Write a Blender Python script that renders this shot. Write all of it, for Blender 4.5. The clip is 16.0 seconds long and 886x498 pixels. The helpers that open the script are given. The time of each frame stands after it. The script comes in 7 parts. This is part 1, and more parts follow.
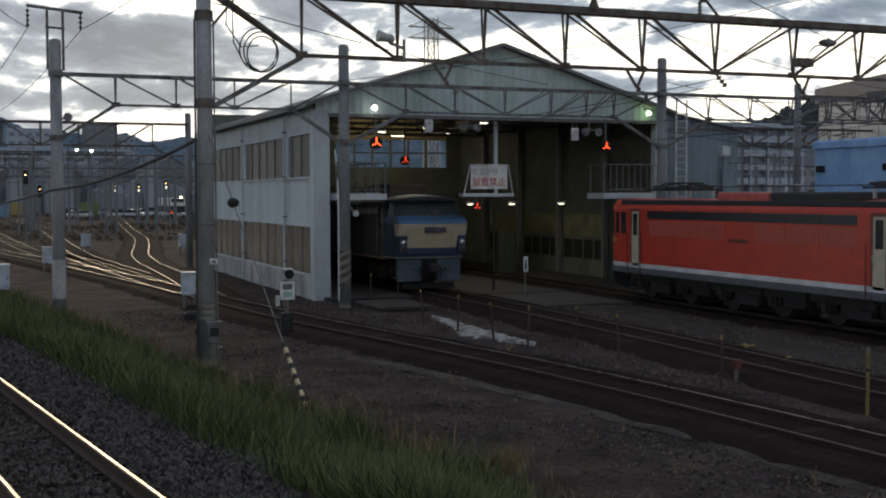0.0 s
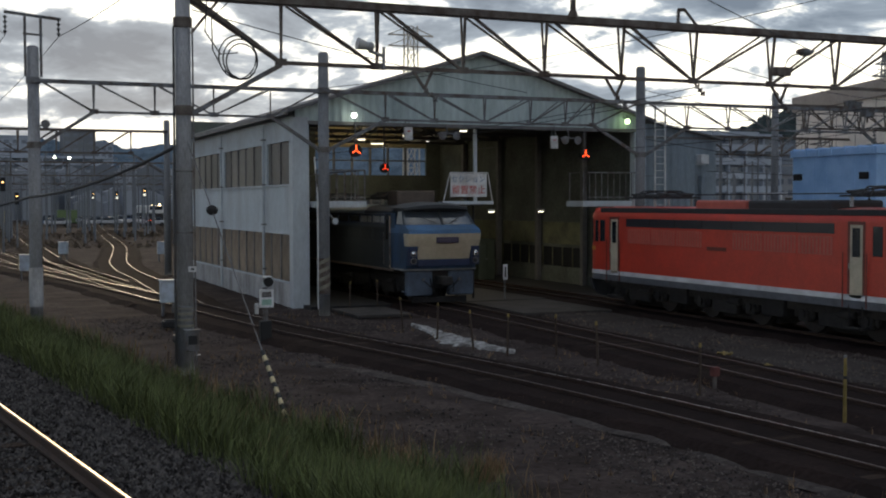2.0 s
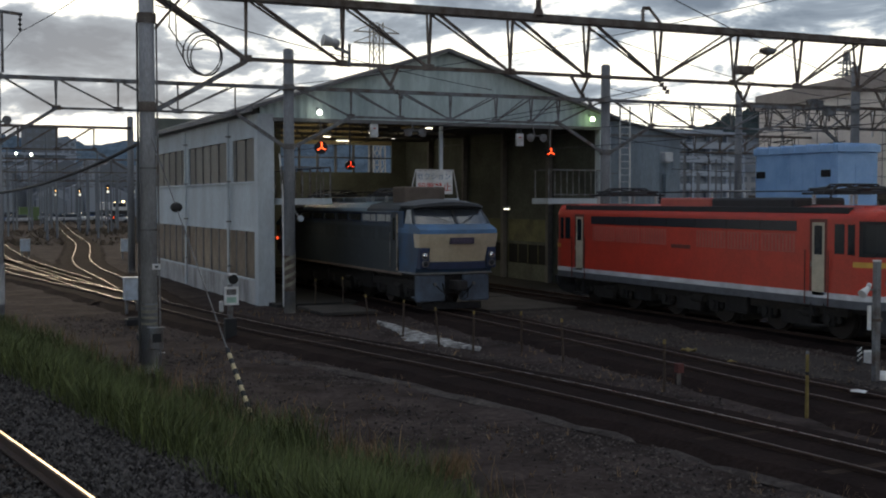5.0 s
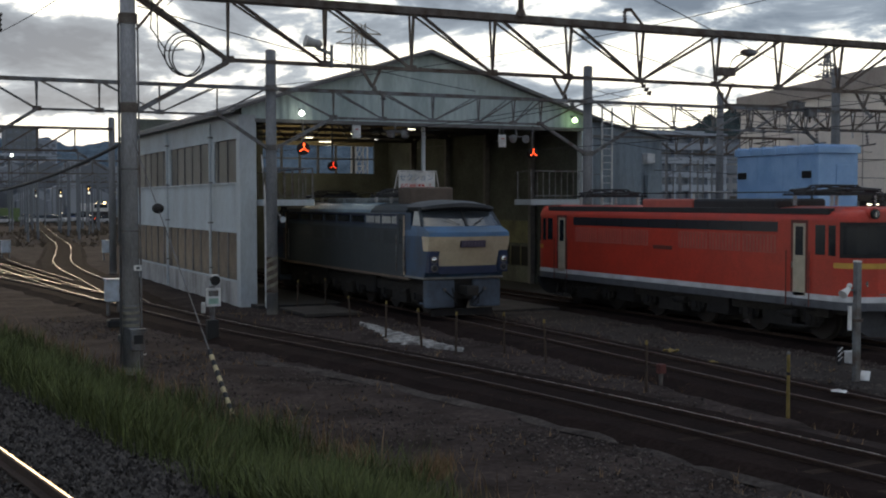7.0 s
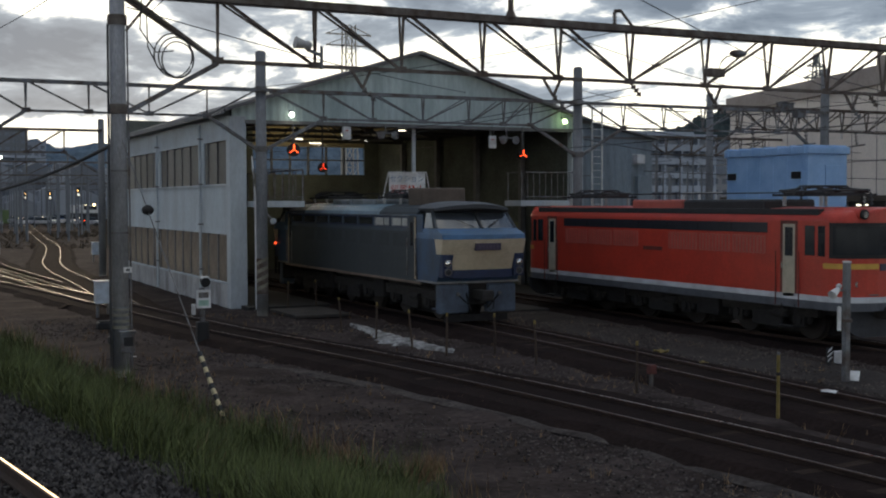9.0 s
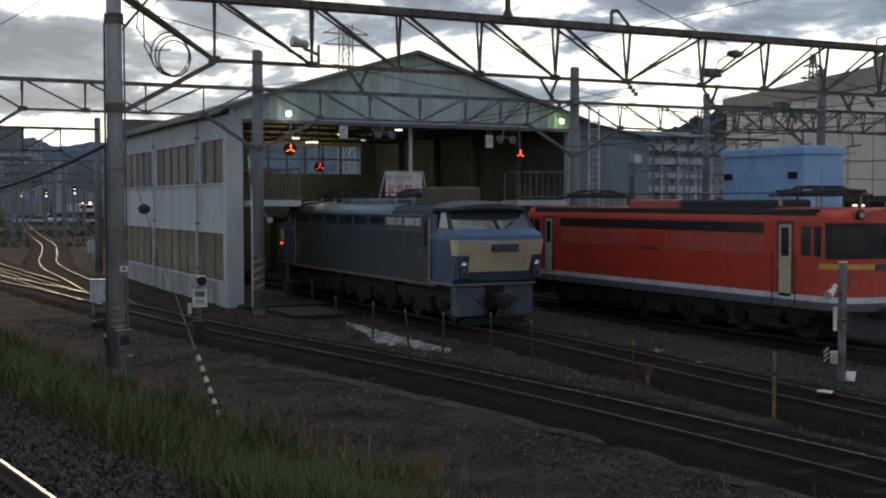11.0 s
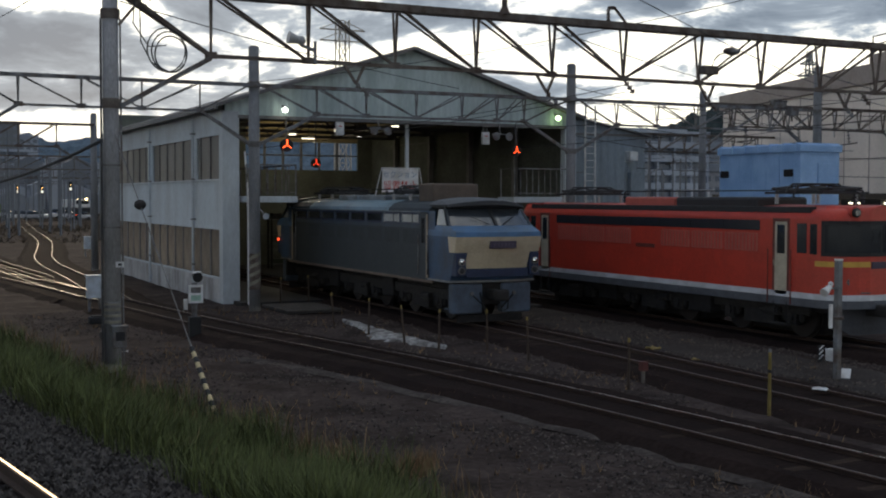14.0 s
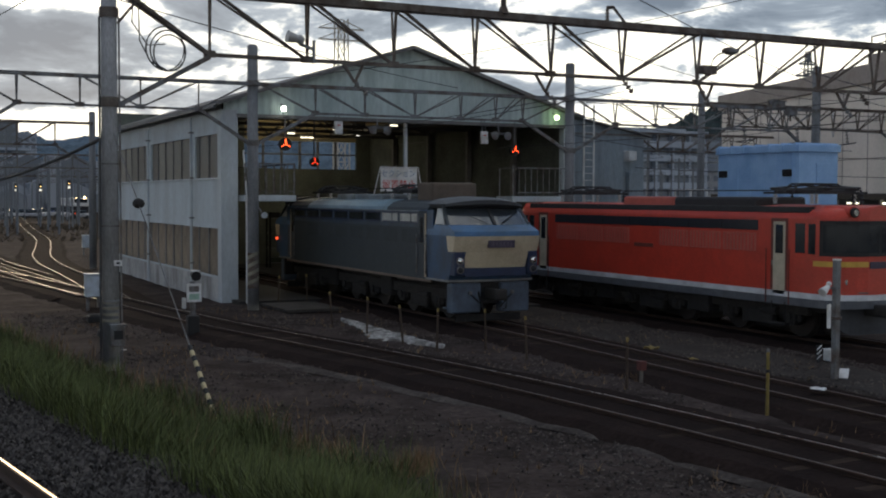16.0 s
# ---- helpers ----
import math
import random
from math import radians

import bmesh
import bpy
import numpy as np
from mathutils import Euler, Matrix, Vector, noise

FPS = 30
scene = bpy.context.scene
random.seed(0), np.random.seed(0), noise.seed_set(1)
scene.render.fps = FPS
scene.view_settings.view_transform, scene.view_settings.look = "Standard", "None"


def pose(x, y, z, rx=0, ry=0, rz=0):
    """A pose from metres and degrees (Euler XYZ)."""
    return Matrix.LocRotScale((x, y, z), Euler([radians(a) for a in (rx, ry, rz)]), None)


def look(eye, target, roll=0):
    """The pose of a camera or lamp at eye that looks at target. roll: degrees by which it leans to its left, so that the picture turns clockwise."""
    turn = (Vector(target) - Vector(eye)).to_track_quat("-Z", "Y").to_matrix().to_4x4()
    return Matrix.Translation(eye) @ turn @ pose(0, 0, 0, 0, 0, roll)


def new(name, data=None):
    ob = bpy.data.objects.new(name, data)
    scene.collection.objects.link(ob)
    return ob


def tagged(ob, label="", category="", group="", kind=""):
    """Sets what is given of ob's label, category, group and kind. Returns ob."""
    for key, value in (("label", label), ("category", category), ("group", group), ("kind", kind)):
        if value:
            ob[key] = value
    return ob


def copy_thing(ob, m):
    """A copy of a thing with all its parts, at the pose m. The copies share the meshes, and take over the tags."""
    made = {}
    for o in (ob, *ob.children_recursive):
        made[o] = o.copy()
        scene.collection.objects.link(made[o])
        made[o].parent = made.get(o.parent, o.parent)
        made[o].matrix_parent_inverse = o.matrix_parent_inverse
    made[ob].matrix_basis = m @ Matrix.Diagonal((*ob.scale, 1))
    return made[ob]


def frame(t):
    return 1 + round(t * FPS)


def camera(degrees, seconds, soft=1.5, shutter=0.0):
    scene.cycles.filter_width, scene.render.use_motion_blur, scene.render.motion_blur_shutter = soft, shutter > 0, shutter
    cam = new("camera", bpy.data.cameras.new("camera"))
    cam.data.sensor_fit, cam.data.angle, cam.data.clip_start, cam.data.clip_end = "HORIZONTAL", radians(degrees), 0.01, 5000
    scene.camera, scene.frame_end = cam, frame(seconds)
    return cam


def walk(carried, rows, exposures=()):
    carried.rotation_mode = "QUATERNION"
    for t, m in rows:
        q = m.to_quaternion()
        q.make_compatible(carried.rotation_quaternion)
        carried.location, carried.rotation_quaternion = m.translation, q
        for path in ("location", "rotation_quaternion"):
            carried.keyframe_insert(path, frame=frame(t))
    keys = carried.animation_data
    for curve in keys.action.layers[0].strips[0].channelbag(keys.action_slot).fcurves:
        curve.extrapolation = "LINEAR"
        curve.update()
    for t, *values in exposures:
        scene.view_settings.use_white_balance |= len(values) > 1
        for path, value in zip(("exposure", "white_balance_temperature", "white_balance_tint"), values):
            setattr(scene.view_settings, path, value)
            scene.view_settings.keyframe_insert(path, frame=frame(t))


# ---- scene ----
cam = camera(41.12, 16.0, soft=2.0)
# a hand-held camera on a platform: it stands still and turns slowly to the right
walk(cam, [
    (0, pose(0, 0, 3.9, 87.370, 0.185, -21.932)),
    (0.5, pose(0, 0, 3.9, 87.427, 0.258, -22.147)),
    (1, pose(0, 0, 3.9, 87.503, 0.237, -22.415)),
    (1.5, pose(0, 0, 3.9, 87.655, 0.195, -22.659)),
    (2, pose(0, 0, 3.9, 87.742, 0.117, -22.923)),
    (2.5, pose(0, 0, 3.9, 87.815, 0.129, -23.240)),
    (3, pose(0, 0, 3.9, 87.791, 0.179, -23.589)),
    (3.5, pose(0, 0, 3.9, 87.832, 0.211, -23.828)),
    (4, pose(0, 0, 3.9, 87.700, 0.177, -24.134)),
    (6.5, pose(0, 0, 3.9, 87.636, 0.013, -25.150)),
    (7, pose(0, 0, 3.9, 87.657, 0.067, -25.427)),
    (7.5, pose(0, 0, 3.9, 87.682, 0.022, -25.608)),
    (8, pose(0, 0, 3.9, 87.738, 0.113, -25.776)),
    (8.5, pose(0, 0, 3.9, 87.687, 0.034, -25.905)),
    (9, pose(0, 0, 3.9, 87.715, 0.156, -25.895)),
    (11.5, pose(0, 0, 3.9, 87.689, -0.019, -26.126)),
    (12, pose(0, 0, 3.9, 87.700, -0.039, -26.215)),
    (12.5, pose(0, 0, 3.9, 87.671, -0.126, -26.196)),
    (13, pose(0, 0, 3.9, 87.549, -0.154, -26.177)),
    (13.5, pose(0, 0, 3.9, 87.509, -0.166, -26.212)),
    (14, pose(0, 0, 3.9, 87.526, -0.124, -26.236)),
    (14.5, pose(0, 0, 3.9, 87.507, -0.129, -26.237)),
    (15, pose(0, 0, 3.9, 87.412, -0.169, -26.289)),
    (15.5, pose(0, 0, 3.9, 87.484, -0.220, -26.268)),
    (16, pose(0, 0, 3.9, 87.488, -0.234, -26.306)),
])

# ---- world and sun: a cloudy evening sky, brightest low behind the shed ----
SUN_AZ, SUN_EL, GLOW_AZ = 9.0, 12.0, 24.0
world = bpy.data.worlds.new("evening_sky")
scene.world = world
world.use_nodes = True
wn, wl = world.node_tree.nodes, world.node_tree.links
wn.clear()


def wnode(kind, **sets):
    n = wn.new(kind)
    for k, v in sets.items():
        n.inputs[k].default_value = v
    return n


sky = wn.new("ShaderNodeTexSky")
sky.sky_type, sky.sun_disc = "NISHITA", False
sky.sun_elevation, sky.sun_rotation = radians(SUN_EL), radians(SUN_AZ)
coord = wn.new("ShaderNodeTexCoord")
sep = wn.new("ShaderNodeSeparateXYZ")
wl.new(coord.outputs["Generated"], sep.inputs[0])
flat = wnode("ShaderNodeMapping", Scale=(2.5, 2.5, 6.5), Location=(0.10, 0.42, 0.25))
wl.new(coord.outputs["Generated"], flat.inputs[0])
cloud = wnode("ShaderNodeTexNoise", Scale=4.3, Detail=9.0, Roughness=0.58, Distortion=0.35)
wl.new(flat.outputs[0], cloud.inputs["Vector"])
cover = wn.new("ShaderNodeValToRGB")
cover.color_ramp.elements[0].position, cover.color_ramp.elements[0].color = 0.445, (1.0, 0.965, 0.84, 1)
cover.color_ramp.elements[1].position, cover.color_ramp.elements[1].color = 0.70, (0.105, 0.132, 0.175, 1)
for at, tone in ((0.488, (0.62, 0.625, 0.615, 1)), (0.530, (0.26, 0.30, 0.355, 1)), (0.575, (0.175, 0.21, 0.26, 1))):
    mid = cover.color_ramp.elements.new(at)
    mid.color = tone
# height profiles of the cloud deck: a bank over the town, and higher cloud over the works
deck = wn.new("ShaderNodeMath")
deck.operation = "SUBTRACT"
deck.inputs[1].default_value = 0.5
profiles = []
for stops in (((0.0, 0.42), (0.062, 0.44), (0.072, 0.50), (0.082, 0.58), (0.11, 0.61), (0.135, 0.60), (0.15, 0.52), (0.165, 0.47), (0.22, 0.59), (1.0, 0.48)),
              ((0.0, 0.42), (0.06, 0.43), (0.09, 0.44), (0.115, 0.44), (0.135, 0.50), (0.155, 0.58), (0.22, 0.61), (1.0, 0.48))):
    lift = wn.new("ShaderNodeFloatCurve")
    layer = lift.mapping.curves[0].points
    layer[0].location, layer[1].location = stops[0], stops[-1]
    for at, level in stops[1:-1]:
        layer.new(at, level)
    lift.mapping.update()
    wl.new(sep.outputs["Z"], lift.inputs["Value"])
    profiles.append(lift)
bank = wn.new("ShaderNodeMapRange")
bank.inputs["From Min"].default_value, bank.inputs["From Max"].default_value = 0.15, 0.33
wl.new(sep.outputs["X"], bank.inputs["Value"])
both = wn.new("ShaderNodeMix")
wl.new(bank.outputs[0], both.inputs["Factor"])
wl.new(profiles[0].outputs[0], both.inputs["A"])
wl.new(profiles[1].outputs[0], both.inputs["B"])
wl.new(both.outputs["Result"], deck.inputs[0])
fac = wn.new("ShaderNodeMath")
wl.new(cloud.outputs["Fac"], fac.inputs[0])
wl.new(deck.outputs[0], fac.inputs[1])
wl.new(fac.outputs[0], cover.inputs[0])
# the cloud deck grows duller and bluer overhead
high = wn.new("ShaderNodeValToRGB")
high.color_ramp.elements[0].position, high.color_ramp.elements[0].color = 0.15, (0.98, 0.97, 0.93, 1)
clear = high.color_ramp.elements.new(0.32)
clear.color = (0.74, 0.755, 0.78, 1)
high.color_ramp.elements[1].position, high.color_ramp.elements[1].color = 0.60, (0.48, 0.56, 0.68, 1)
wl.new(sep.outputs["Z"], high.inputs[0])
glow = wn.new("ShaderNodeVectorMath")
glow.operation = "DOT_PRODUCT"
glow.inputs[1].default_value = (math.sin(radians(GLOW_AZ)), math.cos(radians(GLOW_AZ)), 0.1)
wl.new(coord.outputs["Generated"], glow.inputs[0])
side = wn.new("ShaderNodeMapRange")
side.inputs["From Min"].default_value, side.inputs["From Max"].default_value = -0.6, 0.85
side.inputs["To Min"].default_value, side.inputs["To Max"].default_value = 0.98, 1.0
wl.new(glow.outputs["Value"], side.inputs["Value"])
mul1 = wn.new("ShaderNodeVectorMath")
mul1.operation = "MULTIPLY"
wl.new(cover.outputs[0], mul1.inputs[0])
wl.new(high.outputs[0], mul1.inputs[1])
mul2 = wn.new("ShaderNodeVectorMath")
mul2.operation = "SCALE"
wl.new(mul1.outputs[0], mul2.inputs[0])
wl.new(side.outputs[0], mul2.inputs["Scale"])
clouds_bg, sky_bg, add, wout = wnode("ShaderNodeBackground", Strength=1.22), wnode("ShaderNodeBackground", Strength=0.05), wnode("ShaderNodeMixShader", Fac=0.965), wn.new("ShaderNodeOutputWorld")
# warm towards the hidden sun, cool away from it
warm = wn.new("ShaderNodeMapRange")
warm.inputs["From Min"].default_value, warm.inputs["From Max"].default_value = 0.55, 0.97
wl.new(glow.outputs["Value"], warm.inputs["Value"])
tint = wn.new("ShaderNodeMix")
tint.data_type = "RGBA"
tint.inputs[6].default_value, tint.inputs[7].default_value = (0.95, 0.98, 1.05, 1), (1, 1, 1, 1)
wl.new(warm.outputs[0], tint.inputs["Factor"])
mul3 = wn.new("ShaderNodeVectorMath")
mul3.operation = "MULTIPLY"
wl.new(mul2.outputs[0], mul3.inputs[0])
wl.new(tint.outputs[2], mul3.inputs[1])
wl.new(mul3.outputs[0], clouds_bg.inputs[0])
wl.new(sky.outputs[0], sky_bg.inputs[0])
wl.new(sky_bg.outputs[0], add.inputs[1])
wl.new(clouds_bg.outputs[0], add.inputs[2])
wl.new(add.outputs[0], wout.inputs[0])

sun = new("sun", bpy.data.lights.new("sun", "SUN"))
sun.data.energy, sun.data.angle, sun.data.color = 0.4, radians(18), (1.0, 0.78, 0.52)
_a, _e = radians(SUN_AZ), radians(SUN_EL)
sun.matrix_world = look((math.sin(_a) * math.cos(_e) * 50, math.cos(_a) * math.cos(_e) * 50, math.sin(_e) * 50), (0, 0, 0))
scene.view_settings.exposure = 0.66


# ---- materials ----
def mat(name, color, rough=0.7, metal=0.0, vary=0.25, scale=3.0, fine=40.0, bump=0.15, dirt=None, dirt_amount=0.5, coat=0.0, spec=0.4, stretch=(1, 1, 1), per_object=0.0, glow=0.0, glow_color=None):
    """A surface with a base colour, broad stains, fine grain and a little relief."""
    m = bpy.data.materials.new(name)
    m.use_nodes = True
    n, l = m.node_tree.nodes, m.node_tree.links
    b = n["Principled BSDF"]
    b.inputs["Metallic"].default_value = metal
    b.inputs["Specular IOR Level"].default_value = spec
    b.inputs["Coat Weight"].default_value = coat
    tc = n.new("ShaderNodeTexCoord")
    mp = n.new("ShaderNodeMapping")
    mp.inputs["Scale"].default_value = stretch
    l.new(tc.outputs["Object"], mp.inputs[0])
    big, small = n.new("ShaderNodeTexNoise"), n.new("ShaderNodeTexNoise")
    big.inputs["Scale"].default_value, big.inputs["Detail"].default_value, big.inputs["Roughness"].default_value = scale, 5.0, 0.62
    small.inputs["Scale"].default_value, small.inputs["Detail"].default_value = fine, 3.0
    l.new(mp.outputs[0], big.inputs["Vector"])
    l.new(mp.outputs[0], small.inputs["Vector"])
    ramp = n.new("ShaderNodeValToRGB")
    d = dirt or tuple(c * (1 - vary) for c in color)
    ramp.color_ramp.elements[0].position, ramp.color_ramp.elements[0].color = 0.5 - 0.3 * dirt_amount, (*d, 1)
    ramp.color_ramp.elements[1].position, ramp.color_ramp.elements[1].color = 0.5 + 0.12, (*color, 1)
    l.new(big.outputs["Fac"], ramp.inputs[0])
    mix = n.new("ShaderNodeMix")
    mix.data_type, mix.blend_type = "RGBA", "MULTIPLY"
    mix.inputs["Factor"].default_value = 1.0
    grain = n.new("ShaderNodeMapRange")
    grain.inputs["From Min"].default_value, grain.inputs["From Max"].default_value = 0.25, 0.75
    grain.inputs["To Min"].default_value, grain.inputs["To Max"].default_value = 1 - vary * 0.8, 1 + vary * 0.5
    l.new(small.outputs["Fac"], grain.inputs["Value"])
    l.new(ramp.outputs[0], mix.inputs["A"])
    l.new(grain.outputs[0], mix.inputs["B"])
    out = mix.outputs["Result"]
    if per_object:
        info, tone, mix2 = n.new("ShaderNodeObjectInfo"), n.new("ShaderNodeMapRange"), n.new("ShaderNodeMix")
        mix2.data_type, mix2.blend_type = "RGBA", "MULTIPLY"
        mix2.inputs["Factor"].default_value = 1.0
        tone.inputs["To Min"].default_value, tone.inputs["To Max"].default_value = 1 - per_object, 1 + per_object
        l.new(info.outputs["Random"], tone.inputs["Value"])
        l.new(out, mix2.inputs["A"])
        l.new(tone.outputs[0], mix2.inputs["B"])
        out = mix2.outputs["Result"]
    l.new(out, b.inputs["Base Color"])
    rr = n.new("ShaderNodeMapRange")
    rr.inputs["To Min"].default_value, rr.inputs["To Max"].default_value = max(0.03, rough - 0.12), min(1.0, rough + 0.12)
    l.new(big.outputs["Fac"], rr.inputs["Value"])
    l.new(rr.outputs[0], b.inputs["Roughness"])
    if bump:
        bp = n.new("ShaderNodeBump")
        bp.inputs["Strength"].default_value, bp.inputs["Distance"].default_value = bump, 0.02
        l.new(small.outputs["Fac"], bp.inputs["Height"])
        l.new(bp.outputs[0], b.inputs["Normal"])
    if glow:
        b.inputs["Emission Color"].default_value = (*(glow_color or color), 1)
        b.inputs["Emission Strength"].default_value = glow
    return m


def glass(name, color=(0.02, 0.025, 0.03), rough=0.06):
    return mat(name, color, rough, vary=0.2, bump=0.0, spec=0.6, scale=1.5)


M_GROUND = mat("cinder_ground", (0.064, 0.049, 0.044), 0.95, vary=0.6, scale=0.65, fine=9.0, bump=0.7, dirt=(0.024, 0.018, 0.016), dirt_amount=0.5, spec=0.04)
M_BALLAST = mat("ballast_stone", (0.066, 0.056, 0.051), 0.9, vary=0.6, scale=1.2, fine=16.0, bump=0.9, dirt=(0.036, 0.031, 0.028), spec=0.1, per_object=0.2)
M_BED = mat("oily_trackbed", (0.025, 0.017, 0.015), 0.95, vary=0.45, scale=1.0, fine=12.0, bump=0.7, dirt=(0.016, 0.011, 0.010), spec=0.03)
M_PATH = mat("trodden_gravel", (0.056, 0.048, 0.043), 0.95, vary=0.5, scale=0.7, fine=14.0, bump=0.5, dirt=(0.036, 0.031, 0.028), spec=0.06)
M_PALEPATH = mat("pale_dusty_gravel", (0.092, 0.078, 0.070), 0.95, vary=0.55, scale=1.4, fine=14.0, bump=0.5, dirt=(0.040, 0.033, 0.030), dirt_amount=0.4, spec=0.04)
M_LIME = mat("white_powder_patch", (0.40, 0.39, 0.37), 0.95, vary=0.6, scale=2.4, fine=12.0, bump=0.4, dirt=(0.09, 0.08, 0.075), dirt_amount=0.45, spec=0.1)
M_CONC = mat("pole_concrete", (0.35, 0.35, 0.36), 0.9, vary=0.3, scale=1.2, fine=30.0, bump=0.25, dirt=(0.22, 0.215, 0.215), spec=0.2, stretch=(1, 1, 0.3))
# darker copy of the pole concrete; backlit shade is put into its colour
M_CONCDARK = mat("backlit_pole_concrete", (0.235, 0.24, 0.25), 0.9, vary=0.3, scale=1.2, fine=30.0, bump=0.25, dirt=(0.15, 0.15, 0.152), spec=0.15, stretch=(1, 1, 0.3))
M_SLAB = mat("worn_concrete", (0.075, 0.067, 0.060), 0.9, vary=0.45, scale=1.0, fine=20.0, bump=0.3, dirt=(0.045, 0.040, 0.036), spec=0.1)
M_RAIL = mat("rail_side", (0.068, 0.040, 0.027), 0.8, metal=0.1, vary=0.4, scale=4.0, fine=40.0, bump=0.3)
# low evening sun's gold is put into the rail steel's own colour
M_RAILTOP = mat("sun_gold_rail_head", (0.64, 0.47, 0.28), 0.30, metal=1.0, vary=0.15, scale=3.0, fine=30.0, bump=0.0)
M_RAILMID = mat("half_polished_rail_head", (0.15, 0.122, 0.10), 0.36, metal=1.0, vary=0.2, scale=3.0, fine=30.0, bump=0.0)
M_RAILPOL = mat("worn_bright_rail_head", (0.66, 0.60, 0.53), 0.28, metal=1.0, vary=0.2, scale=3.0, fine=30.0, bump=0.0)
M_RAILDULL = mat("dull_rail_head", (0.24, 0.20, 0.175), 0.42, metal=0.9, vary=0.3, scale=3.0, fine=30.0, bump=0.05)
M_SLEEPER = mat("sleeper_wood", (0.050, 0.036, 0.028), 0.95, vary=0.4, scale=3.0, fine=30.0, bump=0.5, spec=0.04, stretch=(0.3, 3, 1), per_object=0.35)
M_STEEL = mat("galvanised_steel", (0.21, 0.215, 0.22), 0.7, metal=0.2, vary=0.3, scale=2.5, fine=30.0, bump=0.1, dirt=(0.10, 0.075, 0.06))
M_RUSTSTEEL = mat("weathered_truss_steel", (0.17, 0.145, 0.125), 0.8, metal=0.1, vary=0.35, scale=2.0, fine=30.0, bump=0.15, dirt=(0.07, 0.045, 0.033))
M_WIRE = mat("dark_cable", (0.04, 0.04, 0.04), 0.7, vary=0.2, bump=0.0)
M_INSUL = mat("porcelain_insulator", (0.45, 0.44, 0.42), 0.35, vary=0.2, bump=0.0)
M_CLAD = mat("pale_corrugated_cladding", (0.54, 0.585, 0.605), 0.75, vary=0.14, scale=0.8, fine=12.0, bump=0.1, dirt=(0.45, 0.475, 0.485), spec=0.25, stretch=(1, 1, 0.35))
M_GABLE = mat("green_grey_gable_sheet", (0.52, 0.60, 0.575), 0.75, vary=0.15, scale=0.8, fine=12.0, bump=0.1, dirt=(0.36, 0.43, 0.41), spec=0.25, stretch=(1, 1, 0.25))
M_ROOF = mat("roof_sheet", (0.19, 0.18, 0.17), 0.8, vary=0.3, scale=0.8, fine=12.0, bump=0.2)
M_WALLBASE = mat("stained_concrete_plinth", (0.52, 0.51, 0.49), 0.9, vary=0.25, scale=1.0, fine=18.0, bump=0.3, dirt=(0.27, 0.25, 0.235), spec=0.2, stretch=(1, 1, 0.4))
M_WINDOWPALE = mat("grey_wired_glass", (0.125, 0.118, 0.102), 0.5, vary=0.35, scale=1.3, fine=8.0, bump=0.05, dirt=(0.08, 0.062, 0.045), spec=0.25, stretch=(1, 1, 0.4), per_object=0.4)
M_WINDOW = mat("dusty_translucent_glazing", (0.235, 0.18, 0.125), 0.6, vary=0.3, scale=0.9, fine=8.0, bump=0.05, dirt=(0.12, 0.085, 0.058), spec=0.25, per_object=0.25)
M_FRAME = mat("window_frame_steel", (0.20, 0.19, 0.18), 0.7, vary=0.3, bump=0.05)
M_INSIDE = mat("sooty_interior_wall", (0.17, 0.18, 0.15), 0.95, vary=0.35, scale=0.6, fine=12.0, bump=0.15, spec=0.15)
M_INFLOOR = mat("oily_shed_floor", (0.034, 0.031, 0.028), 0.85, vary=0.4, scale=0.5, fine=10.0, bump=0.2)
M_YELLOW = mat("crane_yellow", (0.30, 0.20, 0.05), 0.6, vary=0.3, bump=0.05)
M_WHITE = mat("white_painted_metal", (0.72, 0.72, 0.71), 0.5, vary=0.15, scale=2.0, fine=20.0, bump=0.05, dirt=(0.48, 0.46, 0.43))
M_SIGNRED = mat("red_sign_paint", (0.55, 0.04, 0.03), 0.55, vary=0.2, bump=0.0)
M_SIGNBLUE = mat("faded_blue_sign_paint", (0.20, 0.28, 0.38), 0.55, vary=0.2, bump=0.0)
M_BLACK = mat("black_paint", (0.015, 0.015, 0.016), 0.6, vary=0.3, bump=0.05)
M_DARKGREY = mat("grimy_underframe", (0.030, 0.028, 0.027), 0.85, vary=0.5, scale=3.0, fine=20.0, bump=0.3, dirt=(0.016, 0.013, 0.012))
M_BOGIE = mat("dusty_bogie_steel", (0.040, 0.036, 0.033), 0.9, vary=0.5, scale=4.0, fine=25.0, bump=0.3, dirt=(0.025, 0.022, 0.02))
M_WHEEL = mat("wheel_steel", (0.05, 0.042, 0.038), 0.7, metal=0.2, vary=0.3)
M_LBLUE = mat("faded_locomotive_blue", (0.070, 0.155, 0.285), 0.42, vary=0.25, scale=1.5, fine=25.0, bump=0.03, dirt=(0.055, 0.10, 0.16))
# the brow blue at about 0.6 of its tone, for sides and lower nose
M_LSIDEBLUE = mat("darker_nose_blue", (0.042, 0.088, 0.165), 0.5, vary=0.3, scale=1.6, fine=22.0, bump=0.03, dirt=(0.034, 0.058, 0.092))
# body side set darker than the nose, bluer in its upper band
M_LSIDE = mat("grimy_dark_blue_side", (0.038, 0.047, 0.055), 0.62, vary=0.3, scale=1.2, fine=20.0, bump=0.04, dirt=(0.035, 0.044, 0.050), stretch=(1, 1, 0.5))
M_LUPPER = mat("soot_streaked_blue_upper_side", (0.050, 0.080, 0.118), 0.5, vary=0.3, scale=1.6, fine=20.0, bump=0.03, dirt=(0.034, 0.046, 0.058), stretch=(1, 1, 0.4))
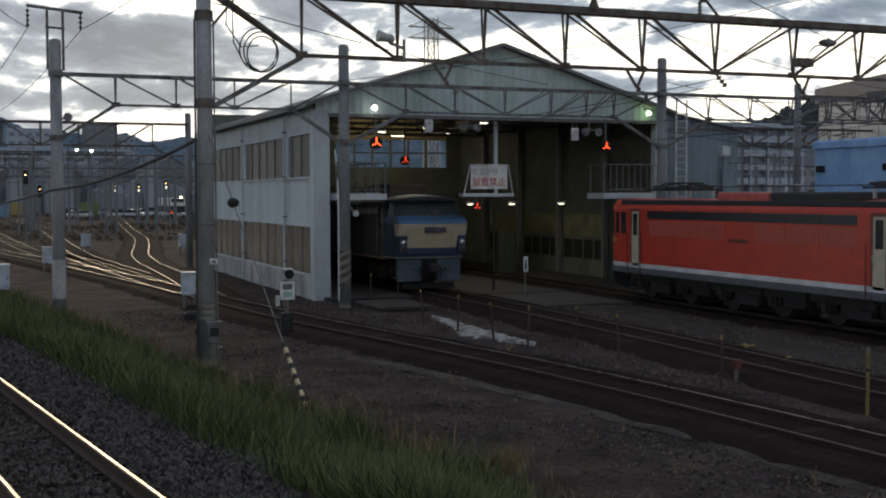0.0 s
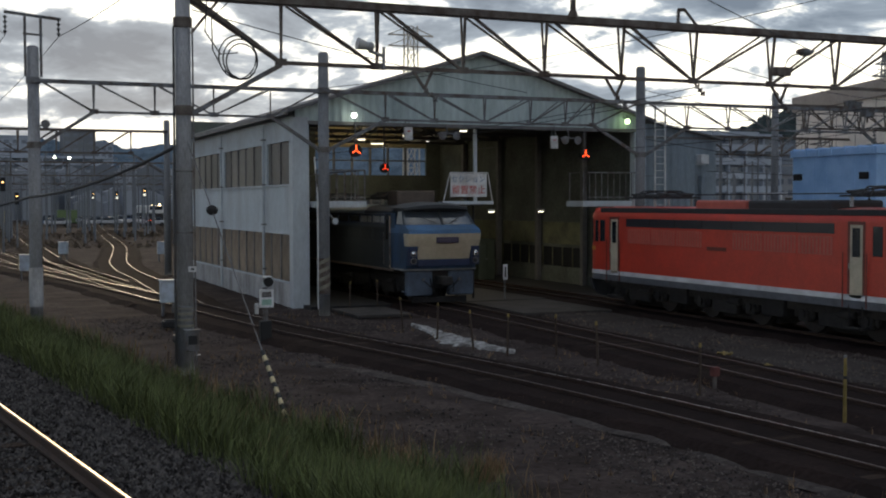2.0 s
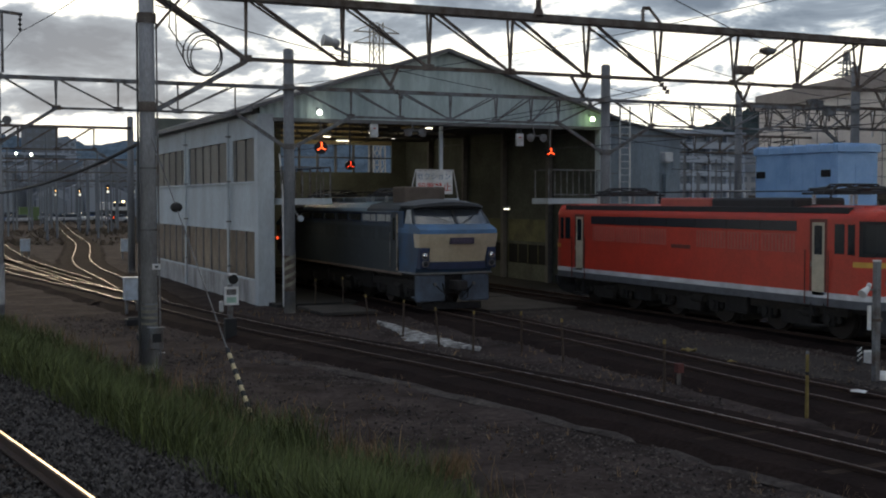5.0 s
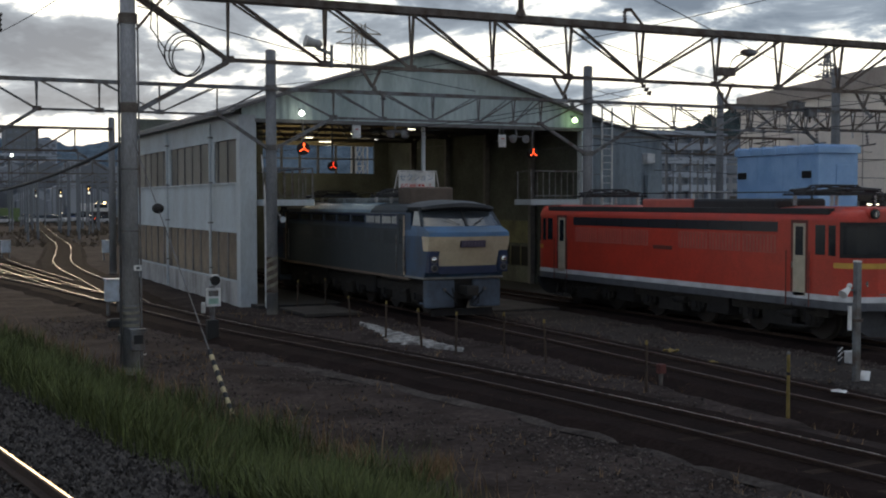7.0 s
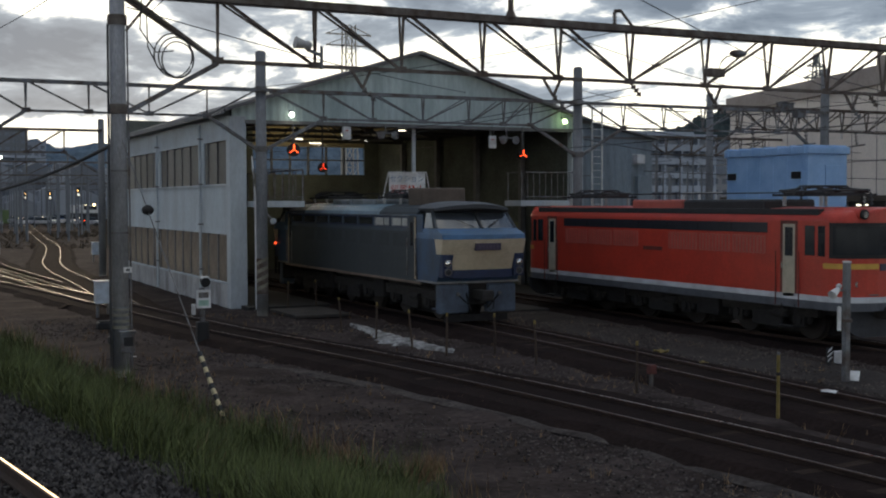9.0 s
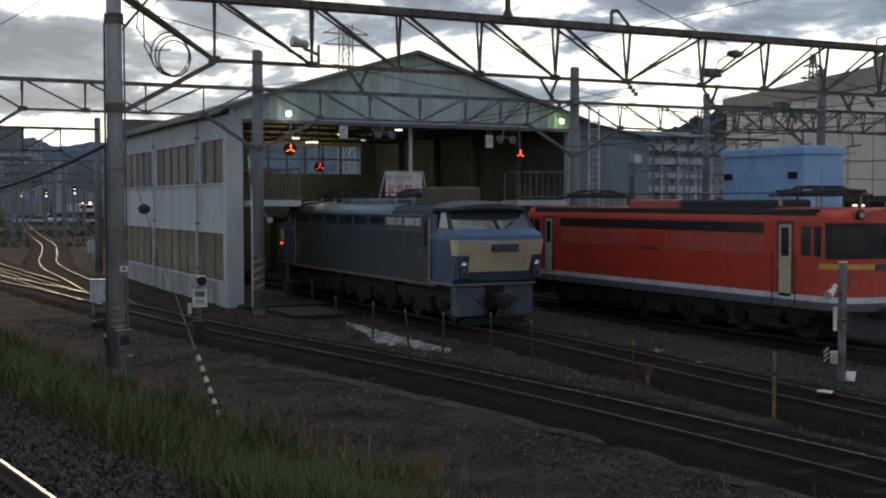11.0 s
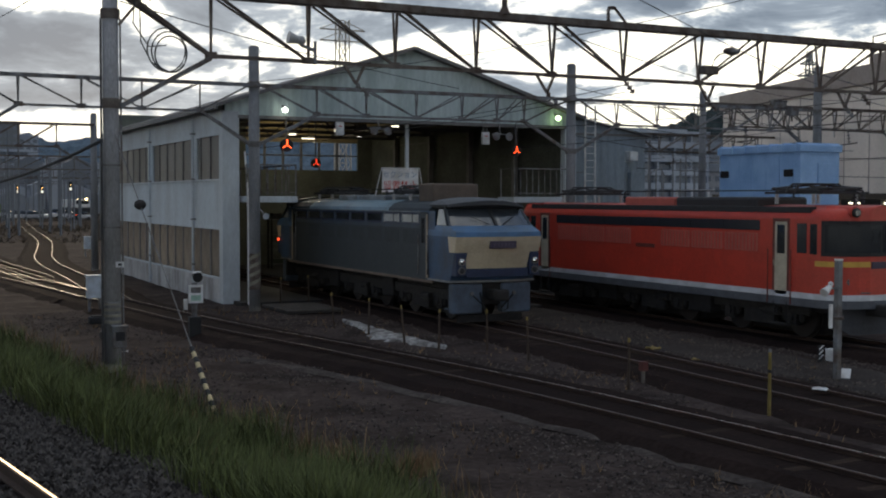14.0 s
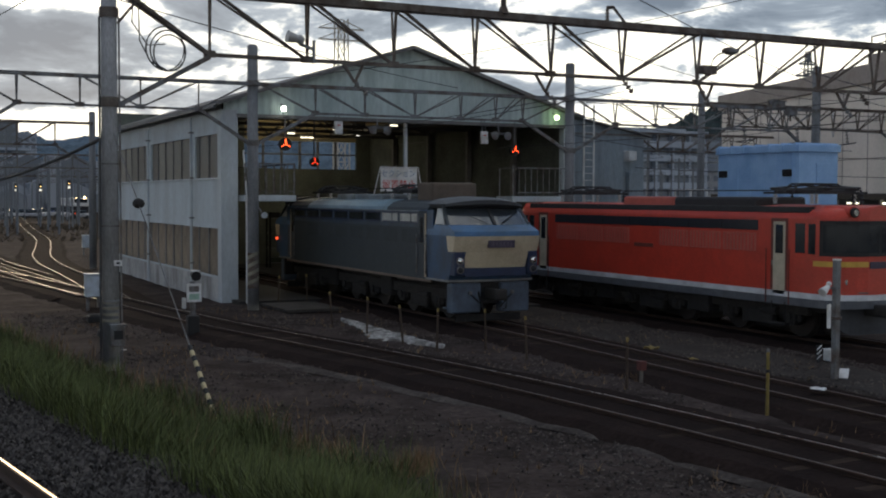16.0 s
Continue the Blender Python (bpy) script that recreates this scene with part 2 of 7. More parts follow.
M_LCREAM = mat("soiled_cream_paint", (0.64, 0.54, 0.38), 0.5, vary=0.2, scale=2.0, fine=25.0, bump=0.03, dirt=(0.52, 0.42, 0.29))
M_LNAVY = mat("navy_skirt_stripe", (0.022, 0.036, 0.085), 0.5, vary=0.25, bump=0.03)
M_LSKIRT = mat("dusty_blue_skirt", (0.105, 0.135, 0.18), 0.75, vary=0.2, scale=2.0, fine=25.0, bump=0.05, dirt=(0.075, 0.088, 0.11))
M_LROOF = mat("locomotive_roof", (0.22, 0.25, 0.27), 0.55, vary=0.3, scale=1.5, fine=18.0, bump=0.1, dirt=(0.12, 0.125, 0.125))
M_TAN = mat("tan_door_edge", (0.45, 0.35, 0.25), 0.6, vary=0.25, bump=0.05)
M_RED = mat("vermilion_locomotive_red", (0.53, 0.052, 0.030), 0.38, vary=0.22, scale=1.2, fine=22.0, bump=0.02, dirt=(0.44, 0.046, 0.028), dirt_amount=0.3)
M_REDPANEL = mat("dusty_red_filter_louvre", (0.46, 0.115, 0.088), 0.6, vary=0.2, scale=3.0, fine=30.0, bump=0.05)
M_BAND = mat("white_waist_band", (0.66, 0.67, 0.69), 0.5, vary=0.2, scale=2.0, bump=0.02, dirt=(0.45, 0.45, 0.46))
M_GREYSILL = mat("grey_sill_paint", (0.11, 0.115, 0.13), 0.6, vary=0.3, bump=0.05)
M_GOLD = mat("gold_stripe", (0.62, 0.36, 0.06), 0.45, vary=0.15, bump=0.0)
M_NAVYROOF = mat("black_roof_gear", (0.035, 0.035, 0.037), 0.7, vary=0.35, scale=3.0, bump=0.1)
M_GLASS = glass("dark_cab_glass")
# base lighter than the cab glass; part of the reflected sky is coloured in
M_SCREEN = mat("sky_reflecting_windscreen", (0.055, 0.063, 0.072), 0.14, vary=0.2, bump=0.0, spec=0.9, scale=1.5)
# sky seen through and on the glass is put into a pale base
M_SKYGLASS = mat("sky_lit_side_glass", (0.48, 0.48, 0.45), 0.12, vary=0.2, bump=0.0, spec=0.6)
M_CHROME = mat("lamp_reflector", (0.75, 0.75, 0.72), 0.15, metal=0.9, vary=0.1, bump=0.0)
M_PLATE = mat("dull_number_plate", (0.06, 0.045, 0.075), 0.5, vary=0.2, bump=0.0)
M_SKYBLUE = mat("pale_blue_painted_sheet", (0.34, 0.53, 0.79), 0.5, vary=0.12, scale=1.0, fine=18.0, bump=0.03, dirt=(0.24, 0.42, 0.70))
M_OFFWHITE = mat("cream_factory_cladding", (0.72, 0.66, 0.60), 0.8, vary=0.12, scale=0.3, fine=6.0, bump=0.05, dirt=(0.60, 0.55, 0.50))
M_BROWNROOF = mat("brown_parapet_sheet", (0.30, 0.265, 0.25), 0.8, vary=0.2, scale=0.4, fine=6.0, bump=0.05)
M_TURF = mat("grassy_earth", (0.036, 0.038, 0.018), 0.95, vary=0.5, scale=0.8, fine=8.0, bump=0.6, dirt=(0.038, 0.032, 0.022), spec=0.1)
M_STAKE = mat("weathered_stake", (0.078, 0.052, 0.035), 0.85, vary=0.4, bump=0.2)
M_YSTAKE = mat("yellow_painted_stake", (0.16, 0.12, 0.028), 0.65, vary=0.3, scale=5.0, bump=0.1, dirt=(0.25, 0.17, 0.05))
# distance haze is put into this blue; also used for a far slab block
M_HILL = mat("haze_blue_hill", (0.125, 0.165, 0.205), 1.0, vary=0.35, scale=0.02, fine=0.15, bump=0.0, spec=0.0)
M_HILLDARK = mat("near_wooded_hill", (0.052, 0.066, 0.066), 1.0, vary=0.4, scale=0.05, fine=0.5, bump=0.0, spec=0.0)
# distance haze is put into the blue-grey of the blocks
M_APT = mat("haze_blue_render", (0.36, 0.395, 0.45), 0.9, vary=0.12, scale=0.05, fine=1.0, bump=0.0)
# dark copy of that render, standing in for shade in balconies and under canopy
M_APTDARK = mat("recess_shade_blue", (0.15, 0.175, 0.205), 0.8, vary=0.2, bump=0.0)
M_HOUSE = mat("house_wall", (0.34, 0.34, 0.35), 0.9, vary=0.2, scale=0.5, fine=4.0, bump=0.0, per_object=0.45)
M_HOUSEROOF = mat("tiled_house_roof", (0.10, 0.11, 0.125), 0.85, vary=0.3, scale=0.5, fine=4.0, bump=0.0, per_object=0.3)
M_FARPOLE = mat("far_pole_grey", (0.19, 0.20, 0.21), 0.9, vary=0.2, bump=0.0)
M_LAMPWHITE = mat("lit_white_lamp", (1.0, 0.98, 0.9), 0.5, bump=0.0, glow=6.0, glow_color=(0.95, 1.0, 0.86))
M_LAMPGREEN = mat("lit_green_white_lamp", (0.85, 1.0, 0.7), 0.5, bump=0.0, glow=6.0, glow_color=(0.70, 1.0, 0.45))
M_SIGNALRED = mat("lit_red_signal", (1.0, 0.12, 0.03), 0.5, bump=0.0, glow=3.2, glow_color=(1.0, 0.07, 0.015))
M_SIGNALORANGE = mat("lit_orange_signal", (1.0, 0.35, 0.06), 0.5, bump=0.0, glow=3.2, glow_color=(1.0, 0.09, 0.02))
M_SIGNALDIM = mat("dim_red_signal", (0.8, 0.06, 0.03), 0.5, bump=0.0, glow=1.2, glow_color=(0.9, 0.06, 0.02))
M_TUBE = mat("lit_tube_lamp", (1.0, 0.95, 0.8), 0.5, bump=0.0, glow=1.8, glow_color=(1.0, 0.92, 0.70))


# ---- building helpers ----
def bx(bm, x0, x1, y0, y1, z0, z1, bevel=0.0):
    """A box between two corners, its edges rounded by bevel."""
    r = bmesh.ops.create_cube(bm, size=1.0)
    bmesh.ops.scale(bm, vec=(abs(x1 - x0), abs(y1 - y0), abs(z1 - z0)), verts=r["verts"])
    bmesh.ops.translate(bm, vec=((x0 + x1) / 2, (y0 + y1) / 2, (z0 + z1) / 2), verts=r["verts"])
    if bevel:
        edges = list({e for v in r["verts"] for e in v.link_edges})
        bmesh.ops.bevel(bm, geom=edges, offset=bevel, segments=2, affect="EDGES", profile=0.5)


def bar(bm, p, q, w, h=None):
    """A rectangular bar from p to q."""
    p, q = Vector(p), Vector(q)
    h = h or w
    d = q - p
    r = bmesh.ops.create_cube(bm, size=1.0)
    m = Matrix.Translation((p + q) / 2) @ d.to_track_quat("Z", "Y").to_matrix().to_4x4() @ Matrix.Diagonal((w, h, d.length, 1))
    bmesh.ops.transform(bm, matrix=m, verts=r["verts"])


def tube(bm, p, q, r0, r1=None, seg=8):
    """A round, tapering tube from p to q."""
    p, q = Vector(p), Vector(q)
    d = q - p
    r = bmesh.ops.create_cone(bm, cap_ends=True, segments=seg, radius1=r0, radius2=r0 if r1 is None else r1, depth=d.length)
    m = Matrix.Translation((p + q) / 2) @ d.to_track_quat("Z", "Y").to_matrix().to_4x4()
    bmesh.ops.transform(bm, matrix=m, verts=r["verts"])


def ball(bm, c, r, sx=1, sy=1, sz=1, sub=2):
    s = bmesh.ops.create_icosphere(bm, subdivisions=sub, radius=r)
    bmesh.ops.transform(bm, matrix=Matrix.Translation(c) @ Matrix.Diagonal((sx, sy, sz, 1)), verts=s["verts"])


def run(bm, pts, r, seg=6):
    """A wire or pipe swept through points as one skin."""
    pts = [Vector(p) for p in pts]
    rings = []
    for i, p in enumerate(pts):
        d = (pts[min(i + 1, len(pts) - 1)] - pts[max(i - 1, 0)]).normalized()
        u = d.cross(Vector((0.03, 0.02, 1)) if abs(d.z) < 0.9 else Vector((1, 0.02, 0.03))).normalized()
        w = d.cross(u)
        rings.append([bm.verts.new(p + (u * math.cos(2 * math.pi * k / seg) + w * math.sin(2 * math.pi * k / seg)) * r) for k in range(seg)])
    for a, b in zip(rings, rings[1:]):
        for k in range(seg):
            bm.faces.new((a[k], a[(k + 1) % seg], b[(k + 1) % seg], b[k]))
    bm.faces.new(rings[0]), bm.faces.new(list(reversed(rings[-1])))


def sag(p, q, drop, n=14):
    p, q = Vector(p), Vector(q)
    return [p.lerp(q, i / n) - Vector((0, 0, drop * 4 * (i / n) * (1 - i / n))) for i in range(n + 1)]


def bm_new():
    return bmesh.new()


def part(name, bm, material, parent=None, label="", smooth=False):
    me = bpy.data.meshes.new(name)
    bmesh.ops.recalc_face_normals(bm, faces=bm.faces)
    bm.to_mesh(me)
    bm.free()
    me.materials.append(material)
    if smooth:
        for p in me.polygons:
            p.use_smooth = True
    ob = new(name, me)
    if parent:
        ob.parent = parent
    if label:
        ob["label"] = label
    return ob


def pbox(name, parent, material, x0, x1, y0, y1, z0, z1, bevel=0.0, label=""):
    bm = bm_new()
    bx(bm, x0, x1, y0, y1, z0, z1, bevel)
    return part(name, bm, material, parent, label)


def ptube(name, parent, material, p, q, r0, r1=None, seg=10, label=""):
    bm = bm_new()
    tube(bm, p, q, r0, r1, seg)
    return part(name, bm, material, parent, label, smooth=False)


def pbar(name, parent, material, p, q, w, h=None, label=""):
    bm = bm_new()
    bar(bm, p, q, w, h)
    return part(name, bm, material, parent, label)


def thing(name, label, category, group="", at=(0, 0, 0), kind=""):
    ob = new(name)
    ob.empty_display_size = 0.3
    ob.location = at
    return tagged(ob, label, category, group, kind)


def share(ob, name, parent, m):
    """Another object on the same mesh."""
    c = new(name, ob.data)
    c.parent = parent
    c.matrix_basis = m
    return c


def from_arrays(name, verts, faces, material, kind="stuff", label="", category=""):
    me = bpy.data.meshes.new(name)
    me.from_pydata(verts, [], faces)
    me.materials.append(material)
    me.update()
    ob = new(name, me)
    return tagged(ob, label, category, "", kind)


# ---- ground ----
def smooth01(a):
    a = min(1.0, max(0.0, a))
    return a * a * (3 - 2 * a)


def near_s(x, y):
    """How far a place lies to the yard side of the platform, across the main line."""
    return x + 0.147 * y


def ground_z(x, y):
    s = near_s(x, y)
    z = -0.05 + 1.13 * (1 - smooth01((s - 4.1) / 3.0))
    if 2 < x < 32 and 5 < y < 75:
        z += 0.05 * (noise.noise((x * 0.7, y * 0.7, 3.0)) - 0.3) + 0.03 * noise.noise((x * 2.3, y * 2.3, 7.0))
    return z


def axis(stops):
    out = []
    for a, b, n in stops:
        out += [a + (b - a) * i / n for i in range(n)]
    return out + [stops[-1][1]]


def build_ground():
    xs = axis([(-4000, -300, 6), (-300, -8, 8), (-8, 30, 100), (30, 120, 14), (120, 4000, 10)])
    ys = axis([(-4000, -100, 4), (-100, 4, 8), (4, 60, 130), (60, 200, 20), (200, 4500, 12)])
    verts = [(x, y, ground_z(x, y)) for y in ys for x in xs]
    w = len(xs)
    faces = [(j * w + i, j * w + i + 1, (j + 1) * w + i + 1, (j + 1) * w + i) for j in range(len(ys) - 1) for i in range(w - 1)]
    return from_arrays("ground", verts, faces, M_GROUND, "structure", "dark cinder and gravel yard ground", "ground")


build_ground()


def spline(pts, step=1.0):
    """Points about a step apart on a smooth line through pts (x, y)."""
    P = [np.array(p, float) for p in pts]
    P = [2 * P[0] - P[1]] + P + [2 * P[-1] - P[-2]]
    out = []
    for a, b, c, d in zip(P, P[1:], P[2:], P[3:]):
        n = max(2, int(np.linalg.norm(c - b) / step))
        for i in range(n):
            t = i / n
            out.append(0.5 * (2 * b + (c - a) * t + (2 * a - 5 * b + 4 * c - d) * t * t + (3 * b - a - 3 * c + d) * t ** 3))
    out.append(P[-2])
    return out


def strip(name, pts, w0, w1, z, material, label, category, parent=None, thick=0.05, rough=0.0):
    """A low bed of the given width to both sides of a line, with sloping edges."""
    verts, faces = [], []
    for i, p in enumerate(pts):
        d = pts[min(i + 1, len(pts) - 1)] - pts[max(i - 1, 0)]
        d /= np.linalg.norm(d)
        n = np.array([d[1], -d[0]])
        j = rough * noise.noise((p[0] * 0.8, p[1] * 0.8, 1.0)), rough * noise.noise((p[0] * 0.8, p[1] * 0.8, 5.0))
        skirt = max(0.15, thick * 2.5)
        for off, dz in ((w0 - skirt + j[0], -thick), (w0 + j[0], 0), (w1 + j[1], 0), (w1 + skirt + j[1], -thick)):
            q = p + n * off
            verts.append((q[0], q[1], z + dz))
    for i in range(len(pts) - 1):
        for k in range(3):
            a = i * 4 + k
            faces.append((a, a + 1, a + 5, a + 4))
    me = bpy.data.meshes.new(name)
    me.from_pydata(verts, [], faces)
    me.materials.append(material)
    ob = new(name, me)
    if parent:
        ob.parent = parent
    else:
        tagged(ob, label, category, "", "structure")
    return ob


RAIL_PROFILE = [(-0.065, 0.0), (0.065, 0.0), (0.065, 0.02), (0.012, 0.04), (0.012, 0.105), (0.033, 0.12), (0.033, 0.142), (0.014, 0.150), (-0.014, 0.150), (-0.033, 0.142), (-0.033, 0.12), (-0.012, 0.105), (-0.012, 0.04), (-0.065, 0.02)]


def rail(pts, off, z, parent, top):
    verts, faces, n_p = [], [], len(RAIL_PROFILE)
    for i, p in enumerate(pts):
        d = pts[min(i + 1, len(pts) - 1)] - pts[max(i - 1, 0)]
        d /= np.linalg.norm(d)
        n = np.array([d[1], -d[0]])
        for u, v in RAIL_PROFILE:
            q = p + n * (off + u)
            verts.append((q[0], q[1], z + v))
    mats = []
    for i in range(len(pts) - 1):
        for k in range(n_p):
            a, b = i * n_p + k, i * n_p + (k + 1) % n_p
            faces.append((a, b, b + n_p, a + n_p))
            mats.append(1 if k == 7 else 0)
    me = bpy.data.meshes.new("rail")
    me.from_pydata(verts, [], faces)
    me.materials.append(M_RAIL)
    me.materials.append(top)
    for f, m in zip(me.polygons, mats):
        f.material_index = m
    ob = new("rail", me)
    ob.parent = parent
    return ob


def sleeper_mesh():
    bm = bm_new()
    bx(bm, -1.0, 1.0, -0.11, 0.11, -0.12, 0.0, 0.012)
    me = bpy.data.meshes.new("sleeper")
    bm.to_mesh(me)
    bm.free()
    me.materials.append(M_SLEEPER)
    return me


SLEEPER = sleeper_mesh()
CHAIR = bm_new()
bx(CHAIR, -0.12, 0.12, -0.07, 0.07, 0.0, 0.02, 0.004)
TRACK_LIST = []


def track(name, label, line, z_top, top, y_pieces, bed=M_BED, bed_half=1.25, far_top=None):
    """Rails, sleepers and their bed along a line; sleepers within y_pieces are pieces of their own."""
    t = thing(name, label, "railway track", "tracks of the yard", kind="structure")
    pts = spline(line, 0.8)
    z0 = z_top - 0.15
    fill = 0.066 if z_top < 1 else 0.0
    strip("trackbed", pts, -bed_half, bed_half, z0 + fill - (0.003 if fill else 0.03), bed, "", "", t, 0.09 + fill, 0.22)
    for off in (-0.533, 0.533):
        rail(pts, off, z0, t, far_top or top if off > 0 else top)
    length, seg = 0.0, []
    for i, (p, q) in enumerate(zip(pts, pts[1:])):
        seg.append((length, p, q))
        length += np.linalg.norm(q - p)
    far_v, far_f, k = [], [], 0
    s = 0.3
    while s < length - 0.3:
        while k + 1 < len(seg) and seg[k + 1][0] < s:
            k += 1
        l0, p, q = seg[k]
        d = (q - p) / np.linalg.norm(q - p)
        c = p + d * (s - l0)
        ang = math.atan2(d[1], d[0]) - math.pi / 2 + random.uniform(-0.015, 0.015)
        if y_pieces[0] < c[1] < y_pieces[1]:
            o = new("sleeper", SLEEPER)
            o.parent = t
            o.matrix_basis = Matrix.Translation((c[0], c[1], z0 + fill - 0.005 + random.uniform(-0.012, 0.006))) @ Matrix.Rotation(ang, 4, "Z")
        elif c[1] < 140:
            ca, sa = math.cos(ang), math.sin(ang)
            a = len(far_v)
            for u, v in ((-1, -0.11), (1, -0.11), (1, 0.11), (-1, 0.11)):
                far_v.append((c[0] + u * ca - v * sa, c[1] + u * sa + v * ca, z0 + fill - 0.006))
            for u, v in ((-1, -0.13), (1, -0.13), (1, 0.13), (-1, 0.13)):
                far_v.append((c[0] + u * ca - v * sa, c[1] + u * sa + v * ca, z0 - 0.09))
            far_f += [(a, a + 1, a + 2, a + 3)] + [(a + i, a + (i + 1) % 4, a + 4 + (i + 1) % 4, a + 4 + i) for i in range(4)]
        s += 0.66
    if far_f:
        me = bpy.data.meshes.new("far_sleepers")
        me.from_pydata(far_v, [], far_f)
        me.materials.append(M_SLEEPER)
        o = new("far_sleepers", me)
        o.parent = t
        o["kind"] = "stuff"
    TRACK_LIST.append((name, pts))
    return t


MAIN_LINE = [(2.45 - 0.147 * y, y) for y in (-30, 0, 10, 20, 35, 60, 90, 160)]
track("main_line_track", "main line track with brightly polished rails on dark ballast", MAIN_LINE, 1.33, M_RAILTOP, (8, 34))
LOOP = [(13.9, -6), (13.1, 6), (12.55, 14.3), (11.85, 21.1), (10.75, 27.6), (9.5, 34), (8.6, 41), (7.75, 48.5), (6.6, 57), (5.2, 66), (3.0, 80), (-1, 105), (-8, 150)]
track("yard_loop_track", "curving yard track with half-polished rails", LOOP, 0.16, M_RAILMID, (8, 60), far_top=M_RAILPOL)
track("curving_branch_track", "branch track bending sharply behind the shed", [(8.35, 44), (8.75, 51), (9.15, 60), (9.4, 68), (10.3, 78), (12.0, 90), (14.3, 108), (17.0, 138), (22, 190), (30, 270)], 0.165, M_RAILMID, (0, 0))
SHED_X = 16.95
track("shed_track", "oily track running out of the engine shed", [(16.2, -8), (16.25, 8), (16.4, 18), (16.7, 26), (16.9, 34), (SHED_X, 42), (SHED_X, 66)], 0.16, M_RAILDULL, (14, 32))
RED_X = 23.4
track("stabling_track", "dark track under the red locomotive", [(RED_X, -4), (RED_X, 20), (RED_X, 42), (RED_X, 66)], 0.16, M_RAILDULL, (0, 0))
track("left_yard_track", "yard track joining from the open side", [(7.9, 46), (7.2, 55), (6.6, 66), (5.4, 82), (3.2, 105), (0.5, 130), (-6, 180)], 0.163, M_RAILMID, (0, 0))
track("outer_yard_track", "outer yard track of polished rails", [(7.6, 58), (6.8, 76), (7.0, 95), (7.6, 120), (8, 160), (6, 240)], 0.163, M_RAILMID, (0, 0))
track("crossing_track", "yard track crossing towards the town", [(5.9, 61.5), (5.0, 72), (4.0, 86), (3.2, 104), (2.4, 130), (0, 180)], 0.166, M_RAILMID, (0, 0))

# ballast shoulder of the main line and trodden strips
strip("ballast_shoulder", spline(MAIN_LINE[:6], 0.8), 1.2, 1.95, 1.19, M_BALLAST, "grey crushed-stone ballast shoulder beside the main line", "ballast", None, 0.25, 0.15)
strip("gravel_walkway", spline([(19.0, 4), (19.2, 14), (19.6, 24), (20.2, 33), (20.4, 42)], 0.7), -1.0, 1.4, -0.02, M_PATH, "pale trodden gravel between two tracks", "gravel", None, 0.08, 0.3)

strip("trodden_edge", spline([(8.35, 28.1), (8.8, 26.8), (9.9, 22.4), (10.8, 17.2), (11.15, 13.2), (11.3, 9)], 0.6), -0.12, 0.12, -0.035, M_PALEPATH, "pale trodden strip along the edge of the track", "gravel", None, 0.03, 0.22)


def build_ballast_stones():
    """Loose stones on the ballast shoulder and between the main line's rails."""
    rng = np.random.default_rng(5)
    base = np.array([(1, 0, 0), (-1, 0, 0), (0, 1, 0), (0, -1, 0), (0, 0, 1), (0, 0, -1)], float)
    tri = [(0, 2, 4), (2, 1, 4), (1, 3, 4), (3, 0, 4), (2, 0, 5), (1, 2, 5), (3, 1, 5), (0, 3, 5)]
    v, f = [], []
    for n_ in range(34000):
        y = 8.5 + 24 * rng.random() ** 1.7
        off = rng.uniform(0.72, 2.35) if n_ < 25000 else rng.uniform(-0.47, 0.47)
        x = 2.45 - 0.147 * y + off
        z = 1.155 if off < 0.6 else 1.19 if off < 2.0 else 1.19 - (off - 2.0) * 0.6
        r = rng.uniform(0.016, 0.038)
        p = base * r * rng.uniform(0.6, 1.25, (6, 3)) + rng.normal(0, r * 0.2, (6, 3))
        a = rng.uniform(0, 6.28)
        p = p @ np.array([[math.cos(a), -math.sin(a), 0], [math.sin(a), math.cos(a), 0], [0, 0, 1]])
        i = len(v)
        v += [tuple(q) for q in p + (x, y, max(z, 1.1) + r * 0.3)]
        f += [(i + a_, i + b_, i + c_) for a_, b_, c_ in tri]
    from_arrays("loose_ballast", v, f, M_STONES, "stuff", "loose angular grey ballast stones beside the rails", "ballast")


def island_mat(name, c0, c1, rough=0.9):
    """A material whose tone changes from piece to piece of one mesh."""
    m = mat(name, c0, rough, vary=0.3, scale=6.0, fine=40.0, bump=0.3, spec=0.15)
    n, l = m.node_tree.nodes, m.node_tree.links
    geo, ramp = n.new("ShaderNodeNewGeometry"), n.new("ShaderNodeValToRGB")
    ramp.color_ramp.elements[0].color, ramp.color_ramp.elements[1].color = (*c0, 1), (*c1, 1)
    l.new(geo.outputs["Random Per Island"], ramp.inputs[0])
    l.new(ramp.outputs[0], n["Principled BSDF"].inputs["Base Color"])
    return m


M_STONES = island_mat("loose_stone", (0.015, 0.012, 0.010), (0.118, 0.104, 0.094))
M_BLADES = island_mat("grass_blade", (0.042, 0.048, 0.019), (0.120, 0.142, 0.048), 0.75)
M_DRYBLADES = island_mat("dry_blade", (0.10, 0.055, 0.03), (0.30, 0.20, 0.11), 0.75)
build_ballast_stones()


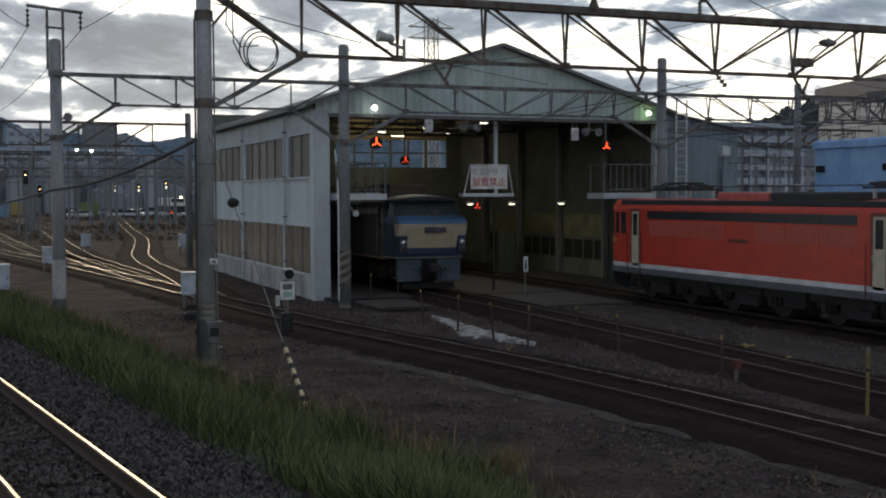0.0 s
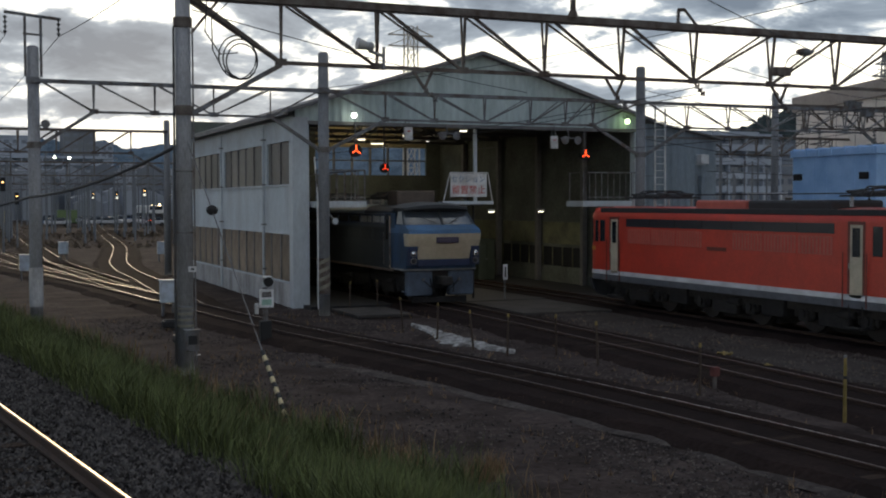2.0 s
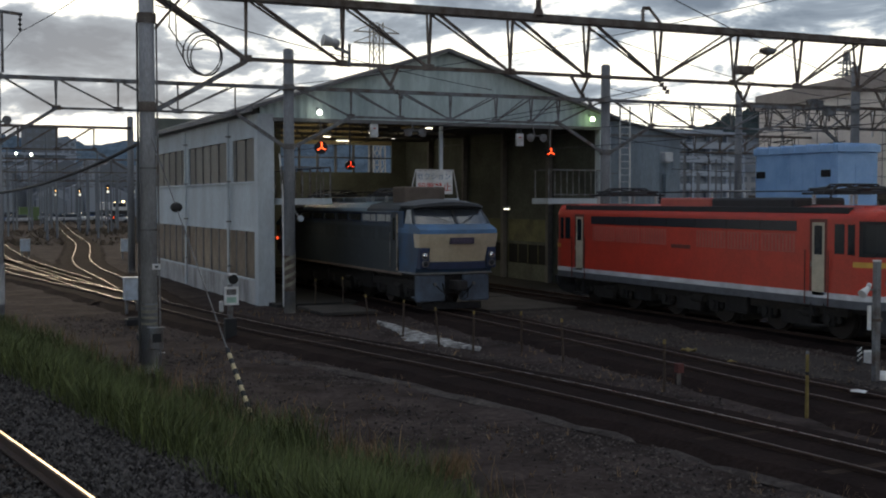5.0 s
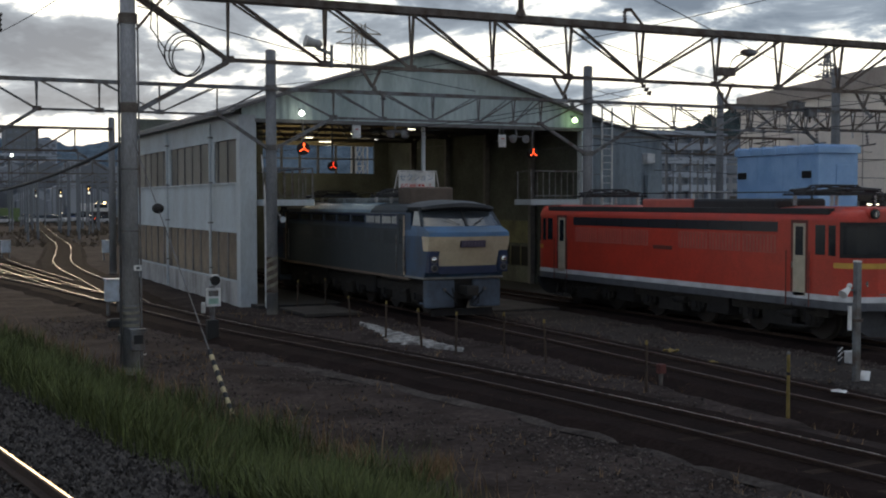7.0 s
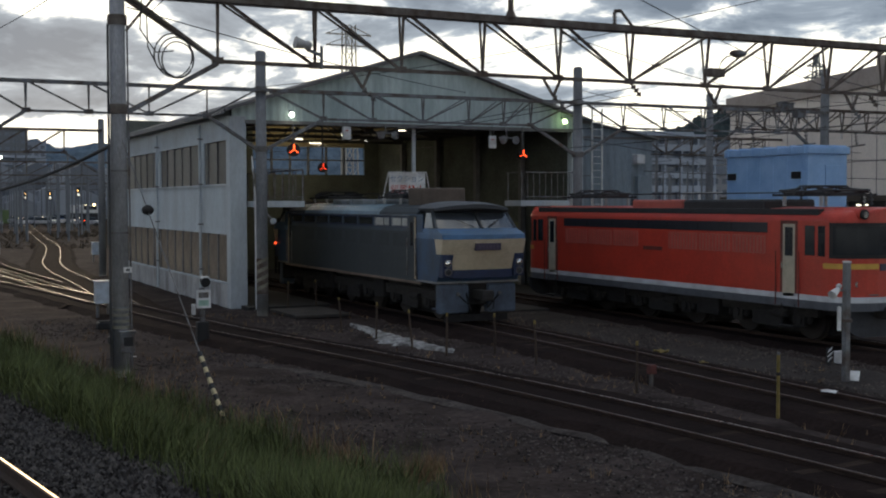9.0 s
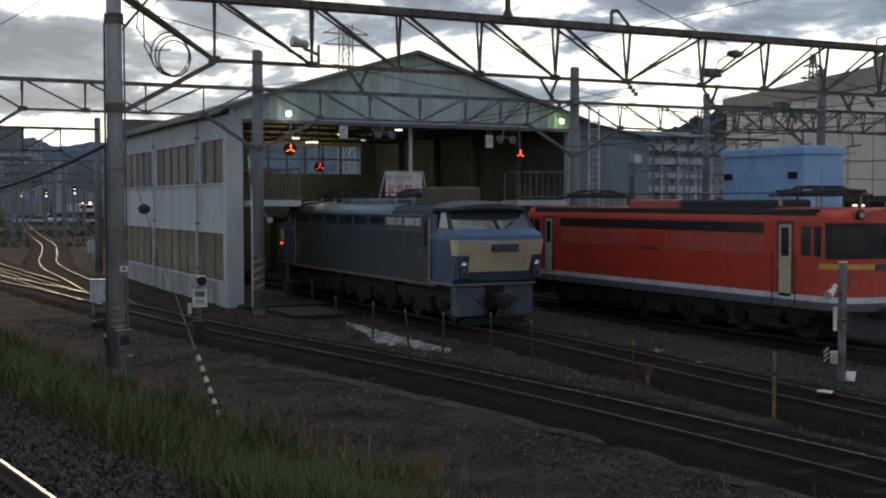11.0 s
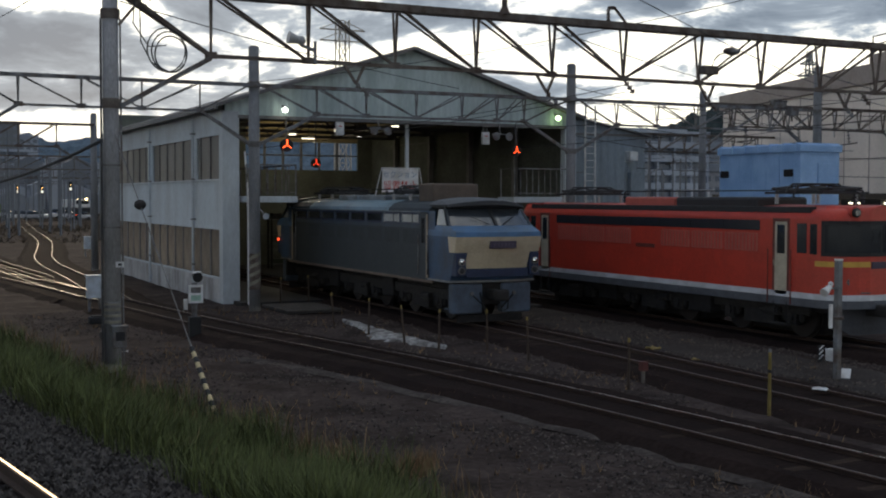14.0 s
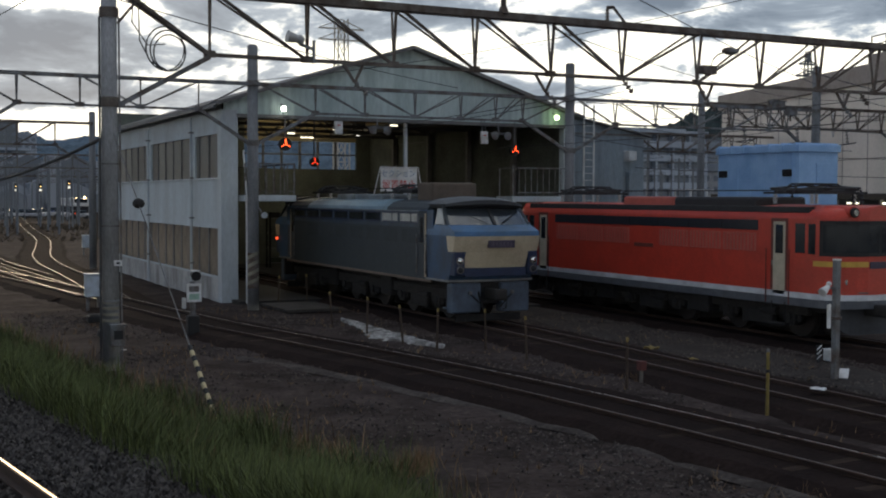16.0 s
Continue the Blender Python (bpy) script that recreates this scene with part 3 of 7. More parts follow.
def build_grass():
    """Rank grass on the bank: blades in leaning tufts, thicker in some places than in others."""
    rng = np.random.default_rng(11)
    jobs = [("tall_grass", M_BLADES, 105000, "rank green grass on the embankment beside the main line", 0), ("dry_grass", M_DRYBLADES, 9000, "dry reddish-brown weeds and seed heads among the grass", 1)]
    for name, m, count, label, dry in jobs:
        v, f, made = [], [], 0
        while made < count:
            y = 8 + 40 * rng.random() ** 1.5
            s = rng.uniform(4.2, 8.4) if not dry else rng.uniform(4.6, 9.4)
            x = s - 0.147 * y
            d = noise.noise((x * 0.55, y * 0.55, 9.0 + dry * 20))
            edge = min(1.0, (s - 4.1) / 0.5) * min(1.0, max(0.0, (8.5 - s) / 2.2)) if not dry else max(0.0, 1 - abs(s - 7.2) / 2.4)
            if rng.random() > edge * (0.62 + 0.9 * d) + (0.0 if dry else 0.12):
                continue
            h = rng.uniform(0.22, 0.78) * (1 + 0.5 * d) * (0.75 if dry else 1.0)
            w = rng.uniform(0.003, 0.0075) * (1 + y / 40)
            a, lean = rng.uniform(0, 6.28), rng.uniform(0.10, 0.75) * h
            dx, dy = math.cos(a), math.sin(a)
            z = ground_z(x, y) - 0.02
            sx, sy = -dy * w, dx * w
            i = len(v)
            v += [(x - sx, y - sy, z), (x + sx, y + sy, z), (x + dx * lean * 0.35 + sx * 0.8, y + dy * lean * 0.35 + sy * 0.8, z + h * 0.55), (x + dx * lean * 0.35 - sx * 0.8, y + dy * lean * 0.35 - sy * 0.8, z + h * 0.55), (x + dx * lean, y + dy * lean, z + h * 0.95)]
            f += [(i, i + 1, i + 2, i + 3), (i + 3, i + 2, i + 4)]
            made += 1
        if dry:
            for cx, cy, n_b in ((6.95, 15.1, 260), (7.3, 15.4, 120), (5.9, 16.9, 90), (5.1, 17.6, 80), (6.3, 16.2, 70)):
                for _ in range(n_b):
                    x, y, a, h = cx + rng.normal(0, 0.13), cy + rng.normal(0, 0.13), rng.uniform(0, 6.28), rng.uniform(0.15, 0.42)
                    z, dx, dy = ground_z(x, y), math.cos(a) * 0.15, math.sin(a) * 0.15
                    i = len(v)
                    v += [(x - 0.006, y, z), (x + 0.006, y, z), (x + dx, y + dy, z + h)]
                    f += [(i, i + 1, i + 2)]
        from_arrays(name, v, f, m, "stuff", label, "grass")


def build_turf():
    """The grassed skin of the bank, just above the bare ground."""
    ys = [4 + 0.4 * i for i in range(120)]
    ss = [4.15 + 0.2 * i for i in range(18)]
    v = [(s - 0.147 * y + 0.12 * noise.noise((s, y, 2)), y, ground_z(s - 0.147 * y, y) + (0.03 if 0 < k < 17 else -0.03)) for y in ys for k, s in enumerate(ss)]
    f = [(j * 18 + i, j * 18 + i + 1, j * 18 + i + 19, j * 18 + i + 18) for j in range(119) for i in range(17)]
    from_arrays("turf", v, f, M_TURF, "structure", "mossy green turf of the embankment", "grass bank")


build_turf()
build_grass()


def build_yard_gravel():
    """Loose stones and small weeds strewn over the cinders, thicker in patches."""
    rng = np.random.default_rng(21)
    base = np.array([(1, 0, 0), (-1, 0, 0), (0, 1, 0), (0, -1, 0), (0, 0, 0.8), (0, 0, -0.5)], float)
    tri = [(0, 2, 4), (2, 1, 4), (1, 3, 4), (3, 0, 4), (2, 0, 5), (1, 2, 5), (3, 1, 5), (0, 3, 5)]
    v, f, wv, wf = [], [], [], []
    while len(v) < 6 * 34000:
        y = 9 + 33 * rng.random() ** 1.4
        x = rng.uniform(4.5, 22.0)
        if near_s(x, y) < 7.0 or rng.random() > (0.75 if 18.2 < x < 21.5 else 0.32) + 0.9 * noise.noise((x * 0.45, y * 0.3, 2.0)):
            continue
        r = rng.uniform(0.012, 0.04)
        p = base * r * rng.uniform(0.6, 1.3, (6, 3)) + (x, y, ground_z(x, y) + (0.038 if 18.2 < x < 21.5 else 0.008))
        i = len(v)
        v += [tuple(q) for q in p]
        f += [(i + a_, i + b_, i + c_) for a_, b_, c_ in tri]
    while len(wv) < 5 * 2600:
        y = 9 + 32 * rng.random() ** 1.3
        x = rng.uniform(5.0, 21.0)
        if near_s(x, y) < 7.5 or rng.random() > 0.7 * noise.noise((x * 0.5, y * 0.4, 31.0)) + 0.1:
            continue
        z = ground_z(x, y)
        for _ in range(5):
            a, h, w = rng.uniform(0, 6.28), rng.uniform(0.05, 0.2), rng.uniform(0.004, 0.009)
            dx, dy = math.cos(a), math.sin(a)
            i = len(wv)
            wv += [(x - dy * w, y + dx * w, z), (x + dy * w, y - dx * w, z), (x + dx * h * 0.7, y + dy * h * 0.7, z + h)]
            wf += [(i, i + 1, i + 2)]
            x, y = x + rng.normal(0, 0.02), y + rng.normal(0, 0.02)
    from_arrays("yard_gravel", v, f, M_GRIT, "stuff", "loose dark stones strewn over the yard", "gravel")
    from_arrays("yard_weeds", wv, wf, M_DRYBLADES, "stuff", "small dry weeds between the tracks", "weeds")


def build_scrub():
    """Low brown and green scrub between the far tracks."""
    rng = np.random.default_rng(31)
    v, f = [], []
    while len(v) < 3 * 7000:
        y = rng.uniform(105, 260)
        x = y * math.tan(radians(rng.uniform(0.8, 11.0)))
        if rng.random() > 0.25 + 1.0 * noise.noise((x * 0.12, y * 0.03, 6.0)):
            continue
        for _ in range(4):
            h, w, a = rng.uniform(0.06, 0.34), rng.uniform(0.02, 0.07), rng.uniform(0, 6.28)
            i = len(v)
            v += [(x - w, y, -0.05), (x + w, y, -0.05), (x + math.cos(a) * 0.3, y + math.sin(a) * 0.3, h)]
            f.append((i, i + 1, i + 2))
            x, y = x + rng.normal(0, 0.3), y + rng.normal(0, 0.3)
    from_arrays("far_scrub", v, f, M_SCRUB, "stuff", "low brown scrub between the far tracks", "scrub")


M_SCRUB = island_mat("far_scrub", (0.045, 0.036, 0.028), (0.13, 0.10, 0.065), 0.9)
build_scrub()
M_GRIT = island_mat("loose_grit", (0.020, 0.016, 0.014), (0.125, 0.102, 0.090))
build_yard_gravel()


# ---- engine shed ----
XL, XR, YF, YB = 12.1, 27.3, 42.8, 65.0
XM, EAVE, RIDGE, HEAD = 19.7, 7.35, 9.75, 6.95


def roof_z(x):
    return EAVE + (RIDGE - EAVE) * (1 - abs(x - XM) / (XM - XL))


def ribbed(bm, p0, p1, z0, z1, pitch=0.25, depth=0.03, n=(0, -1)):
    """A ribbed metal sheet between two plan points; z0 and z1 give its foot and top at each x, y."""
    p0, p1 = np.array(p0, float), np.array(p1, float)
    L = np.linalg.norm(p1 - p0)
    k = int(L / pitch)
    vs = []
    for i in range(k * 4 + 1):
        t = min(1.0, i / (k * 4))
        q = p0 + (p1 - p0) * t
        o = depth if i % 4 in (0, 1) else 0.0
        a, b = q[0] + n[0] * o, q[1] + n[1] * o
        vs.append((bm.verts.new((a, b, z0(q[0], q[1]))), bm.verts.new((a, b, z1(q[0], q[1])))))
    for (a, b), (c, d) in zip(vs, vs[1:]):
        bm.faces.new((a, c, d, b))


M_OCHREWALL = mat("faded_ochre_sheet", (0.46, 0.38, 0.22), 0.85, vary=0.3, scale=0.8, fine=12.0, bump=0.1)
M_OLIVE = mat("olive_door_sheet", (0.20, 0.20, 0.11), 0.8, vary=0.3, scale=1.0, fine=14.0, bump=0.08, dirt=(0.11, 0.105, 0.065))


def build_shed():
    shed = thing("engine_shed", "pale corrugated steel engine shed with a low gabled roof, open at the front", "building", kind="structure")
    # gable over the doorway
    bm = bm_new()
    ribbed(bm, (XL, YF), (XM, YF), lambda x, y: HEAD, lambda x, y: roof_z(x), 0.3, 0.025)
    ribbed(bm, (XM, YF), (XR, YF), lambda x, y: HEAD, lambda x, y: roof_z(x), 0.3, 0.025)
    part("gable_cladding", bm, M_GABLE, shed, "grey-green ribbed gable sheet")
    bm = bm_new()
    for x0, x1 in ((XL + 0.05, XM), (XM, XR - 0.05)):
        a = [bm.verts.new(c) for c in ((x0, YF + 0.06, HEAD), (x1, YF + 0.06, HEAD), (x1, YF + 0.06, roof_z(x1)), (x0, YF + 0.06, roof_z(x0)))]
        b = [bm.verts.new((v.co.x, YF + 0.16, v.co.z)) for v in a]
        bm.faces.new(a), bm.faces.new(b)
        for i in range(4):
            bm.faces.new((a[i], a[(i + 1) % 4], b[(i + 1) % 4], b[i]))
    part("gable_backing", bm, M_INSIDE, shed)
    pbox("door_header", shed, M_FRAME, XL + 0.5, XR - 0.3, YF - 0.05, YF + 0.2, HEAD - 0.12, HEAD + 0.02, 0.01, "dark steel header over the doorway")
    # roof slopes with overhang
    for sgn, x_e in ((-1, XL - 0.35), (1, XR + 0.35)):
        z_e = EAVE - 0.35 * (RIDGE - EAVE) / (XM - XL) + 0.06
        bm = bm_new()
        n = 60
        top = []
        for i in range(n * 2 + 1):
            y = YF - 0.35 + (YB + 0.3 - YF + 0.35) * i / (n * 2)
            o = 0.03 * (i % 2)
            top.append((bm.verts.new((XM, y, RIDGE + 0.10 + o)), bm.verts.new((x_e, y, z_e + 0.04 + o)), bm.verts.new((x_e, y, z_e - 0.06)), bm.verts.new((XM, y, RIDGE - 0.02))))
        for a, b in zip(top, top[1:]):
            for k in range(4):
                bm.faces.new((a[k], a[(k + 1) % 4], b[(k + 1) % 4], b[k]))
        bm.faces.new(top[0]), bm.faces.new(top[-1])
        part("roof_slope", bm, M_ROOF, shed, "grey-brown corrugated roof slope")
        pbar("barge_board", shed, M_ROOF, (XM, YF - 0.37, RIDGE + 0.04), (x_e, YF - 0.37, z_e - 0.0), 0.05, 0.13)
    pbox("eaves_gutter", shed, M_FRAME, XL - 0.46, XL - 0.34, YF - 0.3, YB + 0.2, EAVE - 0.22, EAVE - 0.10, 0.02)
    # long side wall: plinth, two window bands between cladding bands
    pbox("plinth", shed, M_WALLBASE, XL - 0.06, XL + 0.14, YF + 0.1, YB, -0.3, 0.85, 0.01, "pale stained concrete plinth")
    for z0, z1 in ((2.75, 4.55), (6.3, EAVE)):
        bm = bm_new()
        ribbed(bm, (XL, YF + 0.1), (XL, YB), lambda x, y: z0, lambda x, y: z1, 0.3, 0.03, (-1, 0))
        part("wall_cladding", bm, M_CLAD, shed, "pale grey ribbed wall sheet")
        pbox("wall_lining", shed, M_INSIDE, XL + 0.06, XL + 0.12, YF + 0.15, YB, z0, z1)
        pbox("flashing", shed, M_CLAD, XL - 0.06, XL + 0.05, YF + 0.1, YB, z0 - 0.06, z0)
    for z0, z1, name in ((0.85, 2.69, "lower"), (4.55, 6.24, "upper")):
        band = pbox("window_band", shed, M_WINDOW, XL + 0.03, XL + 0.05, YF + 0.5, YB - 0.3, z0, z1, label="dusty glazed band of a long wall")
        n = 15
        w = (YB - 0.3 - YF - 0.5) / n
        bm = bm_new()
        bx(bm, -0.028, 0.0, 0.05, w - 0.05, 0.05, z1 - z0 - 0.05, 0.004)
        pane = part("pane", bm, M_WINDOWPALE if name == "upper" else M_WINDOW, band)
        pane.matrix_basis = Matrix.Translation((XL + 0.028, YF + 0.5, z0))
        for i in range(1, n):
            share(pane, "pane", band, Matrix.Translation((XL + 0.028 - random.choice((0, 0, 0.015)), YF + 0.5 + i * w, z0)))
        bm = bm_new()
        bx(bm, -0.05, 0.03, -0.045, 0.045, 0, z1 - z0, 0.005)
        mull = part("mullion", bm, M_FRAME, band)
        mull.matrix_basis = Matrix.Translation((XL, YF + 0.5, z0))
        for i in range(1, n + 1):
            share(mull, "mullion", band, Matrix.Translation((XL, YF + 0.5 + i * w, z0)))
        if name == "upper":
            for y in (46.9, 54.8):
                pbox("clad_pier", band, M_CLAD, XL - 0.075, XL + 0.02, y - 0.32, y + 0.32, z0, z1, label="pale sheet pier behind a drain pipe")
        pbox("sill", band, M_CLAD, XL - 0.09, XL + 0.04, YF + 0.4, YB - 0.2, z0 - 0.02, z0 + 0.05, 0.005)
    # corner pilaster and front return
    pbox("corner_pilaster", shed, M_CLAD, XL - 0.10, XL + 0.55, YF - 0.03, YF + 0.45, -0.1, 7.1, 0.02, "pale sheeted corner pier")
    pbox("corner_pilaster", shed, M_CLAD, XR - 0.45, XR + 0.1, YF - 0.03, YF + 0.35, -0.1, 7.0, 0.02, "pale sheeted corner pier")
    for y in (46.9, 54.8):
        ptube("downpipe", shed, M_CLAD, (XL - 0.16, y, 0.0), (XL - 0.16, y, 7.0), 0.055, seg=8, label="pale drain pipe")
        for z in (1.2, 3.0, 4.6, 6.4):
            pbox("pipe_clip", shed, M_FRAME, XL - 0.24, XL - 0.05, y - 0.08, y + 0.08, z, z + 0.06)
    # far side and end wall, floor
    pbox("side_wall", shed, M_INSIDE, XR, XR + 0.15, YF + 0.3, YB, -0.1, EAVE, label="dark sheet wall seen from inside")
    pbox("end_wall", shed, M_INSIDE, XL, XR, YB, YB + 0.15, -0.1, 5.5, label="dark end wall")
    pbox("end_wall_upper", shed, M_INSIDE, XL, 19.6, YB, YB + 0.15, 5.5, EAVE + 1.0)
    pbox("end_wall_upper", shed, M_INSIDE, 26.4, XR, YB, YB + 0.15, 5.5, EAVE)
    pbox("end_wall_upper", shed, M_OCHREWALL, 19.6, 26.4, YB, YB + 0.15, 7.1, RIDGE - 0.5, label="ochre-painted upper end wall")
    for x in (20.7, 21.8, 22.9, 24.0, 25.1):
        pbox("end_mullion", shed, M_FRAME, x - 0.06, x + 0.06, YB - 0.02, YB + 0.1, 5.5, 7.1)
    pbox("end_transom", shed, M_FRAME, 19.6, 26.4, YB - 0.03, YB + 0.1, 6.3, 6.38)
    pbox("shed_floor", shed, M_INFLOOR, XL + 0.3, XR - 0.1, YF - 1.0, YB, -0.2, 0.06, label="oily concrete shed floor")
    # frames inside
    for y in (47.5, 52.0, 56.5, 61.0):
        for x in (XL + 0.3, XR - 0.2):
            pbox("stanchion", shed, M_FRAME, x - 0.12, x + 0.12, y - 0.12, y + 0.12, 0, EAVE - 0.1)
        pbar("rafter", shed, M_FRAME, (XL + 0.3, y, EAVE - 0.1), (XM, y, RIDGE - 0.15), 0.12, 0.25)
        pbar("rafter", shed, M_FRAME, (XR - 0.2, y, EAVE - 0.1), (XM, y, RIDGE - 0.15), 0.12, 0.25)
        pbar("tie_beam", shed, M_FRAME, (XL + 0.3, y, EAVE - 0.15), (XR - 0.2, y, EAVE - 0.15), 0.1, 0.14)
        # lattice of the roof truss
        for k in range(8):
            xa, xb = XL + 0.3 + k * (XR - XL - 0.5) / 8, XL + 0.3 + (k + 1) * (XR - XL - 0.5) / 8
            up, dn = (xb, xa) if k % 2 == 0 else (xa, xb)
            pbar("truss_web", shed, M_FRAME, (dn, y, EAVE - 0.15), (up, y, roof_z(up) - 0.2), 0.07)
    # sheeted bays of the inner side wall: olive panels over dark glazing
    for ya, yb in ((47.75, 51.75), (52.25, 56.25), (56.75, 60.75)):
        bay = pbox("bay_panel", shed, M_OLIVE, XR - 0.06, XR - 0.01, ya, yb, 1.9, 2.95, 0.01, "olive sheet panel between stanchions")
        pbox("bay_window", bay, M_BLACK, XR - 0.05, XR - 0.012, ya, yb, 0.85, 1.75, 0.01, "dark low window")
        for k in range(5):
            y = ya + (yb - ya) * k / 4
            pbox("bay_mullion", bay, M_OLIVE, XR - 0.08, XR - 0.012, y - 0.04, y + 0.04, 0.85, 1.75)
    pbox("centre_post", shed, M_CLAD, 19.60, 19.73, 43.13, 43.27, 3.95, HEAD - 0.1, 0.01, "pale post in the middle of the doorway")
    # work platforms with rails
    for x0, x1, y0, y1 in ((12.75, 14.75, 42.3, 50.0), (24.1, 26.8, 42.3, 43.7)):
        deck = pbox("work_platform", shed, M_CLAD, x0, x1, y0, y1, 3.72, 3.95, 0.01, "pale raised work platform")
        for y in (y0 + 0.1, y1 - 0.3):
            pbox("platform_leg", deck, M_FRAME, (x0 if x0 < 20 else x1 - 0.3) + 0.1, (x0 if x0 < 20 else x1 - 0.3) + 0.2, y, y + 0.12, 0.06, 3.72)
        pbar("handrail", deck, M_STEEL, (x0 + 0.05, y0 + 0.06, 5.12), (x1 - 0.05, y0 + 0.06, 5.12), 0.05)
        pbar("mid_rail", deck, M_STEEL, (x0 + 0.05, y0 + 0.06, 4.1), (x1 - 0.05, y0 + 0.06, 4.1), 0.04)
        n = int((x1 - x0 - 0.1) / 0.26)
        for i in range(n + 1):
            x = x0 + 0.05 + (x1 - x0 - 0.1) * i / n
            pbar("baluster", deck, M_STEEL, (x, y0 + 0.06, 3.95), (x, y0 + 0.06, 5.12), 0.05 if i in (0, n) else 0.03)
        xr = x1 - 0.05 if x0 < 20 else x0 + 0.05
        pbar("handrail", deck, M_STEEL, (xr, y0 + 0.06, 5.12), (xr, y1, 5.12), 0.05)
        for i in range(int((y1 - y0) / 1.2)):
            y = y0 + 1.2 * (i + 1)
            pbar("baluster", deck, M_STEEL, (xr, y, 3.95), (xr, y, 5.12), 0.04)
    pbox("walkway_bridge", shed, M_DARKGREY, 14.75, 24.1, 52.0, 53.2, 3.75, 3.95, label="dark walkway across the shed")
    return shed


build_shed()


def tube_lamp(x, y, z, length=0.36):
    t = thing("tube_lamp", "lit fluorescent tube lamp under the shed roof", "lamp", "lamps in the shed")
    pbox("housing", t, M_WHITE, x - length / 2, x + length / 2, y - 0.06, y + 0.06, z + 0.05, z + 0.13, 0.01)
    ptube("tube", t, M_TUBE, (x - length / 2 + 0.03, y, z), (x + length / 2 - 0.03, y, z), 0.025, label="glowing tube")
    pbar("hanger", t, M_FRAME, (x, y, z + 0.13), (x, y, z + 0.8), 0.03)
    return t


for lx, ly, lz in ((19.2, 43.3, 6.75), (16.0, 46.5, 6.5), (18.0, 46.5, 6.7), (21.5, 50.0, 3.45), (23.6, 50.0, 3.45), (26.2, 50.0, 3.45), (18.9, 50.0, 3.5), (13.4, 43.6, 3.5)):
    tube_lamp(lx, ly, lz)
for lx, ly, lz, watts in ((18.5, 50.5, 6.5, 60), (23.8, 50.0, 3.3, 13), (13.6, 46.0, 3.3, 6)):
    lamp = new("tube_light", bpy.data.lights.new("tube_light", "AREA"))
    lamp.data.shape, lamp.data.size, lamp.data.size_y, lamp.data.energy, lamp.data.color = "RECTANGLE", 2.0, 0.12, watts, (1.0, 0.93, 0.75)
    lamp.location = (lx, ly, lz)


# the lamp that hangs before the ochre end wall
tube_lamp(21.2, 59.0, 7.0, 0.8)
lamp = new("bay_light", bpy.data.lights.new("bay_light", "POINT"))
lamp.data.energy, lamp.data.color, lamp.data.shadow_soft_size = 60, (1.0, 0.88, 0.62), 0.3
lamp.location = (21.6, 61.5, 6.9)


def overhead_crane():
    c = thing("overhead_crane", "yellow travelling crane girder under the shed roof", "crane")
    pbox("girder", c, M_YELLOW, 15.4, 24.6, 56.0, 56.3, 7.8, 8.15, 0.02, "yellow lattice-stiffened girder")
    pbox("girder", c, M_YELLOW, 15.4, 24.6, 58.0, 58.3, 7.8, 8.15, 0.02)
    pbox("end_carriage", c, M_YELLOW, 15.2, 15.6, 55.6, 58.8, 7.6, 7.85, 0.02)
    pbox("end_carriage", c, M_YELLOW, 24.4, 24.8, 55.6, 58.8, 7.6, 7.85, 0.02)
    for i in range(8):
        x = 15.8 + i * 1.1
        pbar("stiffener", c, M_FRAME, (x, 55.97, 7.8), (x + 0.7, 55.97, 8.15), 0.07)
    for x in (15.4, 24.6):
        pbar("runway_beam", c, M_FRAME, (x, 44.5, 7.45), (x, 64.5, 7.45), 0.15, 0.25)
        for y in (47.5, 52.0, 56.5, 61.0):
            pbar("runway_hanger", c, M_FRAME, (x, y, 7.55), (x, y, roof_z(x) - 0.15), 0.1)
    return c


overhead_crane()


def storage_rack(x, y, w, m):
    r = thing("storage_rack", "dark steel storage rack with boxes inside the shed", "shelf", "racks in the shed")
    for dx in (0, w):
        for dy in (0, 0.6):
            pbox("upright", r, m, x + dx - 0.04, x + dx + 0.04, y + dy - 0.04, y + dy + 0.04, 0.06, 2.9)
    for z in (0.3, 1.1, 1.9, 2.7):
        pbox("shelf", r, M_FRAME, x, x + w, y, y + 0.6, z, z + 0.05)
        n = random.randint(2, 3)
        for i in range(n):
            a = x + 0.08 + i * w / n
            pbox("crate", r, random.choice((M_INSIDE, M_DARKGREY, M_GREENCAB)), a, a + w / n * random.uniform(0.5, 0.85), y + 0.05, y + 0.5, z + 0.05, z + random.uniform(0.3, 0.6), 0.02)


def tool_cabinet(x, y, h):
    c = thing("tool_cabinet", "dull green steel cabinet inside the shed", "cabinet", "cabinets in the shed")
    pbox("body", c, M_GREENCAB, x, x + 0.9, y, y + 0.5, 0.06, h, 0.02)
    for k in (0, 1):
        d = pbox("door", c, M_GREENCAB, x + 0.03 + k * 0.43, x + 0.44 + k * 0.43, y - 0.02, y + 0.01, 0.12, h - 0.06, 0.006)
        pbox("handle", d, M_STEEL, x + 0.40 + k * 0.07, x + 0.43 + k * 0.07, y - 0.04, y - 0.02, h * 0.5, h * 0.5 + 0.12)


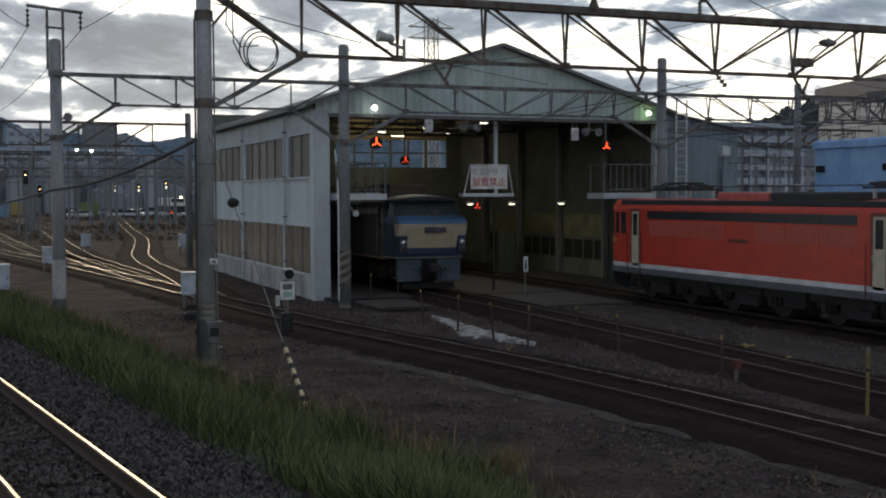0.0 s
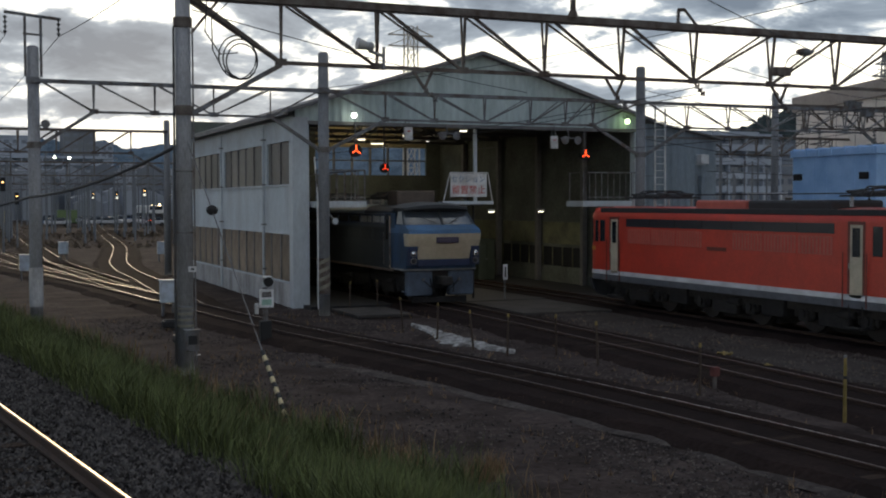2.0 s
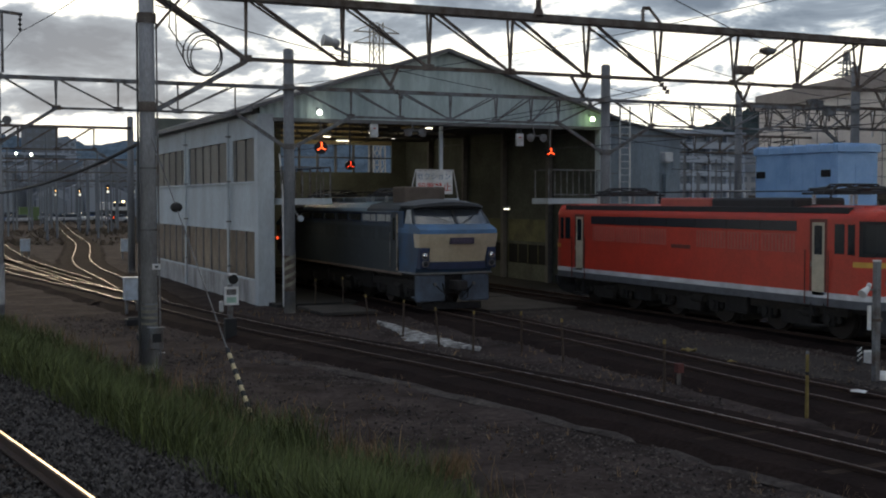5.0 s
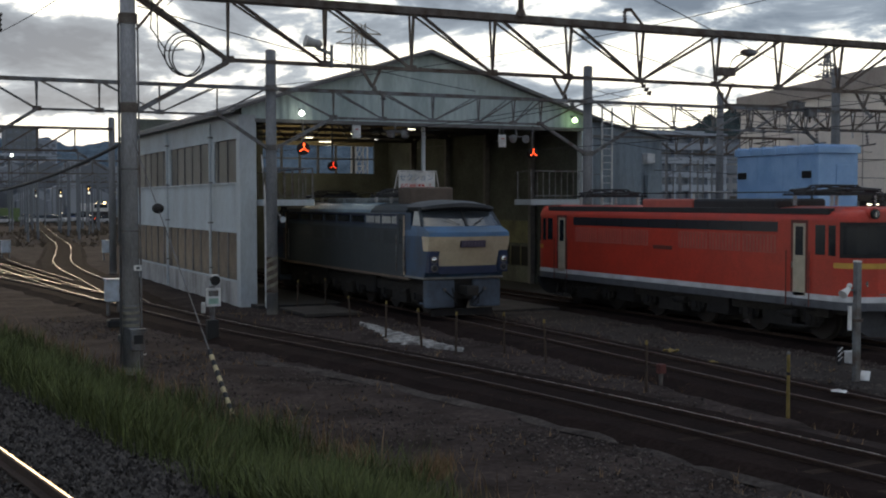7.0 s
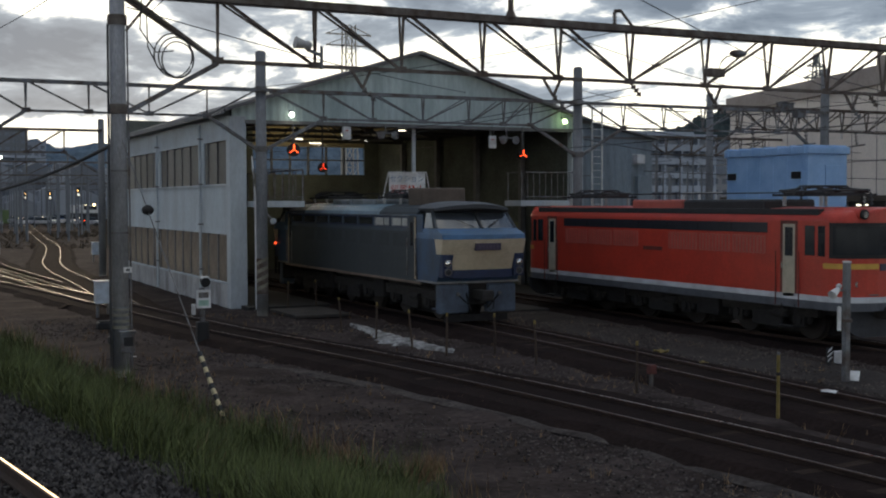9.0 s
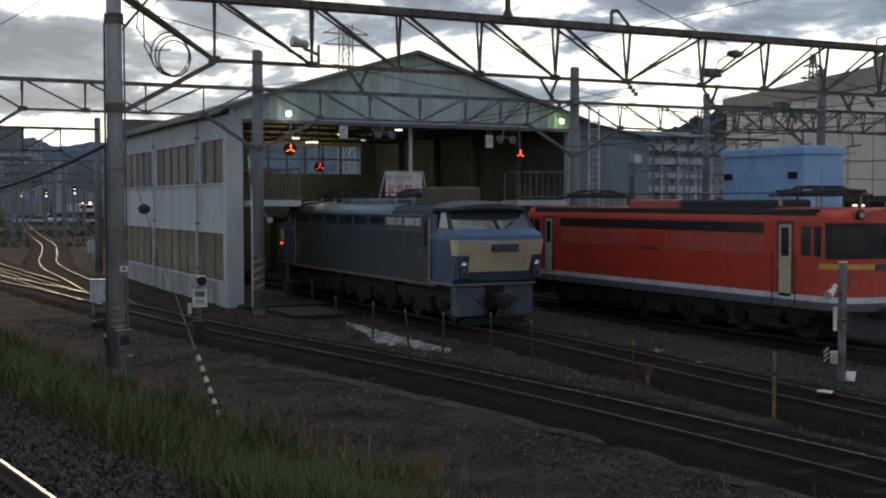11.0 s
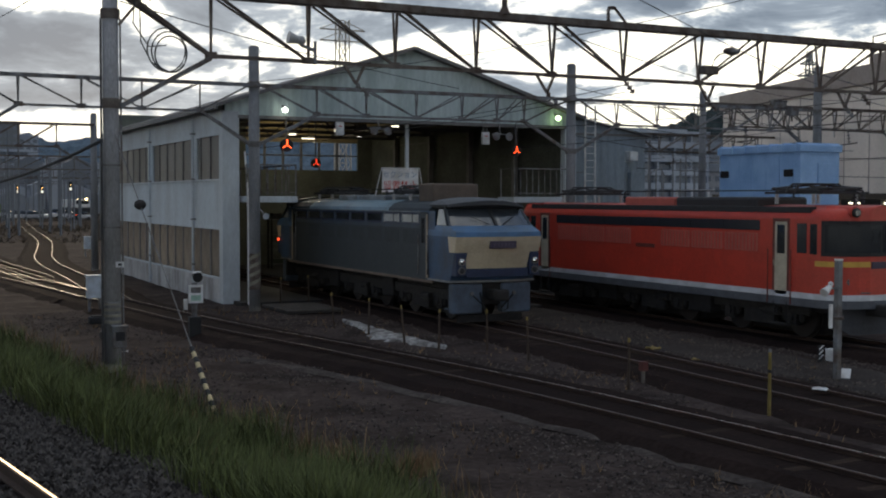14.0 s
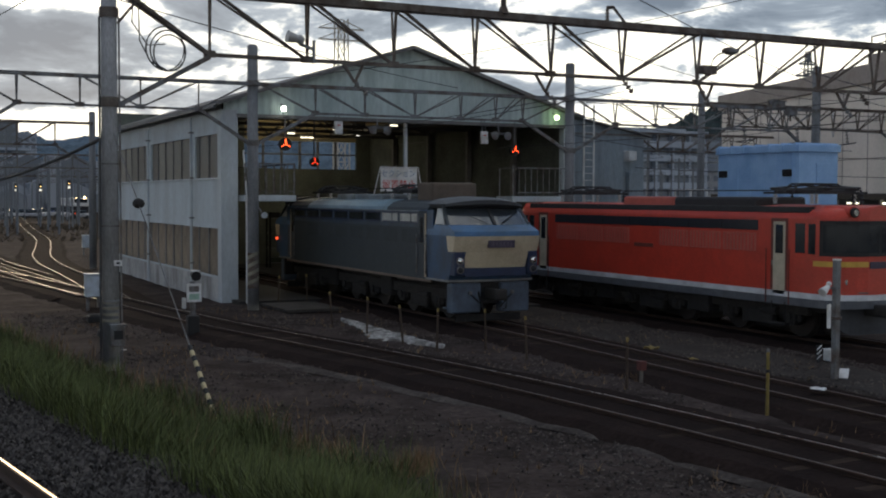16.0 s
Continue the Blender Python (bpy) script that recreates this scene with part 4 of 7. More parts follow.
M_GREENCAB = mat("dull_green_cabinet", (0.05, 0.062, 0.042), 0.6, vary=0.25, bump=0.03)
for rx_, ry_, rw_ in ((21.0, 58.5, 1.8), (23.2, 60.0, 1.6), (19.8, 61.0, 1.8)):
    storage_rack(rx_, ry_, rw_, M_DARKGREY)
for cx_, cy_, ch_ in ((24.3, 53.0, 2.1), (21.0, 57.0, 1.2)):
    tool_cabinet(cx_, cy_, ch_)


def glyph_text(name, body, size, parent, material, m):
    cu = bpy.data.curves.new(name, "FONT")
    cu.body, cu.size, cu.extrude, cu.align_x = body, size, 0.004, "CENTER"
    ob = new(name, cu)
    cu.materials.append(material)
    me = bpy.data.meshes.new_from_object(ob)
    bpy.data.objects.remove(ob)
    o = new(name, me)
    o.parent = parent
    o.matrix_basis = m
    return o


def stop_sign():
    """The white warning board on its A-shaped stand at the end of the walkway."""
    s = thing("warning_board", "white warning board with red and blue lettering on a tube stand", "sign")
    y = 43.05
    pbox("board", s, M_WHITE, 18.53, 20.12, y, y + 0.04, 4.12, 5.05, 0.01)
    pbox("ledge", s, M_CLAD, 18.15, 20.35, y - 0.15, y + 0.35, 3.82, 3.95, 0.01, "pale shelf under the board")
    bm = bm_new()
    for a, b in (((18.5, y - 0.02, 5.08), (18.22, y - 0.02, 3.95)), ((20.15, y - 0.02, 5.08), (20.35, y - 0.02, 3.95)), ((18.5, y - 0.02, 5.08), (20.15, y - 0.02, 5.08))):
        tube(bm, a, b, 0.022, seg=6)
    part("stand", bm, M_WHITE, s)
    pbox("ledge_post", s, M_DARKGREY, 19.54, 19.61, y + 0.1, y + 0.17, 0.06, 3.82)
    glyph_text("lettering", "セクション", 0.30, s, M_SIGNBLUE, pose(19.3, y - 0.006, 4.72, 90, 0, 0))
    glyph_text("lettering", "留置禁止", 0.37, s, M_SIGNRED, pose(19.32, y - 0.006, 4.27, 90, 0, 0))
    return s


stop_sign()


def signal_lamp(x, y, z, material, r=0.2, on="bracket", hang=1.0):
    """A shunting indicator: dark round box with three glowing bars set as a Y upside down."""
    s = thing("shunting_signal", "lit red three-bar shunting signal in a dark round housing", "signal", "shunting signals")
    bm = bm_new()
    tube(bm, (x, y, z), (x, y + 0.16, z), r, seg=20)
    part("housing", bm, M_BLACK, s)
    for a in (90, 210, 330):
        ca, sa = math.cos(radians(a)), math.sin(radians(a))
        pbar("light_bar", s, material, (x + ca * 0.02, y - 0.012, z + sa * 0.02), (x + ca * r * 0.85, y - 0.012, z + sa * r * 0.85), 0.036, 0.02, "glowing light bar")
    pbar("hanger", s, M_FRAME, (x, y + 0.1, z + r * 0.8), (x, y + 0.1, z + hang), 0.05)
    return s


signal_lamp(14.43, 42.55, 5.87, M_SIGNALORANGE, 0.24, hang=1.1)
signal_lamp(24.37, 42.55, 5.85, M_SIGNALRED, 0.21, hang=1.15)
signal_lamp(17.15, 46.8, 5.35, M_SIGNALDIM, 0.2, hang=1.9)
signal_lamp(19.35, 44.3, 3.42, M_SIGNALDIM, 0.17, hang=0.5)


def wall_lamp(x, z, material, label):
    s = thing("gable_lamp", label, "lamp", "lamps on the gable")
    bm = bm_new()
    ball(bm, (x, 42.45, z), 0.10, sub=3)
    part("globe", bm, material, s, "glowing round globe", True)
    pbar("arm", s, M_FRAME, (x, 42.5, z + 0.1), (x, 42.82, z + 0.2), 0.04)
    return s


def corner_conduit():
    c = thing("leaning_conduit", "thin pale conduit leaning against the shed corner", "pipe")
    bm = bm_new()
    run(bm, [(12.62, 41.6, 0.0), (12.72, 41.9, 2.0), (12.82, 42.3, 4.2), (12.80, 42.6, 5.6)], 0.028)
    part("tube", bm, M_WHITE, c)
    m = thing("round_mirror", "round pale mirror on a bracket by the shed door", "mirror")
    bm = bm_new()
    tube(bm, (13.2, 41.3, 3.22), (13.2, 41.36, 3.22), 0.11, 0.105, 18)
    part("disc", bm, M_CLAD, m)
    bm = bm_new()
    tube(bm, (13.2, 41.36, 3.22), (13.2, 41.39, 3.22), 0.125, 0.125, 18)
    part("rim", bm, M_STEEL, m)
    pbar("bracket", m, M_FRAME, (13.2, 41.39, 3.22), (13.1, 42.35, 3.74), 0.04)


corner_conduit()
wall_lamp(14.32, 7.18, M_LAMPWHITE, "lit white globe lamp on the gable")
wall_lamp(26.3, 7.25, M_LAMPGREEN, "lit greenish lamp on the gable")


def hanging_box(x, z):
    s = thing("hanging_indicator", "small pale indicator box hanging in the doorway", "sign", "indicator boxes")
    pbox("box", s, M_WHITE, x - 0.16, x + 0.16, 42.5, 42.62, z - 0.32, z + 0.18, 0.01)
    pbox("face", s, M_SIGNRED, x - 0.06, x + 0.06, 42.49, 42.5, z + 0.0, z + 0.04)
    pbar("rod", s, M_FRAME, (x - 0.08, 42.56, z + 0.18), (x - 0.08, 42.7, HEAD + 0.1), 0.025)
    pbar("rod", s, M_FRAME, (x + 0.08, 42.56, z + 0.18), (x + 0.08, 42.7, HEAD + 0.1), 0.025)
    return s


hanging_box(16.55, 6.62)
hanging_box(22.9, 6.4)


def bell_group(x, z):
    s = thing("doorway_speakers", "pair of round grey loudspeakers on a bar in the doorway", "loudspeaker", "doorway speakers")
    for dx in (-0.3, 0.3):
        bm = bm_new()
        tube(bm, (x + dx, 42.35, z), (x + dx, 42.6, z), 0.17, 0.07, 14)
        part("horn", bm, M_STEEL, s)
    pbar("bar", s, M_FRAME, (x - 0.4, 42.6, z + 0.1), (x + 0.4, 42.6, z + 0.1), 0.05)
    pbar("hanger", s, M_FRAME, (x, 42.6, z + 0.1), (x, 42.7, HEAD), 0.05)
    return s


bell_group(18.2, 6.5)
bell_group(23.6, 6.42)


# ---- annexe beside the shed ----
def annexe():
    a = thing("shed_annexe", "grey corrugated annexe with a low gable beside the shed", "building", kind="structure")
    x0, x1, yf, yb = 27.5, 33.3, 46.0, 62.0
    xm, e, r = 28.4, 6.85, 7.72
    bm = bm_new()
    z1 = lambda x, y: e + (r - e) * (1 - abs(x - xm) / (xm - x0 if x < xm else x1 - xm))
    ribbed(bm, (x0, yf), (xm, yf), lambda x, y: 0, z1, 0.4, 0.03)
    ribbed(bm, (xm, yf), (x1, yf), lambda x, y: 0, z1, 0.4, 0.03)
    part("front_wall", bm, M_ANNEXE, a)
    pbox("wall", a, M_ANNEXE, x1 - 0.1, x1, yf + 0.05, yb, 0, e)
    pbox("wall", a, M_ANNEXE, x0, x0 + 0.1, yf + 0.05, yb, 0, e)
    pbox("wall", a, M_ANNEXE, x0, x1, yb, yb + 0.1, 0, e)
    for xe in (x0 - 0.2, x1 + 0.2):
        pbar("roof_slope", a, M_ROOF, (xm, (yf + yb) / 2 - 0.1, r + 0.04), (xe, (yf + yb) / 2 - 0.1, e - 0.02), yb - yf + 0.4, 0.08)
    pbox("trim_band", a, M_FRAME, x0 + 0.05, x1 - 0.02, yf - 0.05, yf - 0.032, e - 0.06, e + 0.04)
    pbox("drain_box", a, M_ANNEXE, 32.3, 32.9, yf - 0.3, yf - 0.05, 0, 5.1, 0.02)
    v = thing("vent_hood", "pale box-shaped ventilation hood on the annexe wall", "vent")
    pbox("hood", v, M_WHITE, 32.2, 32.65, yf - 0.4, yf - 0.03, 5.65, 6.08, 0.03)
    pbox("flange", v, M_CLAD, 32.15, 32.7, yf - 0.06, yf - 0.03, 5.6, 6.12)
    l = thing("fixed_ladder", "pale fixed steel ladder up the shed front", "ladder")
    lx, ly = 27.75, 42.6
    for dx in (0, 0.5):
        pbar("stile", l, M_WHITE, (lx + dx, ly, 0), (lx + dx, ly, 8.0 - dx * 0.3), 0.06)
    for i in range(26):
        pbar("rung", l, M_WHITE, (lx, ly, 0.3 + i * 0.29), (lx + 0.5, ly, 0.3 + i * 0.29), 0.028)
    for z in (2, 5, 7):
        pbar("wall_tie", l, M_FRAME, (lx, ly, z), (lx - 0.3, ly + 0.3, z), 0.03)


M_ANNEXE = mat("dull_blue_grey_sheet", (0.27, 0.315, 0.345), 0.75, vary=0.2, scale=0.7, fine=12.0, bump=0.1, dirt=(0.205, 0.235, 0.255), stretch=(1, 1, 0.3))
annexe()


# ---- catenary gantries ----
def insulator(bm, p, q, n=4, r=0.07):
    p, q = Vector(p), Vector(q)
    tube(bm, p, q, 0.025, seg=6)
    for i in range(n):
        c = p.lerp(q, (i + 0.5) / n)
        d = (q - p).normalized() * 0.03
        tube(bm, c - d, c + d, r, r * 0.5, 10)


def truss(g, y, x0, x1, z_top, z_bot, panels, mid, mat_, t_top=0.13, t_bot=0.085, t_web=0.06, half=0.26, open_ends=(True, True)):
    """A triangular truss beam along x: two top chords, one bottom chord, paired posts and diagonals that fall towards mid."""
    pbar("top_chord", g, mat_, (x0, y - half, z_top), (x1, y - half, z_top), t_top, t_top * 1.2)
    pbar("top_chord", g, mat_, (x0, y + half, z_top), (x1, y + half, z_top), t_top * 0.6)
    pbar("bottom_chord", g, mat_, (panels[0], y, z_bot), (panels[-1], y, z_bot), t_bot)
    for i, x in enumerate(panels):
        pbar("post", g, mat_, (x - 0.05, y - half, z_top), (x, y, z_bot), t_web)
        pbar("post", g, mat_, (x + 0.06, y + half, z_top), (x, y, z_bot), t_web * 0.8)
        if i + 1 < len(panels):
            x2 = panels[i + 1]
            a, b = ((x, x2) if (x + x2) / 2 < mid else (x2, x))
            pbar("diagonal", g, mat_, (a + (0.1 if b > a else -0.1), y - half, z_top - 0.05), (b, y, z_bot), t_web)
            pbar("diagonal", g, mat_, (a + (0.2 if b > a else -0.2), y + half, z_top - 0.05), (b, y, z_bot), t_web * 0.7)
        pbox("gusset", g, mat_, x - 0.14, x + 0.14, y - 0.03, y + 0.03, z_bot - 0.06, z_bot + 0.1)


def concrete_pole(g, x, y, top, r0=0.19, r1=0.15, name="pole", m=M_CONC):
    bm = bm_new()
    tube(bm, (x, y, -0.3), (x, y, top), r0, r1, 20)
    tube(bm, (x, y, top), (x, y, top + 0.05), r1, r1 * 0.6, 20)
    return part(name, bm, m, g, "round weathered concrete pole", True)


def near_gantry():
    y = 27.3
    g = thing("near_catenary_gantry", "rusty steel lattice gantry on concrete poles over the tracks", "gantry")
    px = 5.1
    concrete_pole(g, px, y, 11.5, 0.195, 0.165)
    concrete_pole(g, 33.2, y, 11.0, 0.195, 0.165)
    panels = [7.4, 9.8, 12.1, 14.4, 16.7, 19.0, 21.6, 23.9, 26.2, 28.5, 30.8]
    truss(g, y, px + 0.1, 33.1, 8.62, 7.2, panels, 19.0, M_RUSTSTEEL, 0.15, 0.09, 0.065)
    for half in (-0.2, 0.2):
        # left brace takes the paler steel to stand in for light on it
        pbar("knee_brace", g, M_STEEL, (px + 0.2, y + half * 0.4, 5.95), (7.4, y, 7.15), 0.11)
        pbar("knee_brace", g, M_RUSTSTEEL, (33.0, y + half * 0.4, 5.95), (30.8, y, 7.15), 0.09)
        pbar("end_diagonal", g, M_RUSTSTEEL, (px + 0.2, y + half, 8.55), (7.4, y, 7.2), 0.09)
        pbar("end_diagonal", g, M_RUSTSTEEL, (33.0, y + half, 8.55), (30.8, y, 7.2), 0.09)
    pbar("top_strut", g, M_RUSTSTEEL, (px + 0.15, y - 0.2, 7.75), (px + 0.75, y - 0.26, 8.5), 0.06)
    # clamp bands, narrow conduits up the pole
    for z in (5.9, 7.9):
        ptube("clamp_band", g, M_RUSTSTEEL, (px, y, z), (px, y, z + 0.22), 0.215, seg=20)
    pbar("conduit", g, M_WIRE, (px - 0.24, y - 0.06, 0.2), (px - 0.22, y - 0.06, 7.9), 0.045)
    pbar("conduit", g, M_STEEL, (px + 0.22, y - 0.1, 0.1), (px + 0.20, y - 0.1, 7.9), 0.035)
    for z in (1.5, 3.2, 4.6):
        ptube("strap", g, M_STEEL, (px, y, z), (px, y, z + 0.04), 0.2, seg=20)
    # V-shaped droppers that carry the wires
    for x in (11.0, 16.5, 21.9, 27.2):
        for dx in (-0.28, 0.28):
            pbar("dropper", g, M_RUSTSTEEL, (x + dx, y, 7.2), (x + 0.05, y, 6.72), 0.06)
        bm = bm_new()
        insulator(bm, (x + 0.05, y, 6.72), (x + 0.4, y, 6.42), 3, 0.085)
        part("dropper_insulator", bm, M_STEEL, g)
    # a pole rising from the beam and its small hardware
    ptube("upright", g, M_RUSTSTEEL, (15.1, y - 0.26, 8.6), (15.1, y - 0.26, 10.6), 0.075)
    ptube("upright_foot", g, M_RUSTSTEEL, (15.1, y - 0.26, 8.66), (15.1, y - 0.26, 8.85), 0.16, 0.09)
    return g


near_gantry()


def horn_speaker(x, y, z):
    h = thing("horn_loudspeaker", "round grey horn loudspeaker on the outer concrete pole", "loudspeaker")
    bm = bm_new()
    tube(bm, (x, y - 0.2, z), (x, y + 0.08, z), 0.14, 0.05, 16)
    part("horn", bm, M_STEEL, h)
    pbar("bracket", h, M_STEEL, (x, y + 0.05, z), (x - 0.18, y + 0.15, z - 0.05), 0.05)


horn_speaker(3.02, 39.55, 6.4)


def pole_fittings():
    y = 27.08
    s = thing("pole_number_plate", "small white plate on the concrete pole", "sign")
    pbox("plate", s, M_WHITE, 5.13, 5.31, y - 0.03, y + 0.0, 2.32, 2.45, 0.004)
    pbox("lettering_bar", s, M_BLACK, 5.18, 5.26, y - 0.034, y - 0.03, 2.36, 2.41)
    b = thing("pole_switch_box", "grey metal switch box on the concrete pole", "switch box")
    pbox("body", b, M_STEEL, 5.03, 5.33, y - 0.2, y + 0.02, 0.52, 0.98, 0.02)
    pbox("window", b, M_BLACK, 5.08, 5.28, y - 0.21, y - 0.2, 0.68, 0.88)
    pbox("roof", b, M_STEEL, 5.0, 5.36, y - 0.24, y + 0.02, 0.98, 1.02, 0.01)
    st = thing("pole_stripe_band", "faded yellow stripes on the foot of the pole", "marking")
    for i in range(4):
        bm = bm_new()
        tube(bm, (5.1, 27.3, 1.05 + i * 0.14), (5.1, 27.3, 1.11 + i * 0.14), 0.197, seg=20)
        part("stripe", bm, M_FADEYELLOW, st)


M_FADEYELLOW = mat("faded_yellow_band", (0.25, 0.23, 0.175), 0.85, vary=0.3)
pole_fittings()


def cable_coil():
    c = thing("cable_coil", "loose coil of black cable hanging from the gantry", "cable")
    for k, (r, dx, dz, ph) in enumerate(((0.40, 0, 0, 0.2), (0.43, -0.06, 0.05, 0.5), (0.36, 0.05, -0.04, 0.9))):
        bm = bm_new()
        pts = [(6.36 + dx + r * math.cos(a + ph), 27.0 + 0.03 * k + 0.02 * math.sin(3 * a), 7.20 + dz + 1.15 * r * math.sin(a + ph)) for a in [i * 2 * math.pi / 30 for i in range(31)]]
        run(bm, pts, 0.018)
        part("loop", bm, M_WIRE, c)
    bm = bm_new()
    run(bm, [(6.1, 27.0, 8.5), (5.7, 27.0, 8.1), (5.72, 27.0, 7.4), (5.95, 27.0, 6.95), (6.35, 27.0, 6.75)], 0.016)
    run(bm, [(5.6, 27.0, 8.55), (5.55, 27.0, 7.8), (5.9, 27.0, 7.3), (6.3, 27.0, 7.35)], 0.016)
    part("lead", bm, M_WIRE, c)
    return c


cable_coil()


def floodlight(x, y, z):
    f = thing("floodlight", "grey horn-shaped floodlight on the gantry", "floodlight")
    bm = bm_new()
    tube(bm, (x - 0.22, y, z + 0.16), (x + 0.1, y, z + 0.1), 0.15, 0.08, 14)
    ball(bm, (x + 0.1, y, z + 0.1), 0.12)
    part("horn", bm, M_INSUL, f)
    pbar("bracket", f, M_STEEL, (x + 0.08, y, z), (x + 0.45, y, z - 0.12), 0.07)
    pbar("bracket", f, M_STEEL, (x + 0.45, y, z - 0.45), (x + 0.45, y, z + 0.1), 0.06)
    return f


floodlight(9.42, 27.0, 7.55)


def street_lamp(x, y, z):
    f = thing("gantry_lamp", "teardrop-shaped unlit lamp on a curved arm", "lamp")
    pbox("ballast_box", f, M_RUSTSTEEL, x - 0.5, x + 0.0, y - 0.12, y + 0.12, z - 0.12, z + 0.12, 0.02)
    bm = bm_new()
    run(bm, [(x - 0.15, y, z + 0.1), (x - 0.05, y, z + 0.33), (x + 0.12, y, z + 0.47), (x + 0.35, y, z + 0.53)], 0.022)
    part("arm", bm, M_STEEL, f)
    bm = bm_new()
    ball(bm, (x + 0.55, y, z + 0.58), 0.2, 1.5, 0.8, 0.6)
    part("head", bm, M_STEEL, f, "", True)
    return f


street_lamp(22.0, 27.0, 7.55)


def beam_insulators():
    for x, z, up in ((18.3, 8.7, 1), (19.1, 7.1, -1), (28.0, 7.1, -1)):
        s = thing("insulator", "ribbed grey porcelain insulator on the gantry", "insulator", "gantry insulators")
        bm = bm_new()
        if up > 0:
            insulator(bm, (x, 27.0, z), (x, 27.0, z + 0.35))
            tube(bm, (x, 27.0, z + 0.36), (x + 0.2, 27.0, z + 0.38), 0.05)
            tube(bm, (x + 0.2, 27.0, z + 0.38), (x + 0.62, 27.0, z - 0.05), 0.04)
        else:
            insulator(bm, (x, 27.3, z), (x + 0.28, 27.3, z - 0.28), 3, 0.09)
            tube(bm, (x - 0.1, 27.3, z + 0.1), (x, 27.3, z), 0.03)
        part("porcelain", bm, M_RUSTSTEEL, s)


beam_insulators()


def far_gantry():
    y = 39.8
    g = thing("far_catenary_gantry", "grey steel lattice gantry on concrete poles before the shed", "gantry")
    zt, zb = 7.78, 6.85
    for x, top in ((2.7, 8.85), (12.3, 9.1), (25.25, 9.15), (38.1, 9.7)):
        # all but the outer pole take the concrete with backlit shade painted in
        concrete_pole(g, x, y, top, 0.20, 0.18, m=M_CONCDARK if x > 3 else M_CONC)
    spans = ((2.7, 12.3, [4.55, 6.5, 8.45, 10.4]), (12.3, 25.25, [14.6, 16.5, 18.5, 20.4, 21.9, 23.1]), (25.25, 38.1, [27.4, 29.4, 31.4, 33.4, 35.4, 36.4]))
    for xa, xb, panels in spans:
        truss(g, y, xa, xb, zt, zb, panels, (xa + xb) / 2, M_STEEL, 0.10, 0.075, 0.05, 0.22)
        for x, px in ((panels[0], xa), (panels[-1], xb)):
            sgn = 1 if x > px else -1
            pbar("end_diagonal", g, M_STEEL, (px + sgn * 0.2, y - 0.2, zt), (x, y, zb), 0.06)
            pbar("knee_brace", g, M_STEEL, (x, y - 0.06, zb), (px + sgn * 0.18, y - 0.06, 5.75), 0.11)
    for x in (2.7, 12.3, 25.25):
        for z in (5.65, 7.7):
            ptube("clamp_band", g, M_STEEL, (x, y, z), (x, y, z + 0.2), 0.225, seg=20)
    # warning stripes low on the shed-side pole and a pale sleeve on the outer one
    ptube("warning_band", g, M_RUSTSTEEL, (12.3, y, 0.7), (12.3, y, 1.95), 0.201, seg=20, label="dark warning band")
    for i in range(4):
        bm = bm_new()
        z, n = 0.78 + i * 0.30, 12
        lo = [bm.verts.new((12.3 + 0.206 * math.cos(a), y + 0.206 * math.sin(a), z + 0.09 * (a - math.pi))) for a in [math.pi + math.pi * k / n for k in range(n + 1)]]
        hi = [bm.verts.new((v.co.x, v.co.y, v.co.z + 0.13)) for v in lo]
        for a, b, c, d in zip(lo, lo[1:], hi[1:], hi):
            bm.faces.new((a, b, c, d))
        part("warning_stripe", bm, M_FADEYELLOW, g, "faded yellow slanting stripe")
    ptube("pale_sleeve", g, M_WALLBASE, (2.7, y, 0.6), (2.7, y, 1.85), 0.215, seg=20)
    # crossarm frame on the outer pole
    for dx in (-0.28, 0.28):
        pbar("crossarm_post", g, M_STEEL, (2.7 + dx * 0.85, y - 0.15, 7.9), (2.7 + dx * 0.85, y - 0.15, 9.85), 0.08)
    pbar("crossarm", g, M_STEEL, (1.85, y - 0.15, 9.9), (3.55, y - 0.15, 9.75), 0.09)
    pbar("crossarm_rung", g, M_STEEL, (2.4, y - 0.15, 9.25), (3.0, y - 0.15, 9.22), 0.06)
    bm = bm_new()
    for x in (1.88, 3.48):
        insulator(bm, (x, y - 0.15, 9.8), (x, y - 0.15, 9.2), 4, 0.07)
    part("hanging_insulators", bm, M_DARKGREY, g)
    return g


far_gantry()


